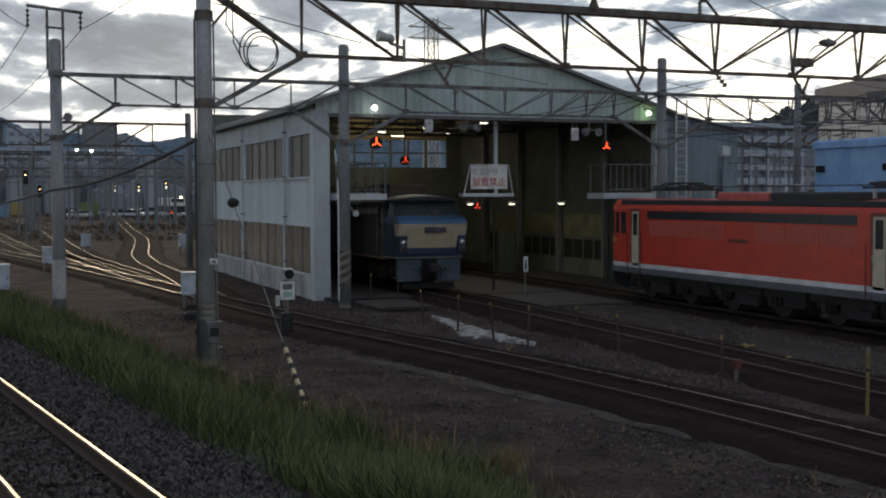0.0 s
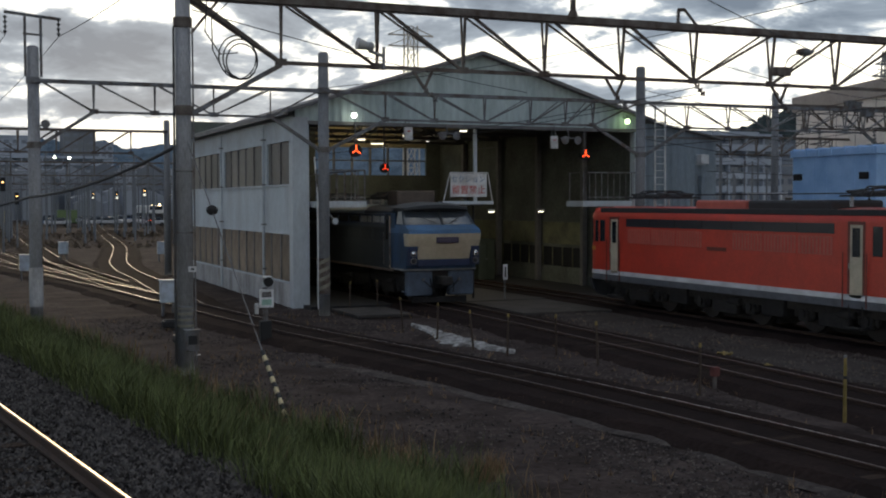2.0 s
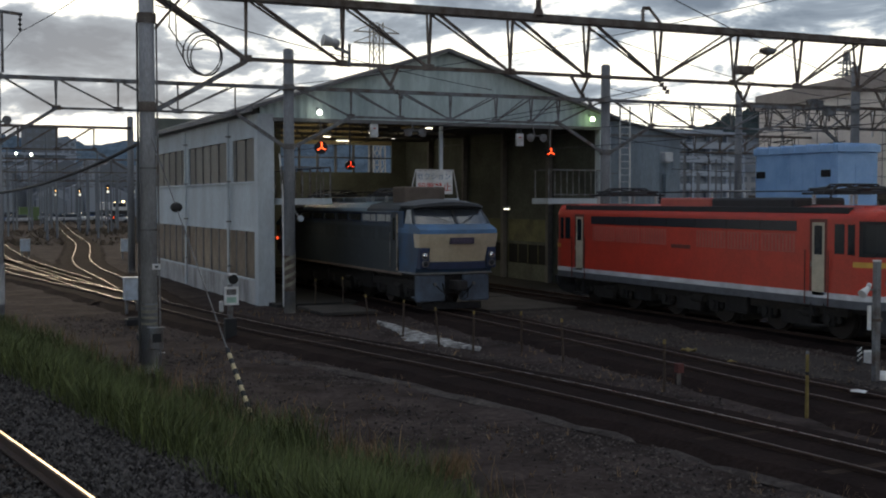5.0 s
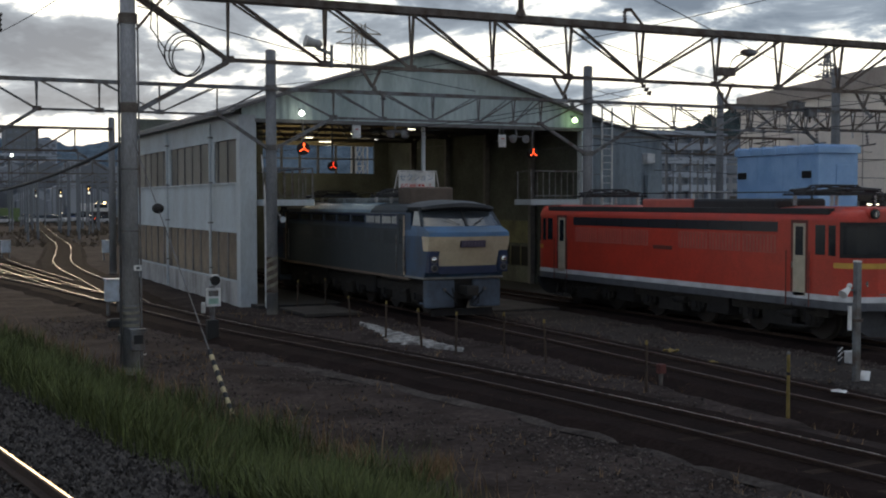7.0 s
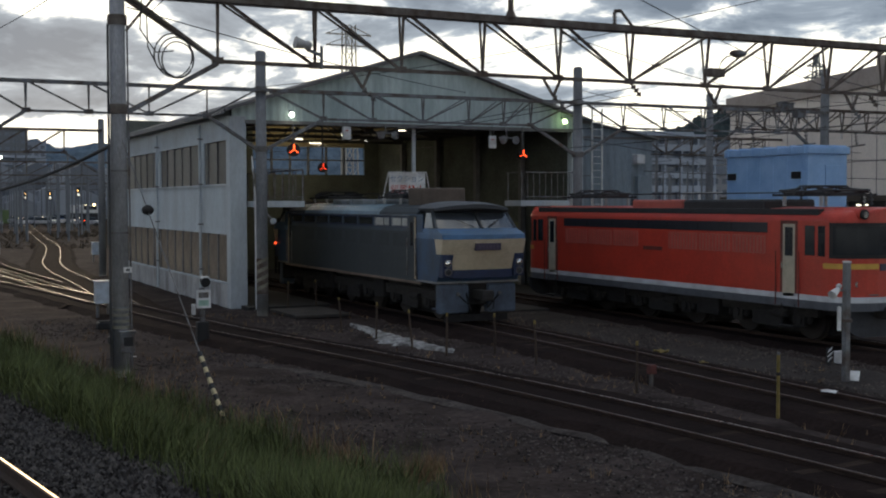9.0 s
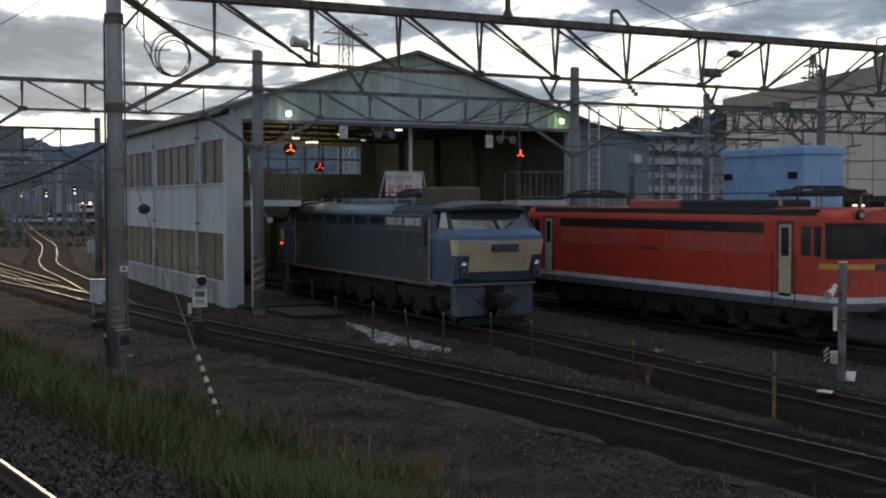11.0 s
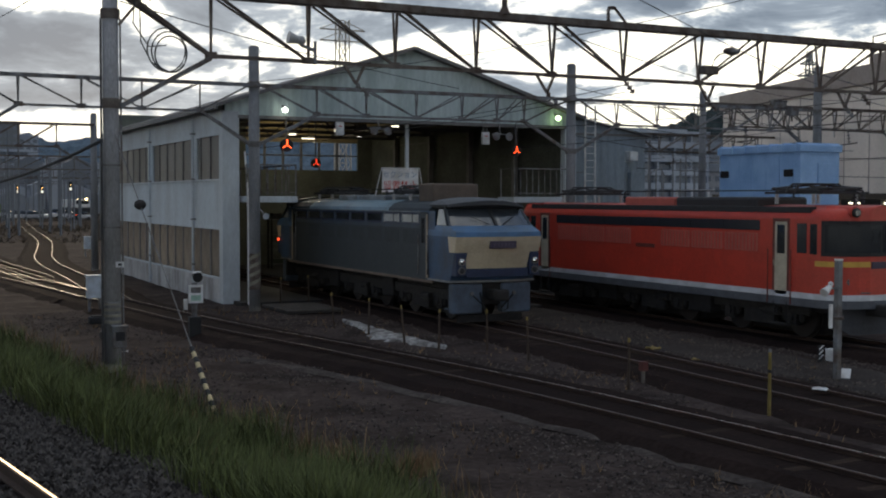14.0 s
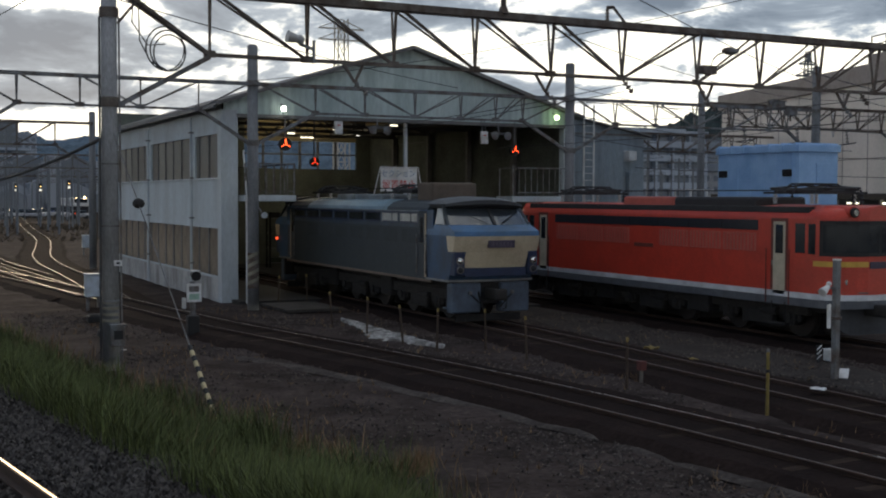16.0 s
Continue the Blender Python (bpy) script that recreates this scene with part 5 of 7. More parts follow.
def wires():
    """Contact, messenger and feeder wires, each with its sag."""
    w = thing("overhead_wires", "thin dark overhead wires strung between the gantries", "cable")
    lines = [
        ((19.1, 27.3, 6.85), (18.0, 60, 6.4), 0.15, 0.009), ((19.1, 27.3, 7.05), (17.4, 42.8, 6.6), 0.15, 0.009),
        ((RED_X, 5, 6.0), (RED_X, 42.6, 5.9), 0.05, 0.009), ((RED_X, 5, 6.9), (RED_X, 42.6, 6.7), 0.35, 0.009),
        ((3.48, 39.6, 9.2), (6.5, 12, 10.6), 0.5, 0.009), ((3.48, 39.6, 9.2), (1.0, 90, 9.4), 0.6, 0.010), ((1.88, 39.6, 9.2), (-1.0, 90, 9.4), 0.6, 0.010), ((1.88, 39.6, 9.2), (-2.0, 18, 9.6), 0.5, 0.009),
        ((5.3, 27.2, 8.3), (40, 60, 9.6), 0.6, 0.011), ((15.1, 27.0, 9.9), (40, 33, 12.2), 0.4, 0.009),
        ((12.3, 39.8, 7.9), (22, 24, 9.4), 0.3, 0.009), ((14, 22, 9.0), (44, 41, 8.2), 0.4, 0.010), ((16, 26, 8.2), (46, 46, 9.0), 0.5, 0.010),
        ((25.3, 39.8, 8.3), (60, 58, 8.5), 0.5, 0.012), ((25.3, 39.8, 7.2), (60, 55, 7.0), 0.5, 0.012), ((28, 30, 8.2), (66, 52, 10), 0.5, 0.012), ((25.3, 39.8, 6.4), (60, 60, 6.2), 0.4, 0.012),
        ((26.0, 39.8, 7.7), (70, 48, 9.5), 0.5, 0.012), ((30, 41.5, 5.9), (70, 46, 6.6), 0.3, 0.012), ((30, 42, 5.2), (70, 47, 5.4), 0.3, 0.012), ((30, 37, 6.9), (66, 40, 8.0), 0.4, 0.011), ((38.1, 39.8, 7.0), (70, 44, 7.6), 0.3, 0.012),
    ]
    for a, b, drop, r in lines:
        bm = bm_new()
        run(bm, sag(a, b, drop, 18), r * 1.3, 5)
        part("wire", bm, M_WIRE, w)
    thick = thing("sagging_feeder_cable", "thick black feeder cable sagging across the yard", "cable")
    bm = bm_new()
    run(bm, sag((0.6, 62.0, 3.35), (2.55, 39.55, 4.1), 0.06, 12) + sag((2.55, 39.55, 4.1), (4.95, 27.45, 5.2), 0.22, 16)[1:], 0.042, 8)
    part("cable", bm, M_WIRE, thick)
    # stay of the near pole: insulator ball, wire, striped guard
    s = thing("pole_stay", "stay wire with a striped yellow and black guard", "stay wire")
    a, b = Vector((5.15, 27.2, 5.35)), Vector((5.47, 19.77, 0.0))
    d = (b - a).normalized()
    k = a.lerp(b, 0.30)
    bm = bm_new()
    tube(bm, a, b, 0.012, seg=6)
    part("wire", bm, M_STEEL, s)
    bm = bm_new()
    ball(bm, k, 0.13, 1, 1, 0.85)
    part("egg_insulator", bm, M_DARKGREY, s, "", True)
    g0, g1, n = a.lerp(b, 0.785), b, 14
    for i in range(n):
        ptube("guard_band", s, M_GUARDY if i % 2 else M_BLACK, g0.lerp(g1, i / n), g0.lerp(g1, (i + 1) / n), 0.042, seg=10)


M_GUARDY = mat("guard_yellow", (0.62, 0.50, 0.28), 0.7, vary=0.25)
wires()


# ---- locomotives ----
def thing_part(name, parent):
    o = new(name)
    o.empty_display_size = 0.2
    o.parent = parent
    return o


def bogie(parent, yc, wheelbase=2.6):
    b = thing_part("bogie", parent)
    for dy in (-wheelbase / 2, wheelbase / 2):
        y = yc + dy
        for sx in (-1, 1):
            bm = bm_new()
            x = sx * 0.533
            tube(bm, (x - 0.03, y, 0.56), (x + sx * 0.11, y, 0.56), 0.56, 0.54, 24)
            tube(bm, (x - sx * 0.07, y, 0.56), (x - sx * 0.03, y, 0.56), 0.59, seg=24)
            tube(bm, (x + sx * 0.11, y, 0.56), (x + sx * 0.14, y, 0.56), 0.2, seg=14)
            part("wheel", bm, M_WHEEL, b)
            bm = bm_new()
            bx(bm, sx * 0.95 - 0.12, sx * 0.95 + 0.12, y - 0.2, y + 0.2, 0.36, 0.82, 0.04)
            tube(bm, (sx * 1.07, y, 0.58), (sx * 1.13, y, 0.58), 0.13, seg=12)
            part("axlebox", bm, M_BOGIE, b)
            for k in (-0.34, 0.34):
                bm = bm_new()
                for i in range(5):
                    tube(bm, (sx * 0.98, y + k, 0.50 + i * 0.07), (sx * 0.98, y + k, 0.54 + i * 0.07), 0.09, seg=10)
                tube(bm, (sx * 0.98, y + k, 0.46), (sx * 0.98, y + k, 0.9), 0.05, seg=8)
                part("spring", bm, M_BOGIE, b)
    bm = bm_new()
    bx(bm, -0.44, 0.44, yc - wheelbase / 2 - 0.6, yc + wheelbase / 2 + 0.6, 0.1, 0.9, 0.08)
    part("motor_casing", bm, M_DARKGREY, b)
    for sx in (-1, 1):
        bm = bm_new()
        bx(bm, sx * 0.98 - 0.08, sx * 0.98 + 0.08, yc - wheelbase / 2 - 0.7, yc + wheelbase / 2 + 0.7, 0.66, 0.98, 0.03)
        bx(bm, sx * 0.98 - 0.09, sx * 0.98 + 0.09, yc - 0.62, yc + 0.62, 0.30, 0.7, 0.03)
        part("side_frame", bm, M_BOGIE, b)
        bm = bm_new()
        tube(bm, (sx * 1.12, yc - 0.9, 0.7), (sx * 1.12, yc - 0.35, 0.7), 0.11, seg=12)
        tube(bm, (sx * 1.12, yc - 0.35, 0.7), (sx * 1.12, yc - 0.1, 0.7), 0.04, seg=8)
        part("brake_cylinder", bm, M_BOGIE, b)
    return b


def loft(levels, cols):
    """A skin through rows of points; every row has the same count."""
    bm = bm_new()
    rows = [[bm.verts.new(p) for p in r] for r in levels]
    for a, b in zip(rows, rows[1:]):
        for i in range(len(a) - 1):
            bm.faces.new((a[i], a[i + 1], b[i + 1], b[i]))
    return bm


def nose_row(z, yc, half, bow, n=12, tuck=0.0):
    """One level of a bowed cab front: yc at the middle, swept back by bow at the corners, wrapped by tuck."""
    out = []
    for i in range(n + 1):
        u = -1 + 2 * i / n
        out.append((half * u, yc + bow * abs(u) ** 1.8 + (tuck if abs(u) > 0.99 else 0), z))
    return out


def skin_shell(profile, y0, y1, steps=1):
    """A closed body: a profile of (x, z) swept from y0 to y1."""
    bm = bm_new()
    rows = [[bm.verts.new((x, y0 + (y1 - y0) * k / steps, z)) for x, z in profile] for k in range(steps + 1)]
    n = len(profile)
    for a, b in zip(rows, rows[1:]):
        for i in range(n):
            bm.faces.new((a[i], a[(i + 1) % n], b[(i + 1) % n], b[i]))
    bm.faces.new(rows[0]), bm.faces.new(list(reversed(rows[-1])))
    return bm


def pantograph(parent, yc, z, up=0.0):
    p = thing_part("pantograph", parent)
    for x in (-0.75, 0.75):
        for dy in (-0.7, 0.7):
            bm = bm_new()
            insulator(bm, (x, yc + dy, z - 0.12), (x, yc + dy, z + 0.16), 4, 0.07)
            part("insulator", bm, M_INSUL, p)
    bm = bm_new()
    for x in (-0.8, 0.8):
        bar(bm, (x, yc - 1.1, z + 0.18), (x, yc + 1.1, z + 0.18), 0.06)
    for dy in (-1.0, 1.0, 0):
        bar(bm, (-0.8, yc + dy, z + 0.18), (0.8, yc + dy, z + 0.18), 0.06)
    part("base_frame", bm, M_NAVYROOF, p)
    h = z + 0.30
    rods = [((-0.62, yc + d, h), (0.62, yc + d, h), 0.028) for d in (-1.05, 1.05)]
    for x in (-0.62, 0.62):
        for d in (-1, 1):
            # lower arm, its tie rod, folded upper arm and main spring
            rods += [((x, yc - d * 0.75, z + 0.22), (x * 0.9, yc + d * 1.05, h), 0.04), ((x * 0.7, yc - d * 0.75, z + 0.2), (x * 0.55, yc + d * 1.0, h - 0.03), 0.022),
                     ((x * 0.9, yc + d * 1.05, h), (x * 0.55, yc - d * 0.15, h + 0.10), 0.028), ((x * 0.35, yc + d * 0.1, z + 0.24), (x * 0.35, yc + d * 0.72, z + 0.24), 0.045)]
    for d in (-0.75, 0.75):
        rods.append(((-0.72, yc + d, z + 0.22), (0.72, yc + d, z + 0.22), 0.04))
    for a, b, r in rods:
        ptube("arm", p, M_NAVYROOF, a, b, r, seg=6)
    for dy in (-0.17, 0.17):
        bm = bm_new()
        pts = [(-0.92, yc + dy, h - 0.12), (-0.84, yc + dy, h + 0.02), (-0.66, yc + dy, h + 0.12), (0.66, yc + dy, h + 0.12), (0.84, yc + dy, h + 0.02), (0.92, yc + dy, h - 0.12)]
        run(bm, pts, 0.028)
        part("contact_strip", bm, M_NAVYROOF, p)
    return p


def cab_end(loco, L, rear):
    """One end of the blue locomotive: bowed nose, windscreen, visor, lamps, skirt and coupler."""
    F = (lambda y: L - y) if rear else (lambda y: y)
    W = 1.43

    def wrap(z, yc, half, bow, back, arch=0.0):
        r = [(-half, back, z)] + nose_row(z, yc, half, bow, 14) + [(half, back, z)]
        return [(x, F(y), zz - arch * (x / half) ** 2) for x, y, zz in r]

    def band(name, lv, m, label="", parent=loco):
        return part(name, loft([wrap(*l) for l in lv], 0), m, parent, label)

    def box(name, m, x0, x1, y0, y1, z0, z1, bev=0.0, label="", parent=loco):
        return pbox(name, parent, m, x0, x1, min(F(y0), F(y1)), max(F(y0), F(y1)), z0, z1, bev, label)

    def rod(name, m, p, q, w, h=None, label="", parent=loco):
        return pbar(name, parent, m, (p[0], F(p[1]), p[2]), (q[0], F(q[1]), q[2]), w, h, label)

    def pipe(name, m, p, q, r0, r1=None, seg=12, label="", parent=loco):
        return ptube(name, parent, m, (p[0], F(p[1]), p[2]), (q[0], F(q[1]), q[2]), r0, r1, seg, label)

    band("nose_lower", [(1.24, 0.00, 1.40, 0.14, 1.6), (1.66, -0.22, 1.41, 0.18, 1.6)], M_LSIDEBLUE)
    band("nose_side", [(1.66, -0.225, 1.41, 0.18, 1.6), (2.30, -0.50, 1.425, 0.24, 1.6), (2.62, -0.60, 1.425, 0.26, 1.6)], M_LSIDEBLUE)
    band("nose_cream_panel", [(1.66, -0.24, 1.05, 0.10, -0.10), (2.02, -0.40, 1.05, 0.12, -0.26), (2.14, -0.45, 1.05, 0.12, -0.32)], M_LCREAM, "soiled cream lower nose panel")
    band("nose_cream_band", [(2.14, -0.445, 1.425, 0.23, 0.12), (2.38, -0.545, 1.435, 0.25, 0.16), (2.60, -0.615, 1.435, 0.26, 0.20)], M_LCREAM, "soiled cream nose band wrapped round the corners")
    band("nose_brow", [(2.60, -0.61, 1.432, 0.26, 1.6), (2.74, -0.57, 1.43, 0.27, 1.6), (2.92, -0.16, 1.41, 0.34, 1.6)], M_LBLUE, "faded blue brow under the windscreen")
    ws = band("windscreen", [(2.92, -0.15, 1.36, 0.34, 0.5), (3.52, 0.42, 1.24, 0.32, 0.85)], M_SCREEN, "dark divided windscreen")
    band("cab_visor", [(3.47, 0.18, 1.27, 0.36, 1.7, 0.05), (3.54, 0.12, 1.30, 0.36, 1.7, 0.08), (3.66, 0.16, 1.30, 0.38, 1.7, 0.13)], M_NAVYROOF, "black visor over the windscreen")
    band("cab_roof", [(3.665, 0.155, 1.305, 0.38, 1.75, 0.13), (3.70, 0.26, 1.26, 0.40, 1.75, 0.13), (3.75, 0.7, 1.15, 0.4, 1.75, 0.11), (3.77, 1.7, 1.15, 0.0, 1.77, 0.12)], M_LROOFDARK, "dark grey curved cab roof")
    band("visor_soffit", [(3.455, 0.05, 1.29, 0.36, 1.6), (3.40, 0.62, 1.2, 0.3, 1.6)], M_NAVYROOF)
    rod("windscreen_pillar", M_NAVYROOF, (0, -0.17, 2.92), (0, 0.40, 3.52), 0.09, 0.05, parent=ws)
    for sx in (-1, 1):
        rod("wiper", M_BLACK, (sx * 0.25, -0.13, 2.97), (sx * 0.75, 0.12, 3.2), 0.02, parent=ws)
        rod("corner_pillar", M_LSIDE, (sx * 1.38, 0.20, 2.9), (sx * 1.26, 0.76, 3.50), 0.08)
        bm = bm_new()
        vs = [bm.verts.new((x, F(y), z)) for x, y, z in ((sx * 1.40, 0.40, 2.93), (sx * 1.40, 1.05, 2.93), (sx * 1.32, 1.05, 3.40), (sx * 1.29, 0.82, 3.40))]
        bm.faces.new(vs)
        wv = [bm.verts.new((v.co.x * 0.985, v.co.y, v.co.z)) for v in vs]
        bm.faces.new(list(reversed(wv)))
        for i in range(4):
            bm.faces.new((vs[i], vs[(i + 1) % 4], wv[(i + 1) % 4], wv[i]))
        part("quarter_light", bm, M_SKYGLASS, loco, "cab side window with sky brightness painted pale")
        box("cab_wall", M_LSIDEBLUE, sx * 1.40 - 0.025, sx * 1.40 + 0.01, 1.1, 2.7, 2.6, 3.35)
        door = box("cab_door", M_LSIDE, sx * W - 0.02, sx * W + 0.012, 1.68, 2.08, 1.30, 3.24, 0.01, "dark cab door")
        box("door_window", M_GLASS, sx * (W + 0.02) - 0.01, sx * (W + 0.02) + 0.01, 1.76, 2.00, 2.35, 3.12, 0.01, parent=door)
        box("door_pillar", M_TAN, sx * W - 0.02, sx * W + 0.02, 1.58, 1.68, 1.3, 3.24, label="rusty tan door edge", parent=door)
        box("cab_side_window", M_SKYGLASS, sx * (W - 0.02) - 0.012, sx * (W - 0.02) + 0.012, 1.15, 1.52, 2.75, 3.2, 0.01, "cab side window with sky brightness painted pale")
        for y in (1.50, 2.16):
            rod("grab_rail", M_STEEL, (sx * 1.49, y, 1.4), (sx * 1.49, y, 2.6), 0.03)
        hx = sx * 1.235
        hb = box("headlight_box", M_LNAVY, hx - 0.17, hx + 0.165, -0.30, 0.3, 1.44, 2.135, 0.03, "dark headlight housing")
        for z, r, m in ((1.87, 0.10, M_CHROME), (1.61, 0.095, M_NAVYROOF)):
            pipe("lamp_rim", M_STEEL, (hx, -0.345, z), (hx, -0.28, z), r + 0.02, seg=18, parent=hb)
            bm = bm_new()
            ball(bm, (hx, F(-0.335), z), r, 1, 0.35, 1)
            part("lens", bm, m, hb, "", True)
        if rear:
            bm = bm_new()
            ball(bm, (sx * 1.45, F(-0.10), 2.02), 0.06)
            part("tail_lamp", bm, M_TAIL, loco, "glowing red tail lamp", True)
        box("front_skirt", M_LSKIRT, sx * 0.33, sx * 1.33, 0.06, 0.4, 0.30, 1.20, 0.06, "dusty blue front skirt")
        bm = bm_new()
        run(bm, [(sx * 0.42, F(0.1), 0.95), (sx * 0.45, F(-0.1), 0.7), (sx * 0.40, F(-0.15), 0.45), (sx * 0.32, F(-0.1), 0.38)], 0.028)
        part("air_hose", bm, M_BLACK, loco)
        pipe("hose_cock", M_STEEL, (sx * 0.72, 0.0, 0.9), (sx * 0.72, 0.08, 0.9), 0.06)
        rod("skirt_rod", M_DARKGREY, (sx * 0.72, 0.03, 0.88), (sx * 0.25, -0.02, 0.45), 0.03)
        box("step", M_LSKIRT, sx * 1.25 - 0.12, sx * 1.25 + 0.12, 0.3, 0.55, 0.42, 0.47)
    box("stripe_panel", M_LNAVY, -1.04, 1.04, -0.235, -0.02, 1.40, 1.64, 0.01, "navy lower stripe")
    pl = box("number_plate", M_PLATE, -0.43, 0.43, -0.62, -0.48, 2.26, 2.48, 0.01, "dull purple number plate")
    bm = bm_new()
    for i in range(6):
        y0, y1 = sorted((F(-0.635), F(-0.62)))
        bx(bm, -0.34 + i * 0.12, -0.27 + i * 0.12, y0, y1, 2.31, 2.43)
    part("plate_bars", bm, M_PLATEBAR, pl)
    band("sill_line", [(1.235, -0.05, 1.435, 0.14, 1.6), (1.30, -0.05, 1.435, 0.14, 1.6)], M_LSILLLINE, "dulled white line along the front sill")
    box("buffer_beam", M_DARKGREY, -1.3, 1.3, 0.18, 0.5, 0.55, 1.22, 0.02)
    c = box("coupler", M_BOGIE, -0.16, 0.16, -0.45, 0.3, 0.72, 1.02, 0.05, "rusty knuckle coupler")
    box("coupler_head", M_BOGIE, -0.22, 0.2, -0.62, -0.38, 0.70, 1.04, 0.06, parent=c)
    bm = bm_new()
    bar(bm, (-1.1, F(0.25), 0.14), (1.1, F(0.25), 0.14), 0.06, 0.22)
    for sx in (-1, 1):
        bar(bm, (sx * 0.75, F(0.3), 0.2), (sx * 0.75, F(0.7), 0.7), 0.08)
    part("rail_guard", bm, M_DARKGREY, loco, "dark rail guard plate")


def blue_locomotive():
    """Origin on the rail, under the middle of the front sill; the body runs back along +y."""
    L, W = 15.8, 1.43
    loco = thing("blue_electric_locomotive", "grimy blue and cream electric locomotive rolling out of the shed", "locomotive")
    prof = [(-W, 1.16), (W, 1.16), (W, 3.30), (W - 0.05, 3.42), (1.20, 3.56), (0.75, 3.66), (0, 3.72), (-0.75, 3.66), (-1.20, 3.56), (-W + 0.05, 3.42), (-W, 3.30)]
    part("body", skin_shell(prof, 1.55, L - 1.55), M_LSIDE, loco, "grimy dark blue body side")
    for sx in (-1, 1):
        # strip whose colour carries the sky reflection along the shoulder
        bm = loft([[(sx * (W + 0.004), y, 3.32), (sx * (W - 0.045), y, 3.43), (sx * 1.205, y, 3.57), (sx * 0.77, y, 3.67)] for y in (4.6, L - 3.6)], 0)
        part("roof_shoulder", bm, M_LROOFBLUE, loco, "roof shoulder with sky reflection painted in blue")
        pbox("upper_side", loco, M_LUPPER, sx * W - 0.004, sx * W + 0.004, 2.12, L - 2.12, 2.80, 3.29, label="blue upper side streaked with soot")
        # the first two windows have the sky's brightness painted in
        for k in range(8):
            y0 = 2.24 + k * 1.46
            pale = k < 2
            w = pbox("engine_room_window", loco, M_SKYGLASS if pale else M_GLASS, sx * W - 0.01, sx * W + 0.012, y0, y0 + 1.22, 2.95, 3.25, 0.04, "side window with sky brightness painted pale" if pale else "dark side window")
            pbox("window_frame", w, M_LNAVY, sx * W - 0.006, sx * W + 0.008, y0 - 0.05, y0 + 1.27, 2.91, 3.285, 0.004)
            if pale:
                pbox("window_bar", w, M_LSIDE, sx * (W + 0.01) - 0.008, sx * (W + 0.01) + 0.008, y0 + 0.42, y0 + 0.47, 2.95, 3.25)
            if k < 7:
                pbox("filter_panel", loco, M_LPANEL, sx * W - 0.005, sx * W + 0.010, y0 + 0.05, y0 + 1.17, 2.30, 2.74, 0.004, "dull filter panel")
        pbar("rain_strip", loco, M_LROOF, (sx * (W + 0.01), 2.1, 3.31), (sx * (W + 0.01), L - 2.1, 3.31), 0.03)
        pbox("sill", loco, M_TANSILL, sx * (W + 0.005) - 0.03, sx * (W + 0.005) + 0.02, 1.2, L - 1.2, 1.16, 1.24, 0.005, "dusty tan sill strip")
    cab_end(loco, L, False)
    cab_end(loco, L, True)
    for yc in (2.9, 7.9, 12.9):
        bogie(loco, yc)
    pbox("underframe_tank", loco, M_DARKGREY, -1.1, 1.1, 5.0, 5.9, 0.45, 1.16, 0.05)
    pbox("underframe_tank", loco, M_DARKGREY, -1.1, 1.1, 10.0, 10.9, 0.45, 1.16, 0.05)
    pbox("centre_beam", loco, M_DARKGREY, -0.9, 0.9, 0.4, L - 0.4, 0.95, 1.165)
    pbox("roof_hatch", loco, M_LROOF, -0.85, 0.85, 6.2, 8.6, 3.5, 3.84, 0.06, "grey roof hatch")
    pbox("roof_hatch", loco, M_LROOF, -0.85, 0.85, 8.8, 10.6, 3.5, 3.84, 0.06, "grey roof hatch")
    pbox("cab_roof_unit", loco, M_LROOFBROWN, -0.85, 0.75, 2.4, 3.5, 3.6, 4.2, 0.06, "brown cab roof cooler")
    pantograph(loco, 5.0, 3.72)
    pantograph(loco, 12.2, 3.72)
    bm = bm_new()
    run(bm, [(0.35, 3.6, 3.95), (0.35, 6, 4.05), (0.35, 12, 4.05)], 0.02)
    for y in (3.9, 8.8, 11.8):
        insulator(bm, (0.35, y, 3.6), (0.35, y, 4.02), 4, 0.06)
    part("roof_busbar", bm, M_NAVYROOF, loco)
    loco.location = (LOCO_X, 30.95, 0.16)
    return loco


M_LROOFDARK = mat("sooty_cab_roof", (0.12, 0.125, 0.13), 0.6, vary=0.35, scale=2.0, bump=0.05)
M_TAIL = mat("lit_tail_lamp", (1.0, 0.10, 0.04), 0.4, bump=0.0, glow=1.0, glow_color=(1.0, 0.10, 0.03))
M_PLATEBAR = mat("plate_lettering", (0.095, 0.075, 0.11), 0.5, vary=0.2, bump=0.0)
LOCO_X = 16.95
M_LPANEL = mat("dull_filter_panel", (0.052, 0.060, 0.066), 0.75, vary=0.3, scale=3.0, fine=30.0, bump=0.1)
M_LSILLLINE = mat("dulled_white_sill_line", (0.26, 0.26, 0.255), 0.7, vary=0.3, bump=0.03)
# sky reflection on the curved shoulder is put into this blue
M_LROOFBLUE = mat("sky_reflection_roof_edge", (0.20, 0.30, 0.37), 0.4, vary=0.25, scale=1.2, fine=20.0, bump=0.02, dirt=(0.12, 0.17, 0.20))
M_TANSILL = mat("rusty_tan_sill", (0.20, 0.15, 0.115), 0.75, vary=0.35, scale=3.0, bump=0.05)
M_LROOFBROWN = mat("brown_roof_unit", (0.12, 0.09, 0.07), 0.7, vary=0.3, bump=0.1)
BLUE = blue_locomotive()


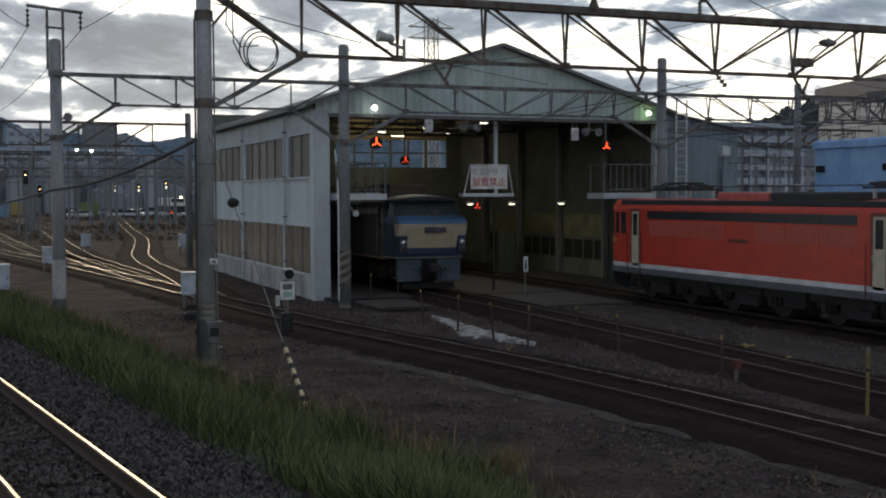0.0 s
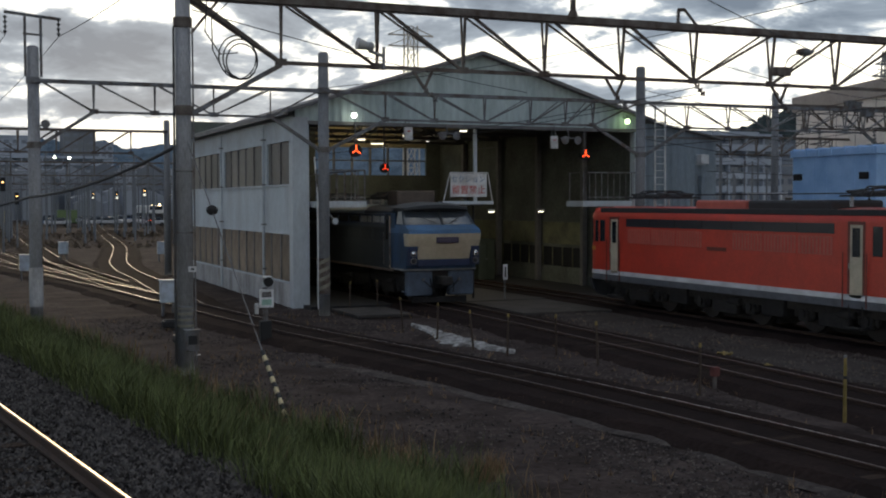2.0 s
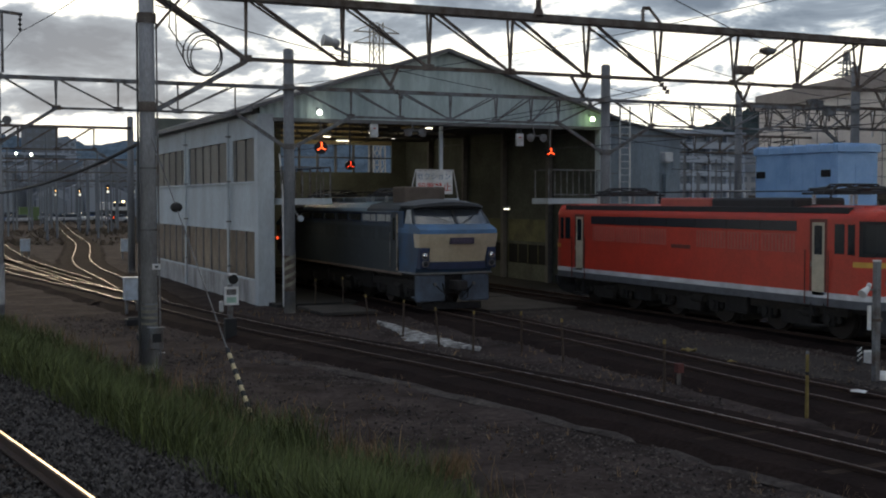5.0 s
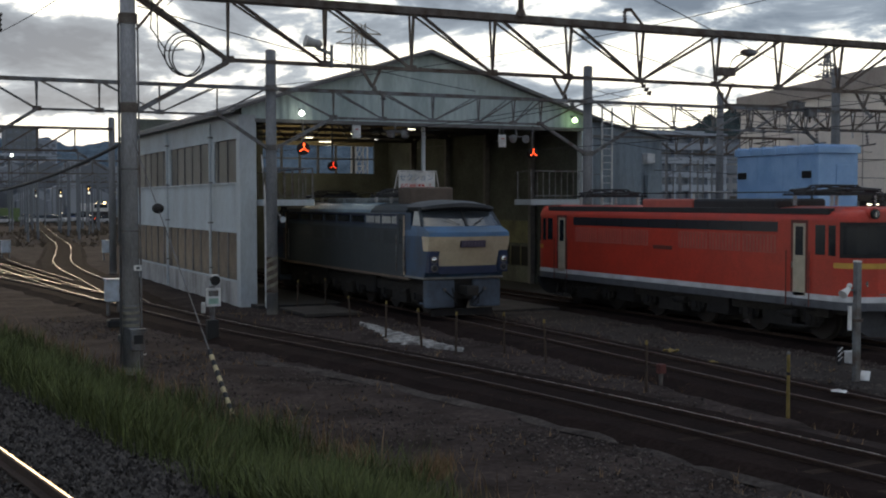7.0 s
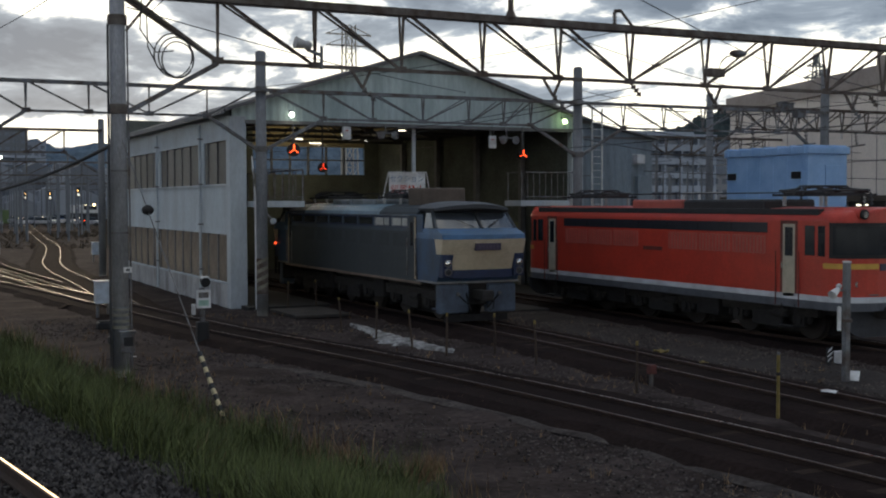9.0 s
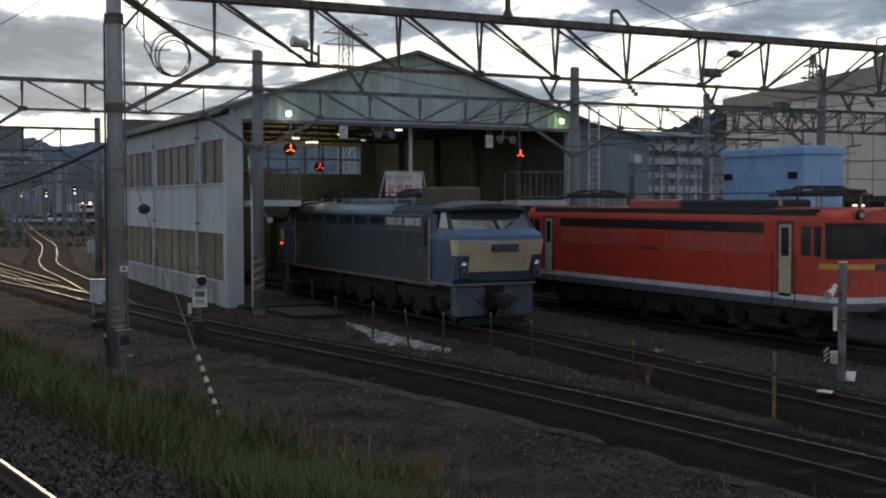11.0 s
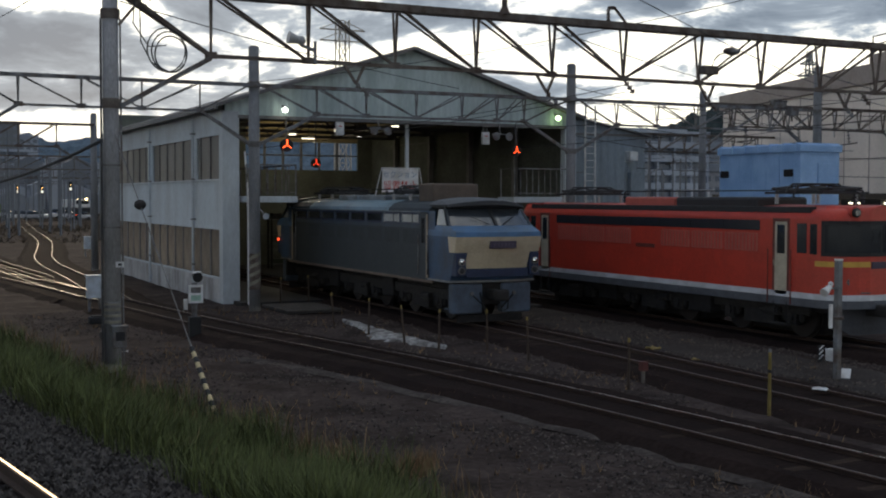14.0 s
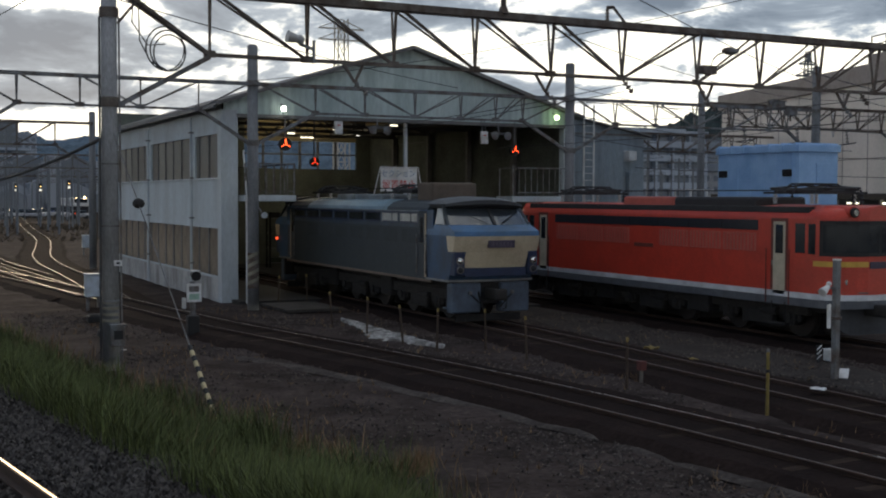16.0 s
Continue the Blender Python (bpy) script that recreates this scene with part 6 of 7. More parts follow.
def red_locomotive():
    L = 15.6
    W = 1.38
    loco = thing("red_electric_locomotive", "vermilion electric locomotive with a white waist band, parked beside the shed", "locomotive")
    prof = [(-W, 1.20), (W, 1.20), (W, 3.20), (W - 0.012, 3.26), (W - 0.045, 3.33), (W - 0.10, 3.40), (W - 0.18, 3.455), (W - 0.4, 3.51), (0, 3.58), (-W + 0.4, 3.51), (-W + 0.18, 3.455), (-W + 0.10, 3.40), (-W + 0.045, 3.33), (-W + 0.012, 3.26), (-W, 3.20)]
    # body with rounded ends: rows of the profile narrowing at both ends
    bm = bm_new()
    half_end = ((-0.45, 0.28), (-0.38, 0.50), (-0.26, 0.70), (-0.10, 0.85), (0.10, 0.945), (0.28, 0.985), (0.50, 1.0))
    ends = half_end + tuple((L - y, k) for y, k in reversed(half_end))
    rows = []
    for y, k in ends:
        rows.append([bm.verts.new((x * k, y, z)) for x, z in prof])
    n = len(prof)
    for a, b in zip(rows, rows[1:]):
        for i in range(n):
            bm.faces.new((a[i], a[(i + 1) % n], b[(i + 1) % n], b[i]))
    bm.faces.new(rows[0]), bm.faces.new(list(reversed(rows[-1])))
    part("body", bm, M_RED, loco, "vermilion body", False)

    def belt(name, z0, z1, out, m, label=""):
        bm = bm_new()
        r0, r1 = [], []
        for y, k in ends:
            r0.append((-W * k - out, y - (out if y < 0 else 0), 0)), r1.append((W * k + out, y - (out if y < 0 else 0), 0))
        ring = r0 + list(reversed(r1))
        lo = [bm.verts.new((x, y, z0)) for x, y, _ in ring]
        hi = [bm.verts.new((x, y, z1)) for x, y, _ in ring]
        for i in range(len(ring)):
            j = (i + 1) % len(ring)
            bm.faces.new((lo[i], lo[j], hi[j], hi[i]))
        bm.faces.new(lo), bm.faces.new(hi)
        return part(name, bm, m, loco, label)

    belt("waist_band", 1.14, 1.29, 0.012, M_BAND, "white waist band")
    belt("sill", 0.93, 1.14, 0.006, M_GREYSILL, "grey sill")
    for sx in (-1, 1):
        x = sx * W
        # clerestory of dark ventilators and the filter panels under it
        vent = pbox("ventilator_band", loco, M_NAVYGLASS, x - 0.012, x + 0.012, 2.55, 13.05, 2.88, 3.16, 0.006, "dark continuous ventilator band")
        for i in range(1, 7):
            y = 2.55 + i * 1.5
            pbox("divider", vent, M_BLACK, x - 0.016, x + 0.016, y - 0.02, y + 0.02, 2.89, 3.15)
        for i in range(7):
            y = 2.62 + i * 1.49
            if i == 3:
                continue
            pan = pbox("filter_panel", loco, M_REDPANEL, x - 0.012, x + 0.016, y, y + 1.38, 2.30, 2.80, 0.004, "ribbed red filter panel")
            for j in range(9):
                pbox("rib", pan, M_RED, x + sx * 0.012 - 0.008, x + sx * 0.012 + 0.012, y + 0.08 + j * 0.145, y + 0.12 + j * 0.145, 2.33, 2.77)
        pbox("maker_plate", loco, M_DOORFRAME, x - 0.012, x + 0.016, 7.3, 8.3, 2.22, 2.34, 0.004, "small dark plate")
        for y0 in (1.42, 13.55):
            d = pbox("cab_door", loco, M_CREAMDOOR, x - 0.012, x + 0.012, y0 + 0.06, y0 + 0.52, 1.20, 3.13, 0.004, "cream cab door set in a dark frame")
            pbox("door_frame", d, M_DOORFRAME, x - 0.006, x + 0.006, y0 - 0.03, y0 + 0.62, 1.16, 3.22, 0.002)
            pbox("door_window", d, M_GLASS, x + sx * 0.008 - 0.01, x + sx * 0.008 + 0.01, y0 + 0.14, y0 + 0.44, 2.28, 3.05, 0.01)
            pbar("door_handle", d, M_CHROME, (x + sx * 0.03, y0 + 0.53, 1.95), (x + sx * 0.03, y0 + 0.53, 2.1), 0.025)
            for dy in (-0.13, 0.75):
                pbar("grab_rail", loco, M_DOORFRAME, (x + sx * 0.05, y0 + dy, 0.95), (x + sx * 0.05, y0 + dy, 2.4), 0.022)
            pbox("door_step", loco, M_DARKGREY, x - 0.12, x + 0.12, y0, y0 + 0.6, 0.38, 0.43)
            pbar("step_hanger", loco, M_DARKGREY, (x, y0 + 0.05, 0.4), (x, y0 + 0.05, 1.0), 0.03)
            pbar("step_hanger", loco, M_DARKGREY, (x, y0 + 0.55, 0.4), (x, y0 + 0.55, 1.0), 0.03)
        for y0, y1 in ((0.76, 1.12), (L - 1.12, L - 0.76)):
            pbox("cab_side_window", loco, M_GLASS, x - 0.01, x + 0.01, y0, y1, 2.32, 3.10, 0.01)
        for y0, y1 in ((0.40, 0.66), (L - 0.66, L - 0.40)):
            pbox("corner_window", loco, M_GLASS, x * 0.992 - 0.012, x * 0.992 + 0.012, y0, y1, 2.30, 3.10, 0.01)
    # both ends: windscreens, stripe, lamps, all following the bowed front
    def bowed(name, u0, u1, z0, z1, out, m, F, label="", parent=loco):
        ks = [k for _, k in half_end]
        yy = [y for y, _ in half_end]
        r0, r1 = [], []
        lo, hi = min(u0, u1), max(u0, u1)
        for u in sorted({lo, hi} | {q for k in ks for q in (k, -k) if lo < q < hi}):
            y = float(np.interp(abs(u), [0] + ks, [yy[0]] + yy)) - out
            r0.append((W * u * 1.005, F(y), z0)), r1.append((W * u * 1.005, F(y), z1))
        return part(name, loft([r0, r1], 0), m, parent, label)

    for F, d in ((lambda y: y, -1), (lambda y: L - y, 1)):
        for sx in (-1, 1):
            bowed("windscreen", sx * 0.03, sx * 0.965, 2.36, 3.08, 0.020, M_GLASS, F, "dark windscreen")
            bowed("windscreen_frame", sx * 0.0, sx * 0.984, 2.27, 3.18, 0.010, M_BLACK, F, "black windscreen surround")
            bowed("gold_stripe", sx * 0.28, sx * 0.998, 2.00, 2.14, 0.012, M_GOLD, F, "gold front stripe")
            ptube("marker_lamp", loco, M_CHROME, (sx * 0.90, F(0.1), 1.62), (sx * 0.90, F(-0.28), 1.62), 0.09, seg=14)
            pbar("front_handrail", loco, M_STEEL, (sx * 0.4, F(-0.48), 1.35), (sx * 1.0, F(-0.22), 1.35), 0.03)
            h = ptube("headlight", loco, M_RED, (sx * 0.80, F(0.6), 3.40), (sx * 0.80, F(-0.32), 3.39), 0.155, seg=18, label="round headlight in the roof edge")
            ptube("lens", h, M_CHROME, (sx * 0.80, F(-0.38), 3.39), (sx * 0.80, F(-0.42), 3.389), 0.085, seg=18)
            ptube("lamp_rim", h, M_DARKGREY, (sx * 0.80, F(-0.28), 3.39), (sx * 0.80, F(-0.40), 3.39), 0.125, seg=18)
        pbox("number_plate", loco, M_PLATE, -0.35, 0.35, min(F(-0.48), F(-0.4)), max(F(-0.48), F(-0.4)), 1.96, 2.14, 0.004)
        bm = bm_new()
        # a skirt plate whose lower corners are cut to wide arcs
        edge = [(-1.3, 0.94)] + [(-1.3 + 0.75 * (1 - math.cos(a)), 0.94 - 0.70 * math.sin(a)) for a in [k * math.pi / 12 for k in range(1, 7)]]
        edge += [(-x, z) for x, z in reversed(edge)]
        near_v = [bm.verts.new((x, F(-0.12 - 0.12 * (1 - abs(x) / 1.3)), z)) for x, z in edge]
        far_v = [bm.verts.new((x, F(0.02 - 0.12 * (1 - abs(x) / 1.3)), z)) for x, z in edge]
        bm.faces.new(near_v), bm.faces.new(list(reversed(far_v)))
        for k in range(len(edge)):
            k2 = (k + 1) % len(edge)
            bm.faces.new((near_v[k], near_v[k2], far_v[k2], far_v[k]))
        part("front_skirt", bm, M_SKIRTGREY, loco, "dark grey skirt plate with rounded corners")
        pbox("coupler", loco, M_BOGIE, -0.18, 0.18, min(F(0.2), F(-0.95)), max(F(0.2), F(-0.95)), 0.72, 1.04, 0.06, "knuckle coupler")
    for yc in (2.9, 7.8, 12.7):
        bogie(loco, yc, 2.5)
    for y0 in (4.9, 9.7):
        pbox("equipment_box", loco, M_DARKGREY, -1.15, 1.15, y0, y0 + 1.0, 0.4, 0.95, 0.04)
    pbox("centre_beam", loco, M_DARKGREY, -0.9, 0.9, 0.3, L - 0.3, 0.75, 1.0)
    # roof gear
    pbox("roof_hatch", loco, M_REDPANEL, -0.9, 0.9, 6.95, 9.6, 3.45, 3.79, 0.06, "dusty red roof hatch")
    pbox("roof_hatch", loco, M_NAVYROOF, -0.95, 0.95, 3.2, 6.85, 3.45, 3.79, 0.08, "dark roof cover")
    pbox("roof_walk", loco, M_NAVYROOF, -1.32, -1.12, 0.7, L - 0.7, 3.37, 3.53, 0.01, "dark running board")
    pbox("roof_walk", loco, M_NAVYROOF, 1.12, 1.32, 0.7, L - 0.7, 3.37, 3.53, 0.01)
    pantograph(loco, 1.9, 3.72)
    pantograph(loco, 12.9, 3.70)
    bm = bm_new()
    for y in (0.7, 1.0, 3.3, 11.6):
        insulator(bm, (0.5, y, 3.5), (0.5, y, 3.95), 4, 0.08)
    run(bm, [(0.5, 0.7, 3.96), (0.5, 3.3, 3.98), (0.5, 11.6, 3.98)], 0.02)
    part("roof_busbar", bm, M_NAVYROOF, loco)
    loco.matrix_basis = Matrix.Translation((RED_X, 22.55, 0.16))
    return loco


M_SKIRTGREY = mat("dusty_dark_skirt", (0.055, 0.056, 0.062), 0.8, vary=0.35, scale=2.0, bump=0.05)
M_CREAMDOOR = mat("aged_cream_door", (0.50, 0.44, 0.33), 0.55, vary=0.2, bump=0.03)
M_DOORFRAME = mat("dark_red_door_frame", (0.16, 0.04, 0.03), 0.6, vary=0.25, bump=0.03)
M_NAVYGLASS = mat("dark_ventilator_glass", (0.02, 0.022, 0.03), 0.35, vary=0.3, bump=0.03)
red_locomotive()


# ---- small things on the yard ----
def yard_post_sign(x, y):
    s = thing("marker_post", "white marker plate with a dark lamp on a grey post", "sign")
    ptube("post", s, M_STEEL, (x, y, -0.1), (x, y, 1.5), 0.075)
    pbox("plate", s, M_WHITE, x - 0.2, x + 0.22, y - 0.12, y - 0.09, 0.93, 1.45, 0.01)
    pbox("lettering_bar", s, M_SIGNGREEN, x - 0.13, x + 0.15, y - 0.127, y - 0.12, 1.0, 1.16)
    pbox("lettering_bar", s, M_STEEL, x - 0.13, x + 0.15, y - 0.127, y - 0.12, 1.22, 1.38)
    bm = bm_new()
    tube(bm, (x + 0.05, y - 0.2, 1.66), (x + 0.05, y + 0.12, 1.70), 0.14, 0.09, 14)
    part("lamp", bm, M_BLACK, s, "dark hooded lamp")
    pbox("hood", s, M_WHITE, x - 0.06, x + 0.16, y - 0.2, y + 0.1, 1.77, 1.82, 0.01)
    pbox("side_box", s, M_WHITE, x - 0.30, x - 0.2, y - 0.05, y + 0.05, 0.75, 1.05, 0.01)
    pbox("foot", s, M_BLACK, x - 0.16, x + 0.16, y - 0.14, y + 0.14, -0.05, 0.55, 0.03)


M_SIGNGREEN = mat("faded_green_lettering", (0.35, 0.52, 0.42), 0.6, vary=0.2, bump=0.0)
yard_post_sign(8.39, 32.84)


def right_post(x, y):
    s = thing("signal_post", "grey steel post with a small hooded signal and white boards", "signal")
    pbox("post", s, M_STEEL, x - 0.065, x + 0.065, y - 0.065, y + 0.065, -0.1, 2.58, 0.012)
    pbox("cap", s, M_WHITE, x - 0.07, x + 0.07, y - 0.07, y + 0.07, 2.56, 2.6, 0.01)
    bm = bm_new()
    tube(bm, (x - 0.46, y - 0.05, 1.88), (x - 0.24, y, 2.0), 0.10, 0.05, 14)
    ball(bm, (x - 0.22, y, 2.06), 0.06)
    part("hooded_signal", bm, M_WHITE, s, "pale hooded signal head")
    pbar("arm", s, M_STEEL, (x - 0.25, y, 1.98), (x, y, 1.95), 0.05)
    pbox("side_bar", s, M_WHITE, x - 0.25, x - 0.18, y - 0.04, y + 0.02, 1.1, 1.62, 0.005)
    ptube("clamp", s, M_RUSTSTEEL, (x, y, 1.28), (x, y, 1.34), 0.13)
    b = thing("white_board", "white board leaning at the foot of the post", "board")
    pbar("sheet", b, M_WHITE, (x + 0.14, y - 0.1, 0.0), (x + 0.30, y + 0.02, 0.18), 0.2, 0.02)
    m = thing("striped_marker", "small black and white striped marker board", "sign")
    pbox("board", m, M_BLACK, 20.45, 20.60, 21.2, 21.23, 0.05, 0.40, 0.004)
    for i in range(3):
        pbar("stripe", m, M_WHITE, (20.46, 21.19, 0.08 + i * 0.11), (20.59, 21.19, 0.18 + i * 0.11), 0.04, 0.012)
    pbox("foot", m, M_BLACK, 20.48, 20.56, 21.19, 21.24, -0.05, 0.06)
    w = thing("white_cabinet", "small white lineside box beside the track", "cabinet")
    pbox("body", w, M_WHITE, 20.80, 21.04, 21.1, 21.35, 0.0, 0.27, 0.02)
    pbox("lid", w, M_WHITE, 20.79, 21.05, 21.08, 21.37, 0.27, 0.29, 0.01)


right_post(19.0, 19.14)


def stakes():
    first = thing("boundary_stake", "thin weathered stake between two yard tracks", "stake", "stakes between the tracks")
    bm = bm_new()
    tube(bm, (0, 0, -0.15), (0, 0, 1.0), 0.032, 0.026, 8)
    part("shaft", bm, M_STAKE, first)
    bm = bm_new()
    tube(bm, (0, 0, 0.95), (0, 0, 1.04), 0.034, 0.026, 8)
    part("tip", bm, M_YSTAKE, first, "faded yellow tip")
    spots = [(13.55, 40.79), (14.89, 41.5), (12.91, 33.7), (13.05, 31.3), (13.06, 28.81), (13.41, 27.44), (14.55, 26.9), (14.5, 24.7), (14.2, 20.1)]
    first.matrix_basis = pose(*spots[0], 0, 2, 1, 0)
    for x, y in spots[1:]:
        copy_thing(first, pose(x, y, -0.02, random.uniform(-5, 5), random.uniform(-5, 5), random.uniform(0, 90)))
    y = thing("yellow_marker_stake", "yellow painted marker stake beside the track", "stake")
    bm = bm_new()
    tube(bm, (14.85, 16.61, -0.1), (14.85, 16.61, 1.1), 0.034, 0.03, 10)
    part("shaft", bm, M_YSTAKE, y)
    ptube("collar", y, M_BLACK, (14.85, 16.61, 0.72), (14.85, 16.61, 0.78), 0.038)
    ptube("tip", y, M_STEEL, (14.85, 16.61, 1.1), (14.85, 16.61, 1.15), 0.03)
    r = thing("small_red_marker", "small faded red marker box on a short post", "marker")
    pbox("box", r, M_FADERED, 14.87, 15.03, 20.55, 20.7, 0.22, 0.42, 0.01)
    pbox("post", r, M_RUSTSTEEL, 14.92, 14.98, 20.6, 20.66, -0.05, 0.22)


M_FADERED = mat("faded_red_paint", (0.12, 0.034, 0.028), 0.7, vary=0.3)
stakes()


def lime_patch():
    """White powder spilled along the shed track, with a ragged edge and small heaps."""
    rng = np.random.default_rng(3)
    line = spline([(13.75, 35.4), (13.6, 33.4), (13.35, 31.3), (13.3, 29.9), (13.45, 28.7), (13.7, 27.8)], 0.16)
    v, f = [], []
    n = len(line)
    for i, p in enumerate(line):
        t = i / (n - 1)
        w = (0.07 + 0.85 * t ** 0.9 * (1 - t ** 5)) * (0.75 + 0.6 * noise.noise((p[0] * 2.2, p[1] * 2.2, 0)))
        for k in range(7):
            u = -1 + k / 3
            x = p[0] + 0.12 + u * w + 0.16 * u * u * noise.noise((p[1] * 4.5, k * 0.3, 4))
            v.append((x, p[1] + 0.1 * u, 0.015 + 0.022 * noise.noise((x * 4, p[1] * 4, 2)) - (0.09 if abs(u) > 0.99 else 0)))
    for i in range(n - 1):
        for k in range(6):
            a = i * 7 + k
            f.append((a, a + 1, a + 8, a + 7))
    from_arrays("white_powder_spill", v, f, M_LIME, "stuff", "white powder spilled on the ground beside the shed track", "spill")
    s = thing("concrete_slab", "worn pale concrete slab before the shed door", "slab")
    pbox("slab", s, M_SLAB, 12.9, 14.9, 38.0, 40.9, -0.05, 0.07, 0.02)
    q = thing("concrete_slab", "worn pale concrete slab before the shed door", "slab")
    pbox("slab", q, M_SLAB, 18.5, 22.0, 36.5, 41.6, -0.05, 0.06, 0.02)


lime_patch()


def litter():
    for x, y, z, w, m, name, label in ((18.05, 24.5, 0.1, 0.34, M_YSTAKE, "yellow_rag", "crumpled yellow cloth on the gravel"), (17.75, 22.4, 0.08, 0.2, M_YSTAKE, "yellow_scrap", "small yellow scrap on the gravel"), (16.75, 17.3, 0.2, 0.28, M_WHITE, "white_sheet", "flat white sheet lying across a rail"), (9.0, 37.0, 0.05, 0.2, M_WHITE, "paper_scrap", "small pale scrap of paper on the ground"), (5.9, 30.0, 0.04, 0.14, M_WHITE, "paper_scrap", "small pale scrap of paper on the ground")):
        bm = bm_new()
        bmesh.ops.create_grid(bm, x_segments=5, y_segments=5, size=w / 2)
        for q in bm.verts:
            q.co.z += 0.10 * w * noise.noise((q.co.x * 12 + x, q.co.y * 12, 1.0)) * (3 if "yellow" in name else 1)
        bmesh.ops.solidify(bm, geom=bm.faces[:], thickness=0.008)
        o = part(name, bm, m)
        o.matrix_basis = pose(x, y, z, random.uniform(-4, 4), random.uniform(-4, 4), random.uniform(0, 80))
        tagged(o, label, "litter")
    for x, y in ((6.6, 37.5), (6.2, 33.3)):
        o = thing("points_machine", "low black points machine beside the track", "track equipment", "points machines")
        pbox("case", o, M_BLACK, x - 0.32, x + 0.32, y - 0.2, y + 0.2, -0.02, 0.2, 0.04)
        pbox("lid", o, M_DARKGREY, x - 0.26, x + 0.26, y - 0.16, y + 0.16, 0.2, 0.24, 0.02)


litter()


def lineside_box(x, y, w, h, leg=0.45):
    o = thing("lineside_cabinet", "pale blue-white lineside cabinet on a short stand", "cabinet", "lineside cabinets")
    pbox("body", o, M_PALECAB, x - w / 2, x + w / 2, y - 0.2, y + 0.2, leg, leg + h, 0.02)
    pbox("roof", o, M_PALECAB, x - w / 2 - 0.03, x + w / 2 + 0.03, y - 0.24, y + 0.23, leg + h, leg + h + 0.04, 0.01)
    pbox("leg", o, M_STEEL, x - w / 2 + 0.05, x - w / 2 + 0.12, y - 0.1, y + 0.1, -0.1, leg)
    pbox("leg", o, M_STEEL, x + w / 2 - 0.12, x + w / 2 - 0.05, y - 0.1, y + 0.1, -0.1, leg)
    pbar("handle", o, M_STEEL, (x + w / 2 - 0.08, y - 0.22, leg + h * 0.4), (x + w / 2 - 0.08, y - 0.22, leg + h * 0.55), 0.025)


M_PALECAB = mat("pale_cabinet_paint", (0.52, 0.58, 0.64), 0.5, vary=0.15, bump=0.03, dirt=(0.38, 0.41, 0.44))
for bx_, by_, bw_, bh_ in ((7.15, 41.5, 0.52, 0.75), (3.85, 64.0, 0.62, 0.8), (7.5, 84.2, 0.62, 0.8), (1.05, 46.5, 0.7, 0.9), (13.6, 81.0, 0.6, 0.8)):
    lineside_box(bx_, by_, bw_, bh_)

ms = thing("stop_board", "white vertical stop board on a thin post before the shed", "sign")
ptube("post", ms, M_STEEL, (20.4, 42.0, -0.1), (20.4, 42.0, 1.45), 0.03)
pbox("board", ms, M_WHITE, 20.30, 20.50, 41.93, 41.96, 0.85, 1.45, 0.01)
pbox("lettering_bar", ms, M_BLACK, 20.37, 20.43, 41.92, 41.93, 0.95, 1.35)


# ---- beyond the red locomotive ----
def blue_hut():
    h = thing("relay_hut", "pale blue sheet-metal hut on a raised steel deck", "hut")
    xc, yc = 33.0, 35.35
    x1, y1 = xc + 2.05, yc + 4.85
    zb, zt = 3.2, 5.74
    pbox("body", h, M_SKYBLUE, xc, x1, yc, y1, zb, zt, 0.03)
    roof = pbox("roof", h, M_SKYBLUE, xc - 0.08, x1 + 0.08, yc - 0.08, y1 + 0.08, zt, zt + 0.3, 0.03, "overhanging pale blue roof")
    for i in range(7):
        y = yc + 0.12 + i * 0.76
        pbox("roof_seam", roof, M_SKYBLUE, xc - 0.11, x1 + 0.04, y - 0.04, y + 0.04, zt + 0.02, zt + 0.36)
    for i in range(5):
        pbox("wall_seam", h, M_SKYBLUE, xc - 0.02, xc + 0.01, yc + 0.8 * i + 0.35, yc + 0.8 * i + 0.39, zb, zt)
    for y in (yc + 0.36, y1 - 0.62):
        v = pbox("vent", h, M_DARKGREY, xc - 0.06, xc + 0.02, y, y + 0.52, zb + 1.58, zb + 1.86, 0.03, "dark louvred vent")
        for j in range(3):
            pbox("vent_slat", v, M_BLACK, xc - 0.075, xc - 0.05, y + 0.05, y + 0.47, zb + 1.61 + j * 0.08, zb + 1.65 + j * 0.08)
    pbox("door", h, M_SKYBLUE, xc + 0.9, xc + 1.8, yc - 0.03, yc + 0.01, zb + 0.05, zb + 2.1, 0.01)
    deck = thing("raised_deck", "grey raised steel deck with white railings", "platform")
    pbox("deck", deck, M_STEEL, xc - 0.6, x1 + 0.6, yc - 0.6, y1 + 5.0, zb - 0.2, zb, 0.02)
    for x in (xc, x1):
        for y in (yc, y1):
            pbox("leg", deck, M_STEEL, x - 0.12, x + 0.12, y - 0.12, y + 0.12, -0.1, zb - 0.2)
    for y in (y1 + 0.1, y1 + 1.2, y1 + 2.3):
        pbar("rail_post", deck, M_WHITE, (xc - 0.5, y, zb), (xc - 0.5, y, zb + 1.05), 0.07)
    pbar("rail", deck, M_WHITE, (xc - 0.5, y1 - 0.3, zb + 1.05), (xc - 0.5, y1 + 2.3, zb + 1.05), 0.07)
    pbar("rail", deck, M_WHITE, (xc - 0.5, y1 - 0.3, zb + 0.6), (xc - 0.5, y1 + 2.3, zb + 0.6), 0.05)


blue_hut()


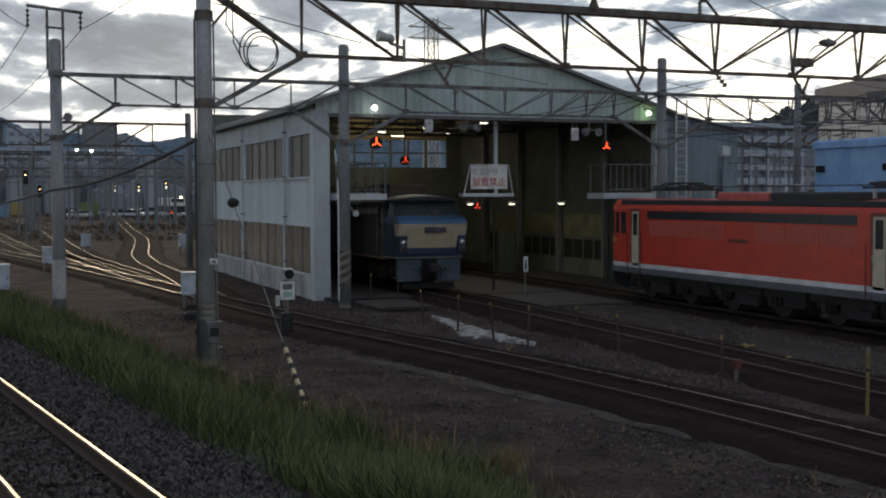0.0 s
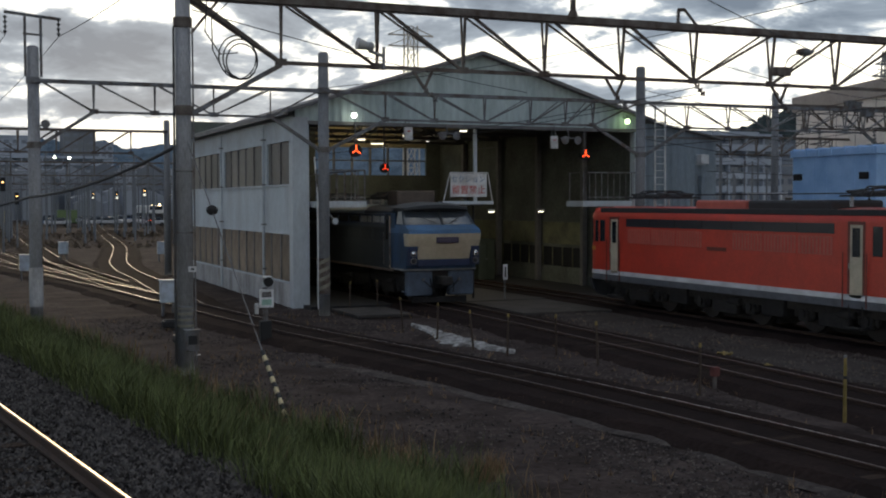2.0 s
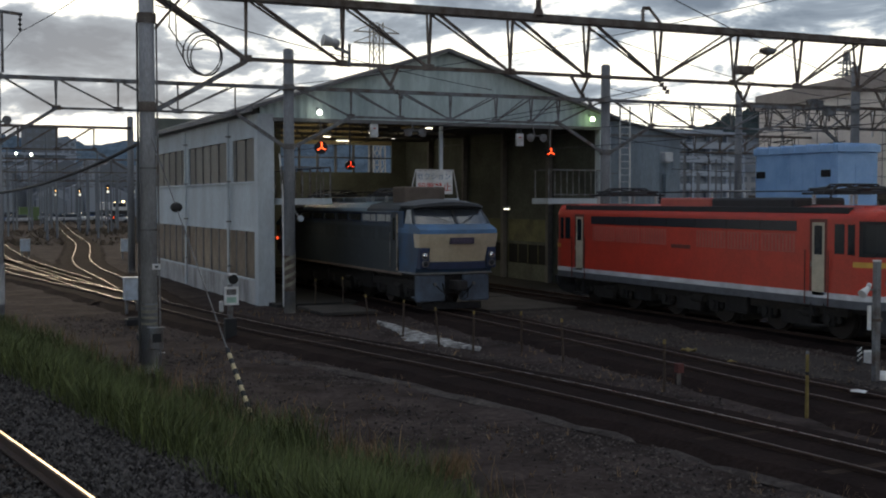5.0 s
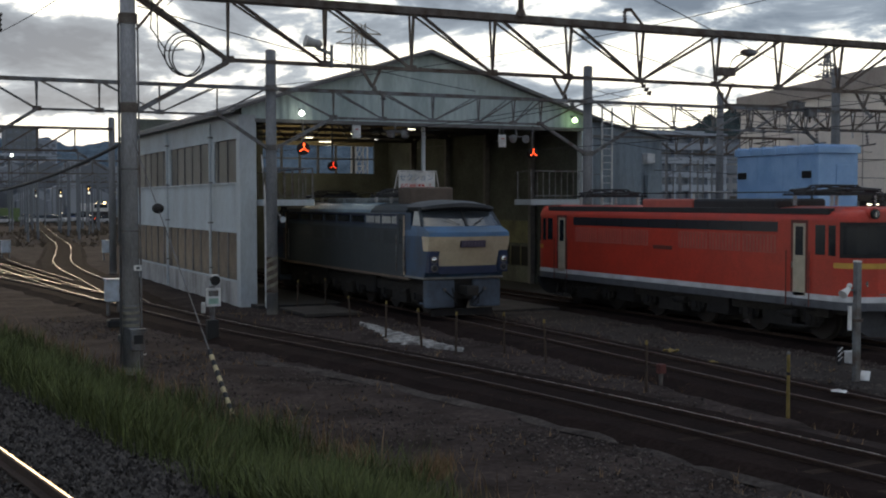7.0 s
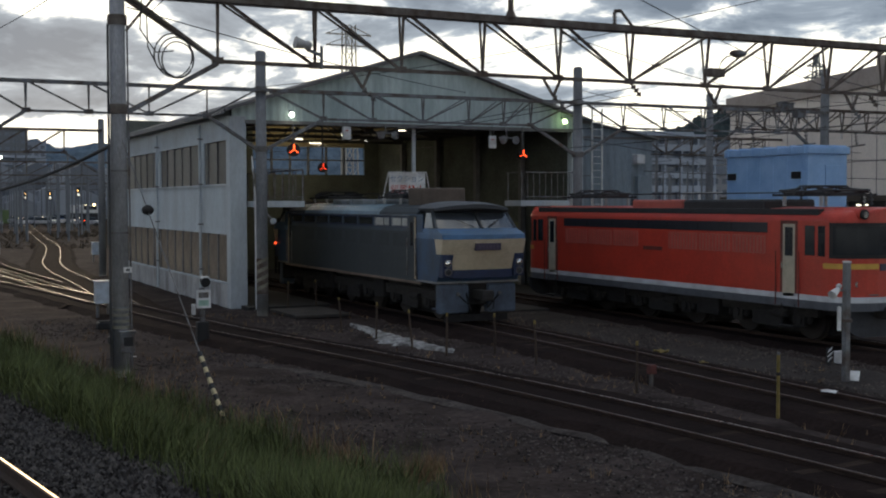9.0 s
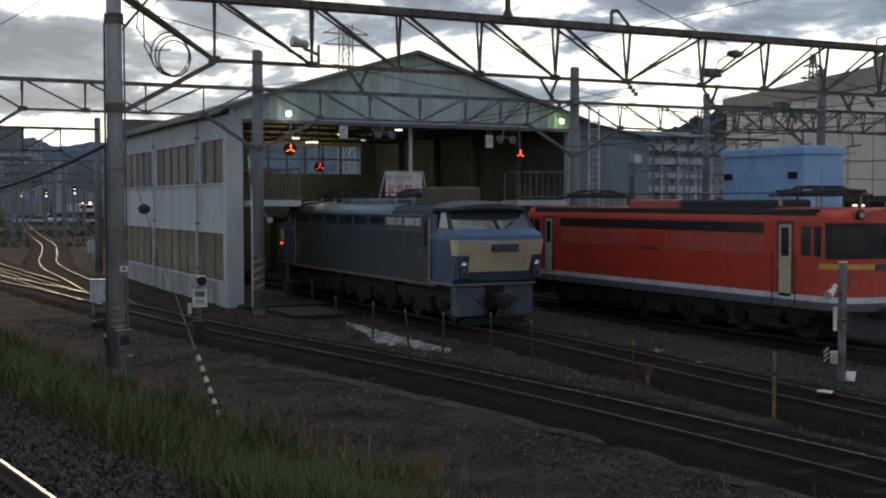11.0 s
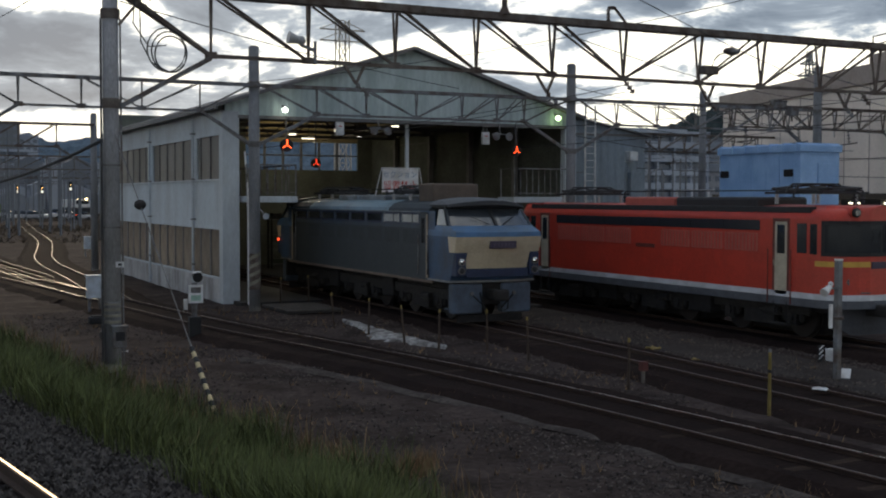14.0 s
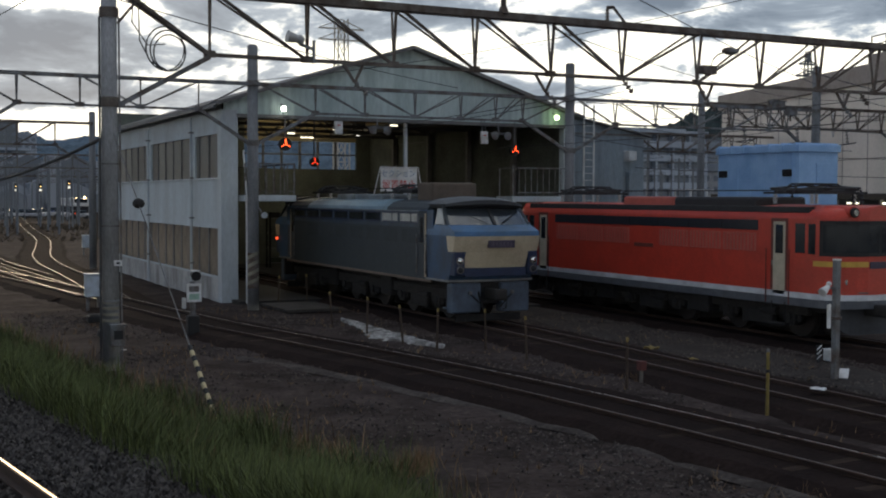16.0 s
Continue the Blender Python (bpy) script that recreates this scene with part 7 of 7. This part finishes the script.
def factory():
    f = thing("works_building", "long cream-clad works building with a brown parapet", "building")
    x0, y0, y1, top = 58.0, 30.0, 70.3, 10.45
    pbox("wall", f, M_OFFWHITE, x0, x0 + 16, y0, y1, 4.2, top, 0.02)
    pbox("parapet", f, M_BROWNROOF, x0 - 0.25, x0 + 16.2, y0 - 0.2, y1 + 0.25, top, top + 1.1, 0.03, "brown sheet parapet")
    pbox("roof_house", f, M_BROWNROOF, x0 + 0.4, x0 + 10, y0 + 2, 49.8, top + 1.1, top + 1.75, 0.03)
    for i in range(14):
        y = y0 + 1.5 + i * 2.9
        pbox("wall_joint", f, M_BROWNROOF, x0 - 0.02, x0 + 0.01, y - 0.03, y + 0.03, 4.2, top)
    for z in (6.2, 8.4):
        pbox("wall_joint", f, M_BROWNROOF, x0 - 0.018, x0 + 0.01, y0, y1, z - 0.03, z + 0.03)
    pbox("canopy_edge", f, M_DARKGREY, x0 - 0.8, x0 + 0.5, y0, y1, 3.85, 4.2, 0.02, "dark canopy edge")
    pbox("ground_floor", f, M_APTDARK, x0 + 2, x0 + 16, y0, y1, 0, 4.2)
    for i in range(8):
        ptube("column", f, M_WHITE, (x0 + 0.2, y0 + 2 + i * 5.2, -0.1), (x0 + 0.2, y0 + 2 + i * 5.2, 3.9), 0.16)
    for i in range(6):
        pbox("canopy_lamp", f, M_TUBE, x0 - 0.1, x0 + 0.1, y0 + 4 + i * 4.0, y0 + 5.0 + i * 4.0, 3.6, 3.7, label="glowing canopy tube")
    for i in range(7):
        y = 40.1 + i * 1.58
        pbar("roof_rail_post", f, M_STEEL, (x0 + 0.5, y, top + 1.75), (x0 + 0.5, y, top + 2.75), 0.06)
    for z in (top + 2.3, top + 2.75):
        pbar("roof_rail", f, M_STEEL, (x0 + 0.5, 40.1, z), (x0 + 0.5, 49.6, z), 0.06)
    ptube("stair_hoop", f, M_WHITE, (x0 - 0.3, 52.5, 7.6), (x0 - 0.3, 52.5, 9.2), 0.08)
    # the long wall stands askew to the tracks
    f.matrix_basis = pose(x0, y1, 0, 0, 0, -17.2) @ pose(-x0, -y1, 0)


factory()


def side_gantry(y, x0, x1, zt, zb, n, top=9.5):
    g = thing("yard_gantry", "grey lattice gantry over the neighbouring tracks", "gantry", "neighbouring gantries")
    for x in (x0, x1):
        concrete_pole(g, x, y, top, 0.2, 0.17, m=M_CONCDARK)
    step = (x1 - x0) / (n + 1)
    truss(g, y, x0, x1, zt, zb, [x0 + step * (i + 1) for i in range(n)], (x0 + x1) / 2, M_RUSTSTEEL, 0.12, 0.09, 0.06, 0.22)
    for x, sgn in ((x0, 1), (x1, -1)):
        pbar("knee_brace", g, M_STEEL, (x + sgn * step, y, zb), (x, y, zb - 1.2), 0.1)
    for k in range(3):
        x = x0 + step * (1.5 + 2 * k)
        bm = bm_new()
        insulator(bm, (x, y - 0.1, zb), (x + 0.1, y - 0.1, zb - 0.7), 4, 0.11)
        tube(bm, (x - 0.5, y - 0.1, zb - 0.8), (x + 0.7, y - 0.1, zb - 0.65), 0.04)
        part("hanging_insulator", bm, M_STEEL, g)
    return g


side_gantry(48.0, 38.3, 52.5, 8.7, 7.6, 7, 9.3)
side_gantry(62.0, 36.0, 56.0, 8.0, 6.9, 9, 9.4)
side_gantry(31.5, 34.0, 50.0, 8.1, 7.1, 7, 8.4)
side_gantry(66.0, -6.0, 11.4, 7.8, 6.6, 8, 8.4)
side_gantry(112.0, -4.0, 20.0, 7.6, 6.4, 9, 8.6)
side_gantry(165.0, -6.0, 32.0, 7.6, 6.4, 12, 8.6)
side_gantry(230.0, -8.0, 46.0, 7.6, 6.4, 14, 8.6)


def gantry_box(x, y, z, w=0.42, h=0.24):
    o = thing("transformer_box", "small grey transformer box on a gantry", "transformer", "gantry boxes")
    pbox("box", o, M_STEEL, x - w / 2, x + w / 2, y - 0.2, y + 0.2, z, z + h, 0.02)
    pbox("lid", o, M_STEEL, x - w / 2 - 0.04, x + w / 2 + 0.04, y - 0.24, y + 0.24, z + h, z + h + 0.04, 0.01)
    pbar("strap", o, M_RUSTSTEEL, (x, y, z - 0.25), (x, y, z), 0.06)


gantry_box(35.9, 39.75, 7.86)
gantry_box(36.35, 39.5, 7.5, 0.46, 0.34)
gantry_box(43.0, 48.0, 8.8)


# ---- far yard, town and hills ----
def lattice_mast(x, y, z0, z1, w0, w1, m, name, label, arms=()):
    o = thing(name, label, "pylon")
    n = 9
    for sx, sy in ((-1, -1), (1, -1), (1, 1), (-1, 1)):
        pbar("leg", o, m, (x + sx * w0, y + sy * w0, z0), (x + sx * w1, y + sy * w1, z1), 0.16 * w0)
    bm = bm_new()
    for i in range(n):
        a, b = z0 + (z1 - z0) * i / n, z0 + (z1 - z0) * (i + 1) / n
        wa, wb = w0 + (w1 - w0) * i / n, w0 + (w1 - w0) * (i + 1) / n
        for s in (-1, 1):
            bar(bm, (x - wa, y + s * wa, a), (x + wb, y + s * wb, b), 0.09 * w0)
            bar(bm, (x + wa, y + s * wa, a), (x - wb, y + s * wb, b), 0.09 * w0)
            bar(bm, (x - wa, y + s * wa, a), (x + wa, y + s * wa, a), 0.09 * w0)
    part("bracing", bm, m, o)
    for z, half in arms:
        pbar("crossarm", o, m, (x - half, y, z), (x + half, y, z), 0.2 * w0)
        pbar("crossarm_stay", o, m, (x - half, y, z), (x, y, z + half * 0.4), 0.12 * w0)
        pbar("crossarm_stay", o, m, (x + half, y, z), (x, y, z + half * 0.4), 0.12 * w0)
    return o


M_MAST = mat("pale_mast_paint", (0.52, 0.46, 0.38), 0.8, vary=0.2, bump=0.0)
lattice_mast(47.0, 120.0, 0, 23.0, 0.75, 0.55, M_MAST, "lattice_mast", "slender lattice mast behind the shed", ((22.0, 2.6), (20.8, 2.6)))
lattice_mast(255.0, 270.0, 0, 48.0, 2.6, 0.5, M_FARPOLE, "power_pylon", "distant lattice power pylon", ((44, 3.6), (40.5, 4.6), (37, 3.8)))


def yard_pole(x, y, h, arm):
    o = thing("yard_pole", "grey concrete catenary pole in the far yard", "pole", "far yard poles")
    ptube("shaft", o, M_FARPOLE, (x, y, -0.2), (x, y, h), 0.12, 0.09, 8)
    pbar("bracket", o, M_FARPOLE, (x, y, h - 1.4), (x + arm, y, h - 1.2), 0.08)
    pbar("bracket_stay", o, M_FARPOLE, (x, y, h - 0.3), (x + arm, y, h - 1.2), 0.06)
    pbar("top_arm", o, M_FARPOLE, (x - 0.7, y, h - 0.2), (x + 0.7, y, h - 0.2), 0.08)


rp = random.Random(8)
for i in range(100):
    yy = rp.uniform(120, 330)
    ang = rp.uniform(0.012, 0.165)
    if yy < 110 and ang > 0.10:
        ang *= 0.6
    yard_pole(yy * math.tan(ang), yy, rp.uniform(7.2, 10.5), rp.choice((-2.4, 2.4)))
for i in range(12):
    yy = rp.uniform(70, 150)
    yard_pole(yy * math.tan(radians(rp.uniform(35.5, 38.5))), yy, rp.uniform(7.5, 10.0), rp.choice((-2.2, 2.2)))


def far_signal(x, y, z, m, label, m2=None):
    o = thing("colour_light_signal", label, "signal", "far signals")
    ptube("post", o, M_FARPOLE, (x, y, -0.1), (x, y, z + 0.4), 0.08)
    pbox("head", o, M_BLACK, x - 0.18, x + 0.18, y - 0.12, y + 0.1, z - 0.6, z + 0.45, 0.05)
    bm = bm_new()
    ball(bm, (x, y - 0.14, z + 0.1), 0.06, 1, 0.5, 1)
    part("lens", bm, m, o, "glowing lens", True)
    if m2:
        pbox("route_panel", o, m2, x - 0.13, x + 0.13, y - 0.14, y - 0.12, z - 0.5, z - 0.2, label="pale lit panel")


M_LENSY = mat("lit_amber_lens", (1.0, 0.6, 0.15), 0.5, bump=0.0, glow=3.5, glow_color=(1.0, 0.55, 0.18))
M_LENSW = mat("lit_pale_panel", (0.9, 0.88, 0.75), 0.5, bump=0.0, glow=0.5, glow_color=(1.0, 0.95, 0.8))
for px_deg, yy, zz, m, label, m2 in ((2.5, 95, 5.4, M_LENSY, "signal showing amber beside the far tracks", None), (3.1, 110, 4.4, M_LENSY, "low signal showing amber", None), (6.45, 150, 4.9, M_LENSY, "far signal with a pale lit panel", M_LENSW), (7.5, 150, 4.9, M_LENSY, "far signal with a pale lit panel", M_LENSW), (8.75, 140, 5.2, M_LENSY, "far signal with a pale lit panel", M_LENSW), (9.9, 140, 5.2, M_LENSY, "far signal with a pale lit panel", M_LENSW), (9.0, 160, 1.5, M_SIGNALRED, "low signal showing red", None)):
    far_signal(yy * math.tan(radians(px_deg)), yy, zz, m, label, m2)


def flood_pole(deg, y, z):
    x = y * math.tan(radians(deg))
    o = thing("yard_floodlight", "lit white floodlight on a tall yard pole", "floodlight", "yard floodlights")
    ptube("shaft", o, M_FARPOLE, (x, y, -0.2), (x, y, z), 0.14, 0.1, 8)
    bm = bm_new()
    ball(bm, (x, y - 0.25, z), 0.19)
    part("lamp", bm, M_LAMPWHITE, o, "glowing white lamp", True)


flood_pole(4.75, 170, 10.2)
flood_pole(5.4, 170, 10.1)


def far_train(deg, y):
    x = y * math.tan(radians(deg))
    o = thing("far_train", "distant white train with lit headlamps", "train")
    pbox("front", o, M_WHITE, x - 1.4, x + 1.4, y, y + 19, 1.9, 3.4, 0.15)
    pbox("lower_front", o, M_BLACK, x - 1.38, x + 1.38, y - 0.02, y + 19, 0.5, 1.9, 0.1)
    pbox("windscreen", o, M_GLASS, x - 1.2, x + 1.2, y - 0.05, y + 0.3, 2.6, 3.3, 0.05)
    for dx in (-0.65, 0.65):
        bm = bm_new()
        ball(bm, (x + dx, y - 0.12, 3.55), 0.22)
        part("headlamp", bm, M_HEADLAMP, o, "glowing yellow-white headlamp", True)
    pbox("running_gear", o, M_DARKGREY, x - 1.1, x + 1.1, y, y + 18, 0.16, 0.6)


M_HEADLAMP = mat("lit_headlamp", (1.0, 0.9, 0.6), 0.5, bump=0.0, glow=5.0, glow_color=(1.0, 0.72, 0.35))
far_train(9.28, 230)


def parked_car(x, y, m, turn):
    o = thing("parked_car", "small parked car beyond the far tracks", "car", "far parked cars")
    bm = bm_new()
    bx(bm, -0.85, 0.85, -2.1, 2.1, 0.35, 0.95, 0.12)
    part("body", bm, m, o)
    bm = bm_new()
    bx(bm, -0.75, 0.75, -1.2, 1.4, 0.9, 1.45, 0.18)
    part("cabin", bm, M_GLASS, o)
    for sx in (-0.8, 0.8):
        for sy in (-1.3, 1.3):
            ptube("wheel", o, M_BLACK, (sx - 0.1, sy, 0.3), (sx + 0.1, sy, 0.3), 0.3, seg=12)
    o.matrix_basis = pose(x, y, 0, 0, 0, turn)


M_CARGREY = mat("car_silver", (0.4, 0.41, 0.43), 0.3, metal=0.4, vary=0.1, bump=0.0)
M_CARBLUE = mat("car_blue", (0.06, 0.10, 0.22), 0.3, vary=0.1, bump=0.0)
for i in range(16):
    yy = rp.uniform(205, 260)
    parked_car(yy * math.tan(radians(4.2 + i * 0.33)), yy, rp.choice((M_WHITE, M_WHITE, M_CARGREY, M_CARBLUE)), 90 + rp.uniform(-15, 15))


def container(deg, y, m, label):
    x = y * math.tan(radians(deg))
    o = thing("freight_container", label, "container", "far containers")
    pbox("box", o, m, x - 1.8, x + 1.8, y, y + 2.4, 0.1, 2.6, 0.04)
    for i in range(8):
        pbox("rib", o, m, x - 1.7 + i * 0.47, x - 1.6 + i * 0.47, y - 0.04, y + 0.02, 0.2, 2.5)


M_CGREEN = mat("container_green", (0.16, 0.22, 0.09), 0.7, vary=0.2, bump=0.0)
M_CYEL = mat("container_ochre", (0.40, 0.30, 0.10), 0.7, vary=0.2, bump=0.0)
M_CBLUE = mat("container_blue", (0.20, 0.30, 0.42), 0.7, vary=0.2, bump=0.0)
container(5.3, 235, M_CGREEN, "dull green freight container in the far yard")
container(2.2, 250, M_CYEL, "ochre freight container in the far yard")
container(1.3, 230, M_CBLUE, "faded blue freight container in the far yard")


def apartment(x0, x1, y, z_top, floors, label, bay=6.0, depth=14):
    o = thing("apartment_block", label, "apartment building")
    pbox("wall", o, M_APTDARK, x0, x1, y, y + depth, 0, z_top)
    h = z_top / floors
    for i in range(floors):
        b = pbox("balcony", o, M_APT, x0 - 0.3, x1 + 0.3, y - 1.4, y + 0.1, i * h + 0.15, i * h + 0.15 + h * 0.46, label="pale continuous balcony front")
    n = int((x1 - x0) / bay)
    for i in range(n + 1):
        x = x0 + (x1 - x0) * i / n
        pbox("party_wall", o, M_APT, x - 0.2, x + 0.2, y - 1.3, y + 0.2, 0, z_top + 0.5)
    for i in range(floors):
        for k in range(n):
            xa = x0 + (x1 - x0) * (k + 0.3) / n
            pbox("window", o, M_APTWIN, xa, xa + 2.2, y - 0.06, y + 0.02, i * h + 0.2, i * h + h * 0.9)
    pbox("roof_edge", o, M_APT, x0 - 0.4, x1 + 0.4, y - 1.5, y + depth + 0.3, z_top, z_top + 0.8)


# glazing lightened and blued in place of distance haze
M_APTWIN = mat("haze_pale_glazing", (0.19, 0.215, 0.25), 0.3, vary=0.2, bump=0.0)
apartment(-40, 48.5, 400, 18.3, 8, "long pale grey apartment block with balcony rows")
apartment(42, 66, 430, 14.0, 6, "lower grey apartment block beyond the yard")


def slab_block(x0, x1, y, h, floors, cols, label, m):
    o = thing("office_block", label, "building", "distant blocks")
    pbox("wall", o, m, x0, x1, y, y + 18, 0, h)
    for i in range(floors):
        for k in range(cols):
            w = (x1 - x0) / cols
            pbox("window", o, M_APTWIN, x0 + w * (k + 0.2), x0 + w * (k + 0.8), y - 0.1, y + 0.05, h * (i + 0.3) / floors, h * (i + 0.75) / floors)
    pbox("roof_edge", o, m, x0 - 0.3, x1 + 0.3, y - 0.3, y + 18, h, h + 1.0)


apartment(143, 160, 200, 17.0, 6, "white terraced apartment block under the hill", 4.0, 10)
apartment(163, 182, 236, 20.0, 7, "pale stepped apartment block on the hill", 4.0, 10)
slab_block(16, 33, 520, 31, 9, 5, "distant pale slab block", M_APT)
slab_block(47, 60, 520, 34, 11, 4, "distant grey tower block with a stepped roof", M_FARPOLE)
slab_block(60, 68, 526, 29, 9, 3, "distant pale tower block", M_APT)
slab_block(-30, 8, 560, 30, 9, 8, "distant slab block in painted haze blue", M_HILL)


def house(x, y, z, w, d, h, turn):
    o = thing("house", "small grey town house with a dark tiled roof", "house", "town houses")
    pbox("wall", o, M_HOUSE, -w / 2, w / 2, -d / 2, d / 2, -24, h)
    bm = bm_new()
    a = [bm.verts.new(c) for c in ((-w / 2 - 0.4, -d / 2 - 0.4, h), (w / 2 + 0.4, -d / 2 - 0.4, h), (w / 2 + 0.4, d / 2 + 0.4, h), (-w / 2 - 0.4, d / 2 + 0.4, h), (-w / 2, 0, h + d * 0.22), (w / 2, 0, h + d * 0.22))]
    for f in ((0, 1, 5, 4), (2, 3, 4, 5), (0, 4, 3), (1, 2, 5), (3, 2, 1, 0)):
        bm.faces.new([a[i] for i in f])
    part("roof", bm, M_HOUSEROOF, o)
    for i in range(max(2, int(w / 3))):
        xa = -w / 2 + 0.8 + i * (w - 1.6) / max(2, int(w / 3))
        for zz in ((0.9, 2.2), (3.6, 4.9)):
            if zz[1] < h:
                pbox("window", o, M_APTWIN, xa, xa + 1.5, -d / 2 - 0.05, -d / 2 + 0.02, *zz)
    o.matrix_basis = pose(x, y, z, 0, 0, turn)


for i in range(40):
    yy = rp.uniform(300, 392)
    house(yy * math.tan(radians(rp.uniform(1.0, 10.2))), yy, 0, rp.uniform(7, 13), rp.uniform(7, 10), rp.uniform(3.2, 6.5), rp.uniform(-30, 30))


def distant_town():
    """Low roofs and walls too many to count, fading towards the apartment blocks."""
    rng = np.random.default_rng(17)
    v, f = [], []
    for k in range(900):
        y = rng.uniform(285, 520)
        deg = rng.uniform(0.2, 11.5) if k % 3 else rng.uniform(33.5, 40.0)
        x = y * math.tan(radians(deg))
        z = 0.0 if k % 3 else (y - 285) * 0.11
        w, d, h = rng.uniform(3, 9), rng.uniform(3, 8), rng.uniform(3.0, 9.5) * (0.8 if k % 4 else 1.35)
        i = len(v)
        v += [(x + sx * w / 2, y + sy * d / 2, z + zz) for zz in (-4, h) for sx, sy in ((-1, -1), (1, -1), (1, 1), (-1, 1))] + [(x, y - d / 2, z + h + 0.25 * w), (x, y + d / 2, z + h + 0.25 * w)]
        f += [(i, i + 1, i + 5, i + 4), (i + 1, i + 2, i + 6, i + 5), (i + 3, i, i + 4, i + 7), (i + 4, i + 5, i + 8), (i + 7, i + 6, i + 9), (i + 4, i + 8, i + 9, i + 7), (i + 5, i + 6, i + 9, i + 8)]
    from_arrays("distant_town", v, f, M_TOWN, "stuff", "crowded grey roofs of the distant town", "town")


# distance haze is put into the grey range of these walls
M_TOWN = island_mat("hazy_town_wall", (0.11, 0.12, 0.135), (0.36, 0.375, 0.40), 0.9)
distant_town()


def hill_z(x, y):
    """The wooded slope behind the works."""
    d = (y * 0.80 + x * 0.60) - 230
    return max(0.0, d * 0.07) + 3.0 * noise.noise((x * 0.02, y * 0.02, 1))


for i in range(30):
    deg = rp.uniform(34.8, 40.5)
    yy = rp.uniform(230, 340)
    xx = yy * math.tan(radians(deg))
    house(xx, yy, hill_z(xx, yy), rp.uniform(9, 18), rp.uniform(8, 12), rp.uniform(5, 9), -35 + rp.uniform(-25, 25))


def ridge(name, label, deg0, deg1, dist, height, m, seed, step=0.25):
    """A wooded ridge: an uneven band of ground rising from the plain."""
    v, f = [], []
    n = int((deg1 - deg0) / step)
    for i in range(n + 1):
        a = radians(deg0 + i * step)
        top = height(deg0 + i * step) * (1 + 0.10 * noise.noise((i * 0.23, seed, 0)) + 0.05 * noise.noise((i * 1.1, seed, 4)) + 0.03 * noise.noise((i * 3.7, seed, 9)))
        for k in range(7):
            r = dist * (0.82 + 0.03 * k)
            z = top * math.sin(k / 6 * math.pi / 2) ** 1.2 + (4 * noise.noise((i * 0.8, k * 1.7, seed)) if 0 < k < 6 else 0) * dist / 2500
            v.append((r * math.sin(a), r * math.cos(a), z - (3 if k == 0 else 0)))
        v.append((dist * 1.1 * math.sin(a), dist * 1.1 * math.cos(a), -5))
    for i in range(n):
        for k in range(7):
            a = i * 8 + k
            f.append((a, a + 1, a + 9, a + 8))
    from_arrays(name, v, f, m, "structure", label, "hill")


# the hills' haze is only their blue colour
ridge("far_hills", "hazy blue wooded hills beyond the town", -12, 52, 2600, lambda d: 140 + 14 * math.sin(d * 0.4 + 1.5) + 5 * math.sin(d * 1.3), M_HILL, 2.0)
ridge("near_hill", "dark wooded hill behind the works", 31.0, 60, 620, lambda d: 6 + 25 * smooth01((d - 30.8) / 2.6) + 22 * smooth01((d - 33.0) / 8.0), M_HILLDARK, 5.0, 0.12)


def motions():
    """The blue locomotive rolls out of the shed and stops."""
    rows = [(0, 12.52), (0.5, 11.72), (1, 10.87), (1.5, 10.07), (2, 9.27), (2.5, 8.50), (3, 7.75), (3.5, 7.04), (4, 6.37), (6.5, 3.53), (7, 3.05), (7.5, 2.60), (8, 2.17), (8.5, 1.76), (9, 1.39), (10, 0.68), (10.7, 0.24), (11.2, 0.03), (11.5, 0.0), (12, 0.0), (16, 0.0)]
    walk(BLUE, [(t, pose(LOCO_X, 30.95 + d, 0.16)) for t, d in rows])


motions()
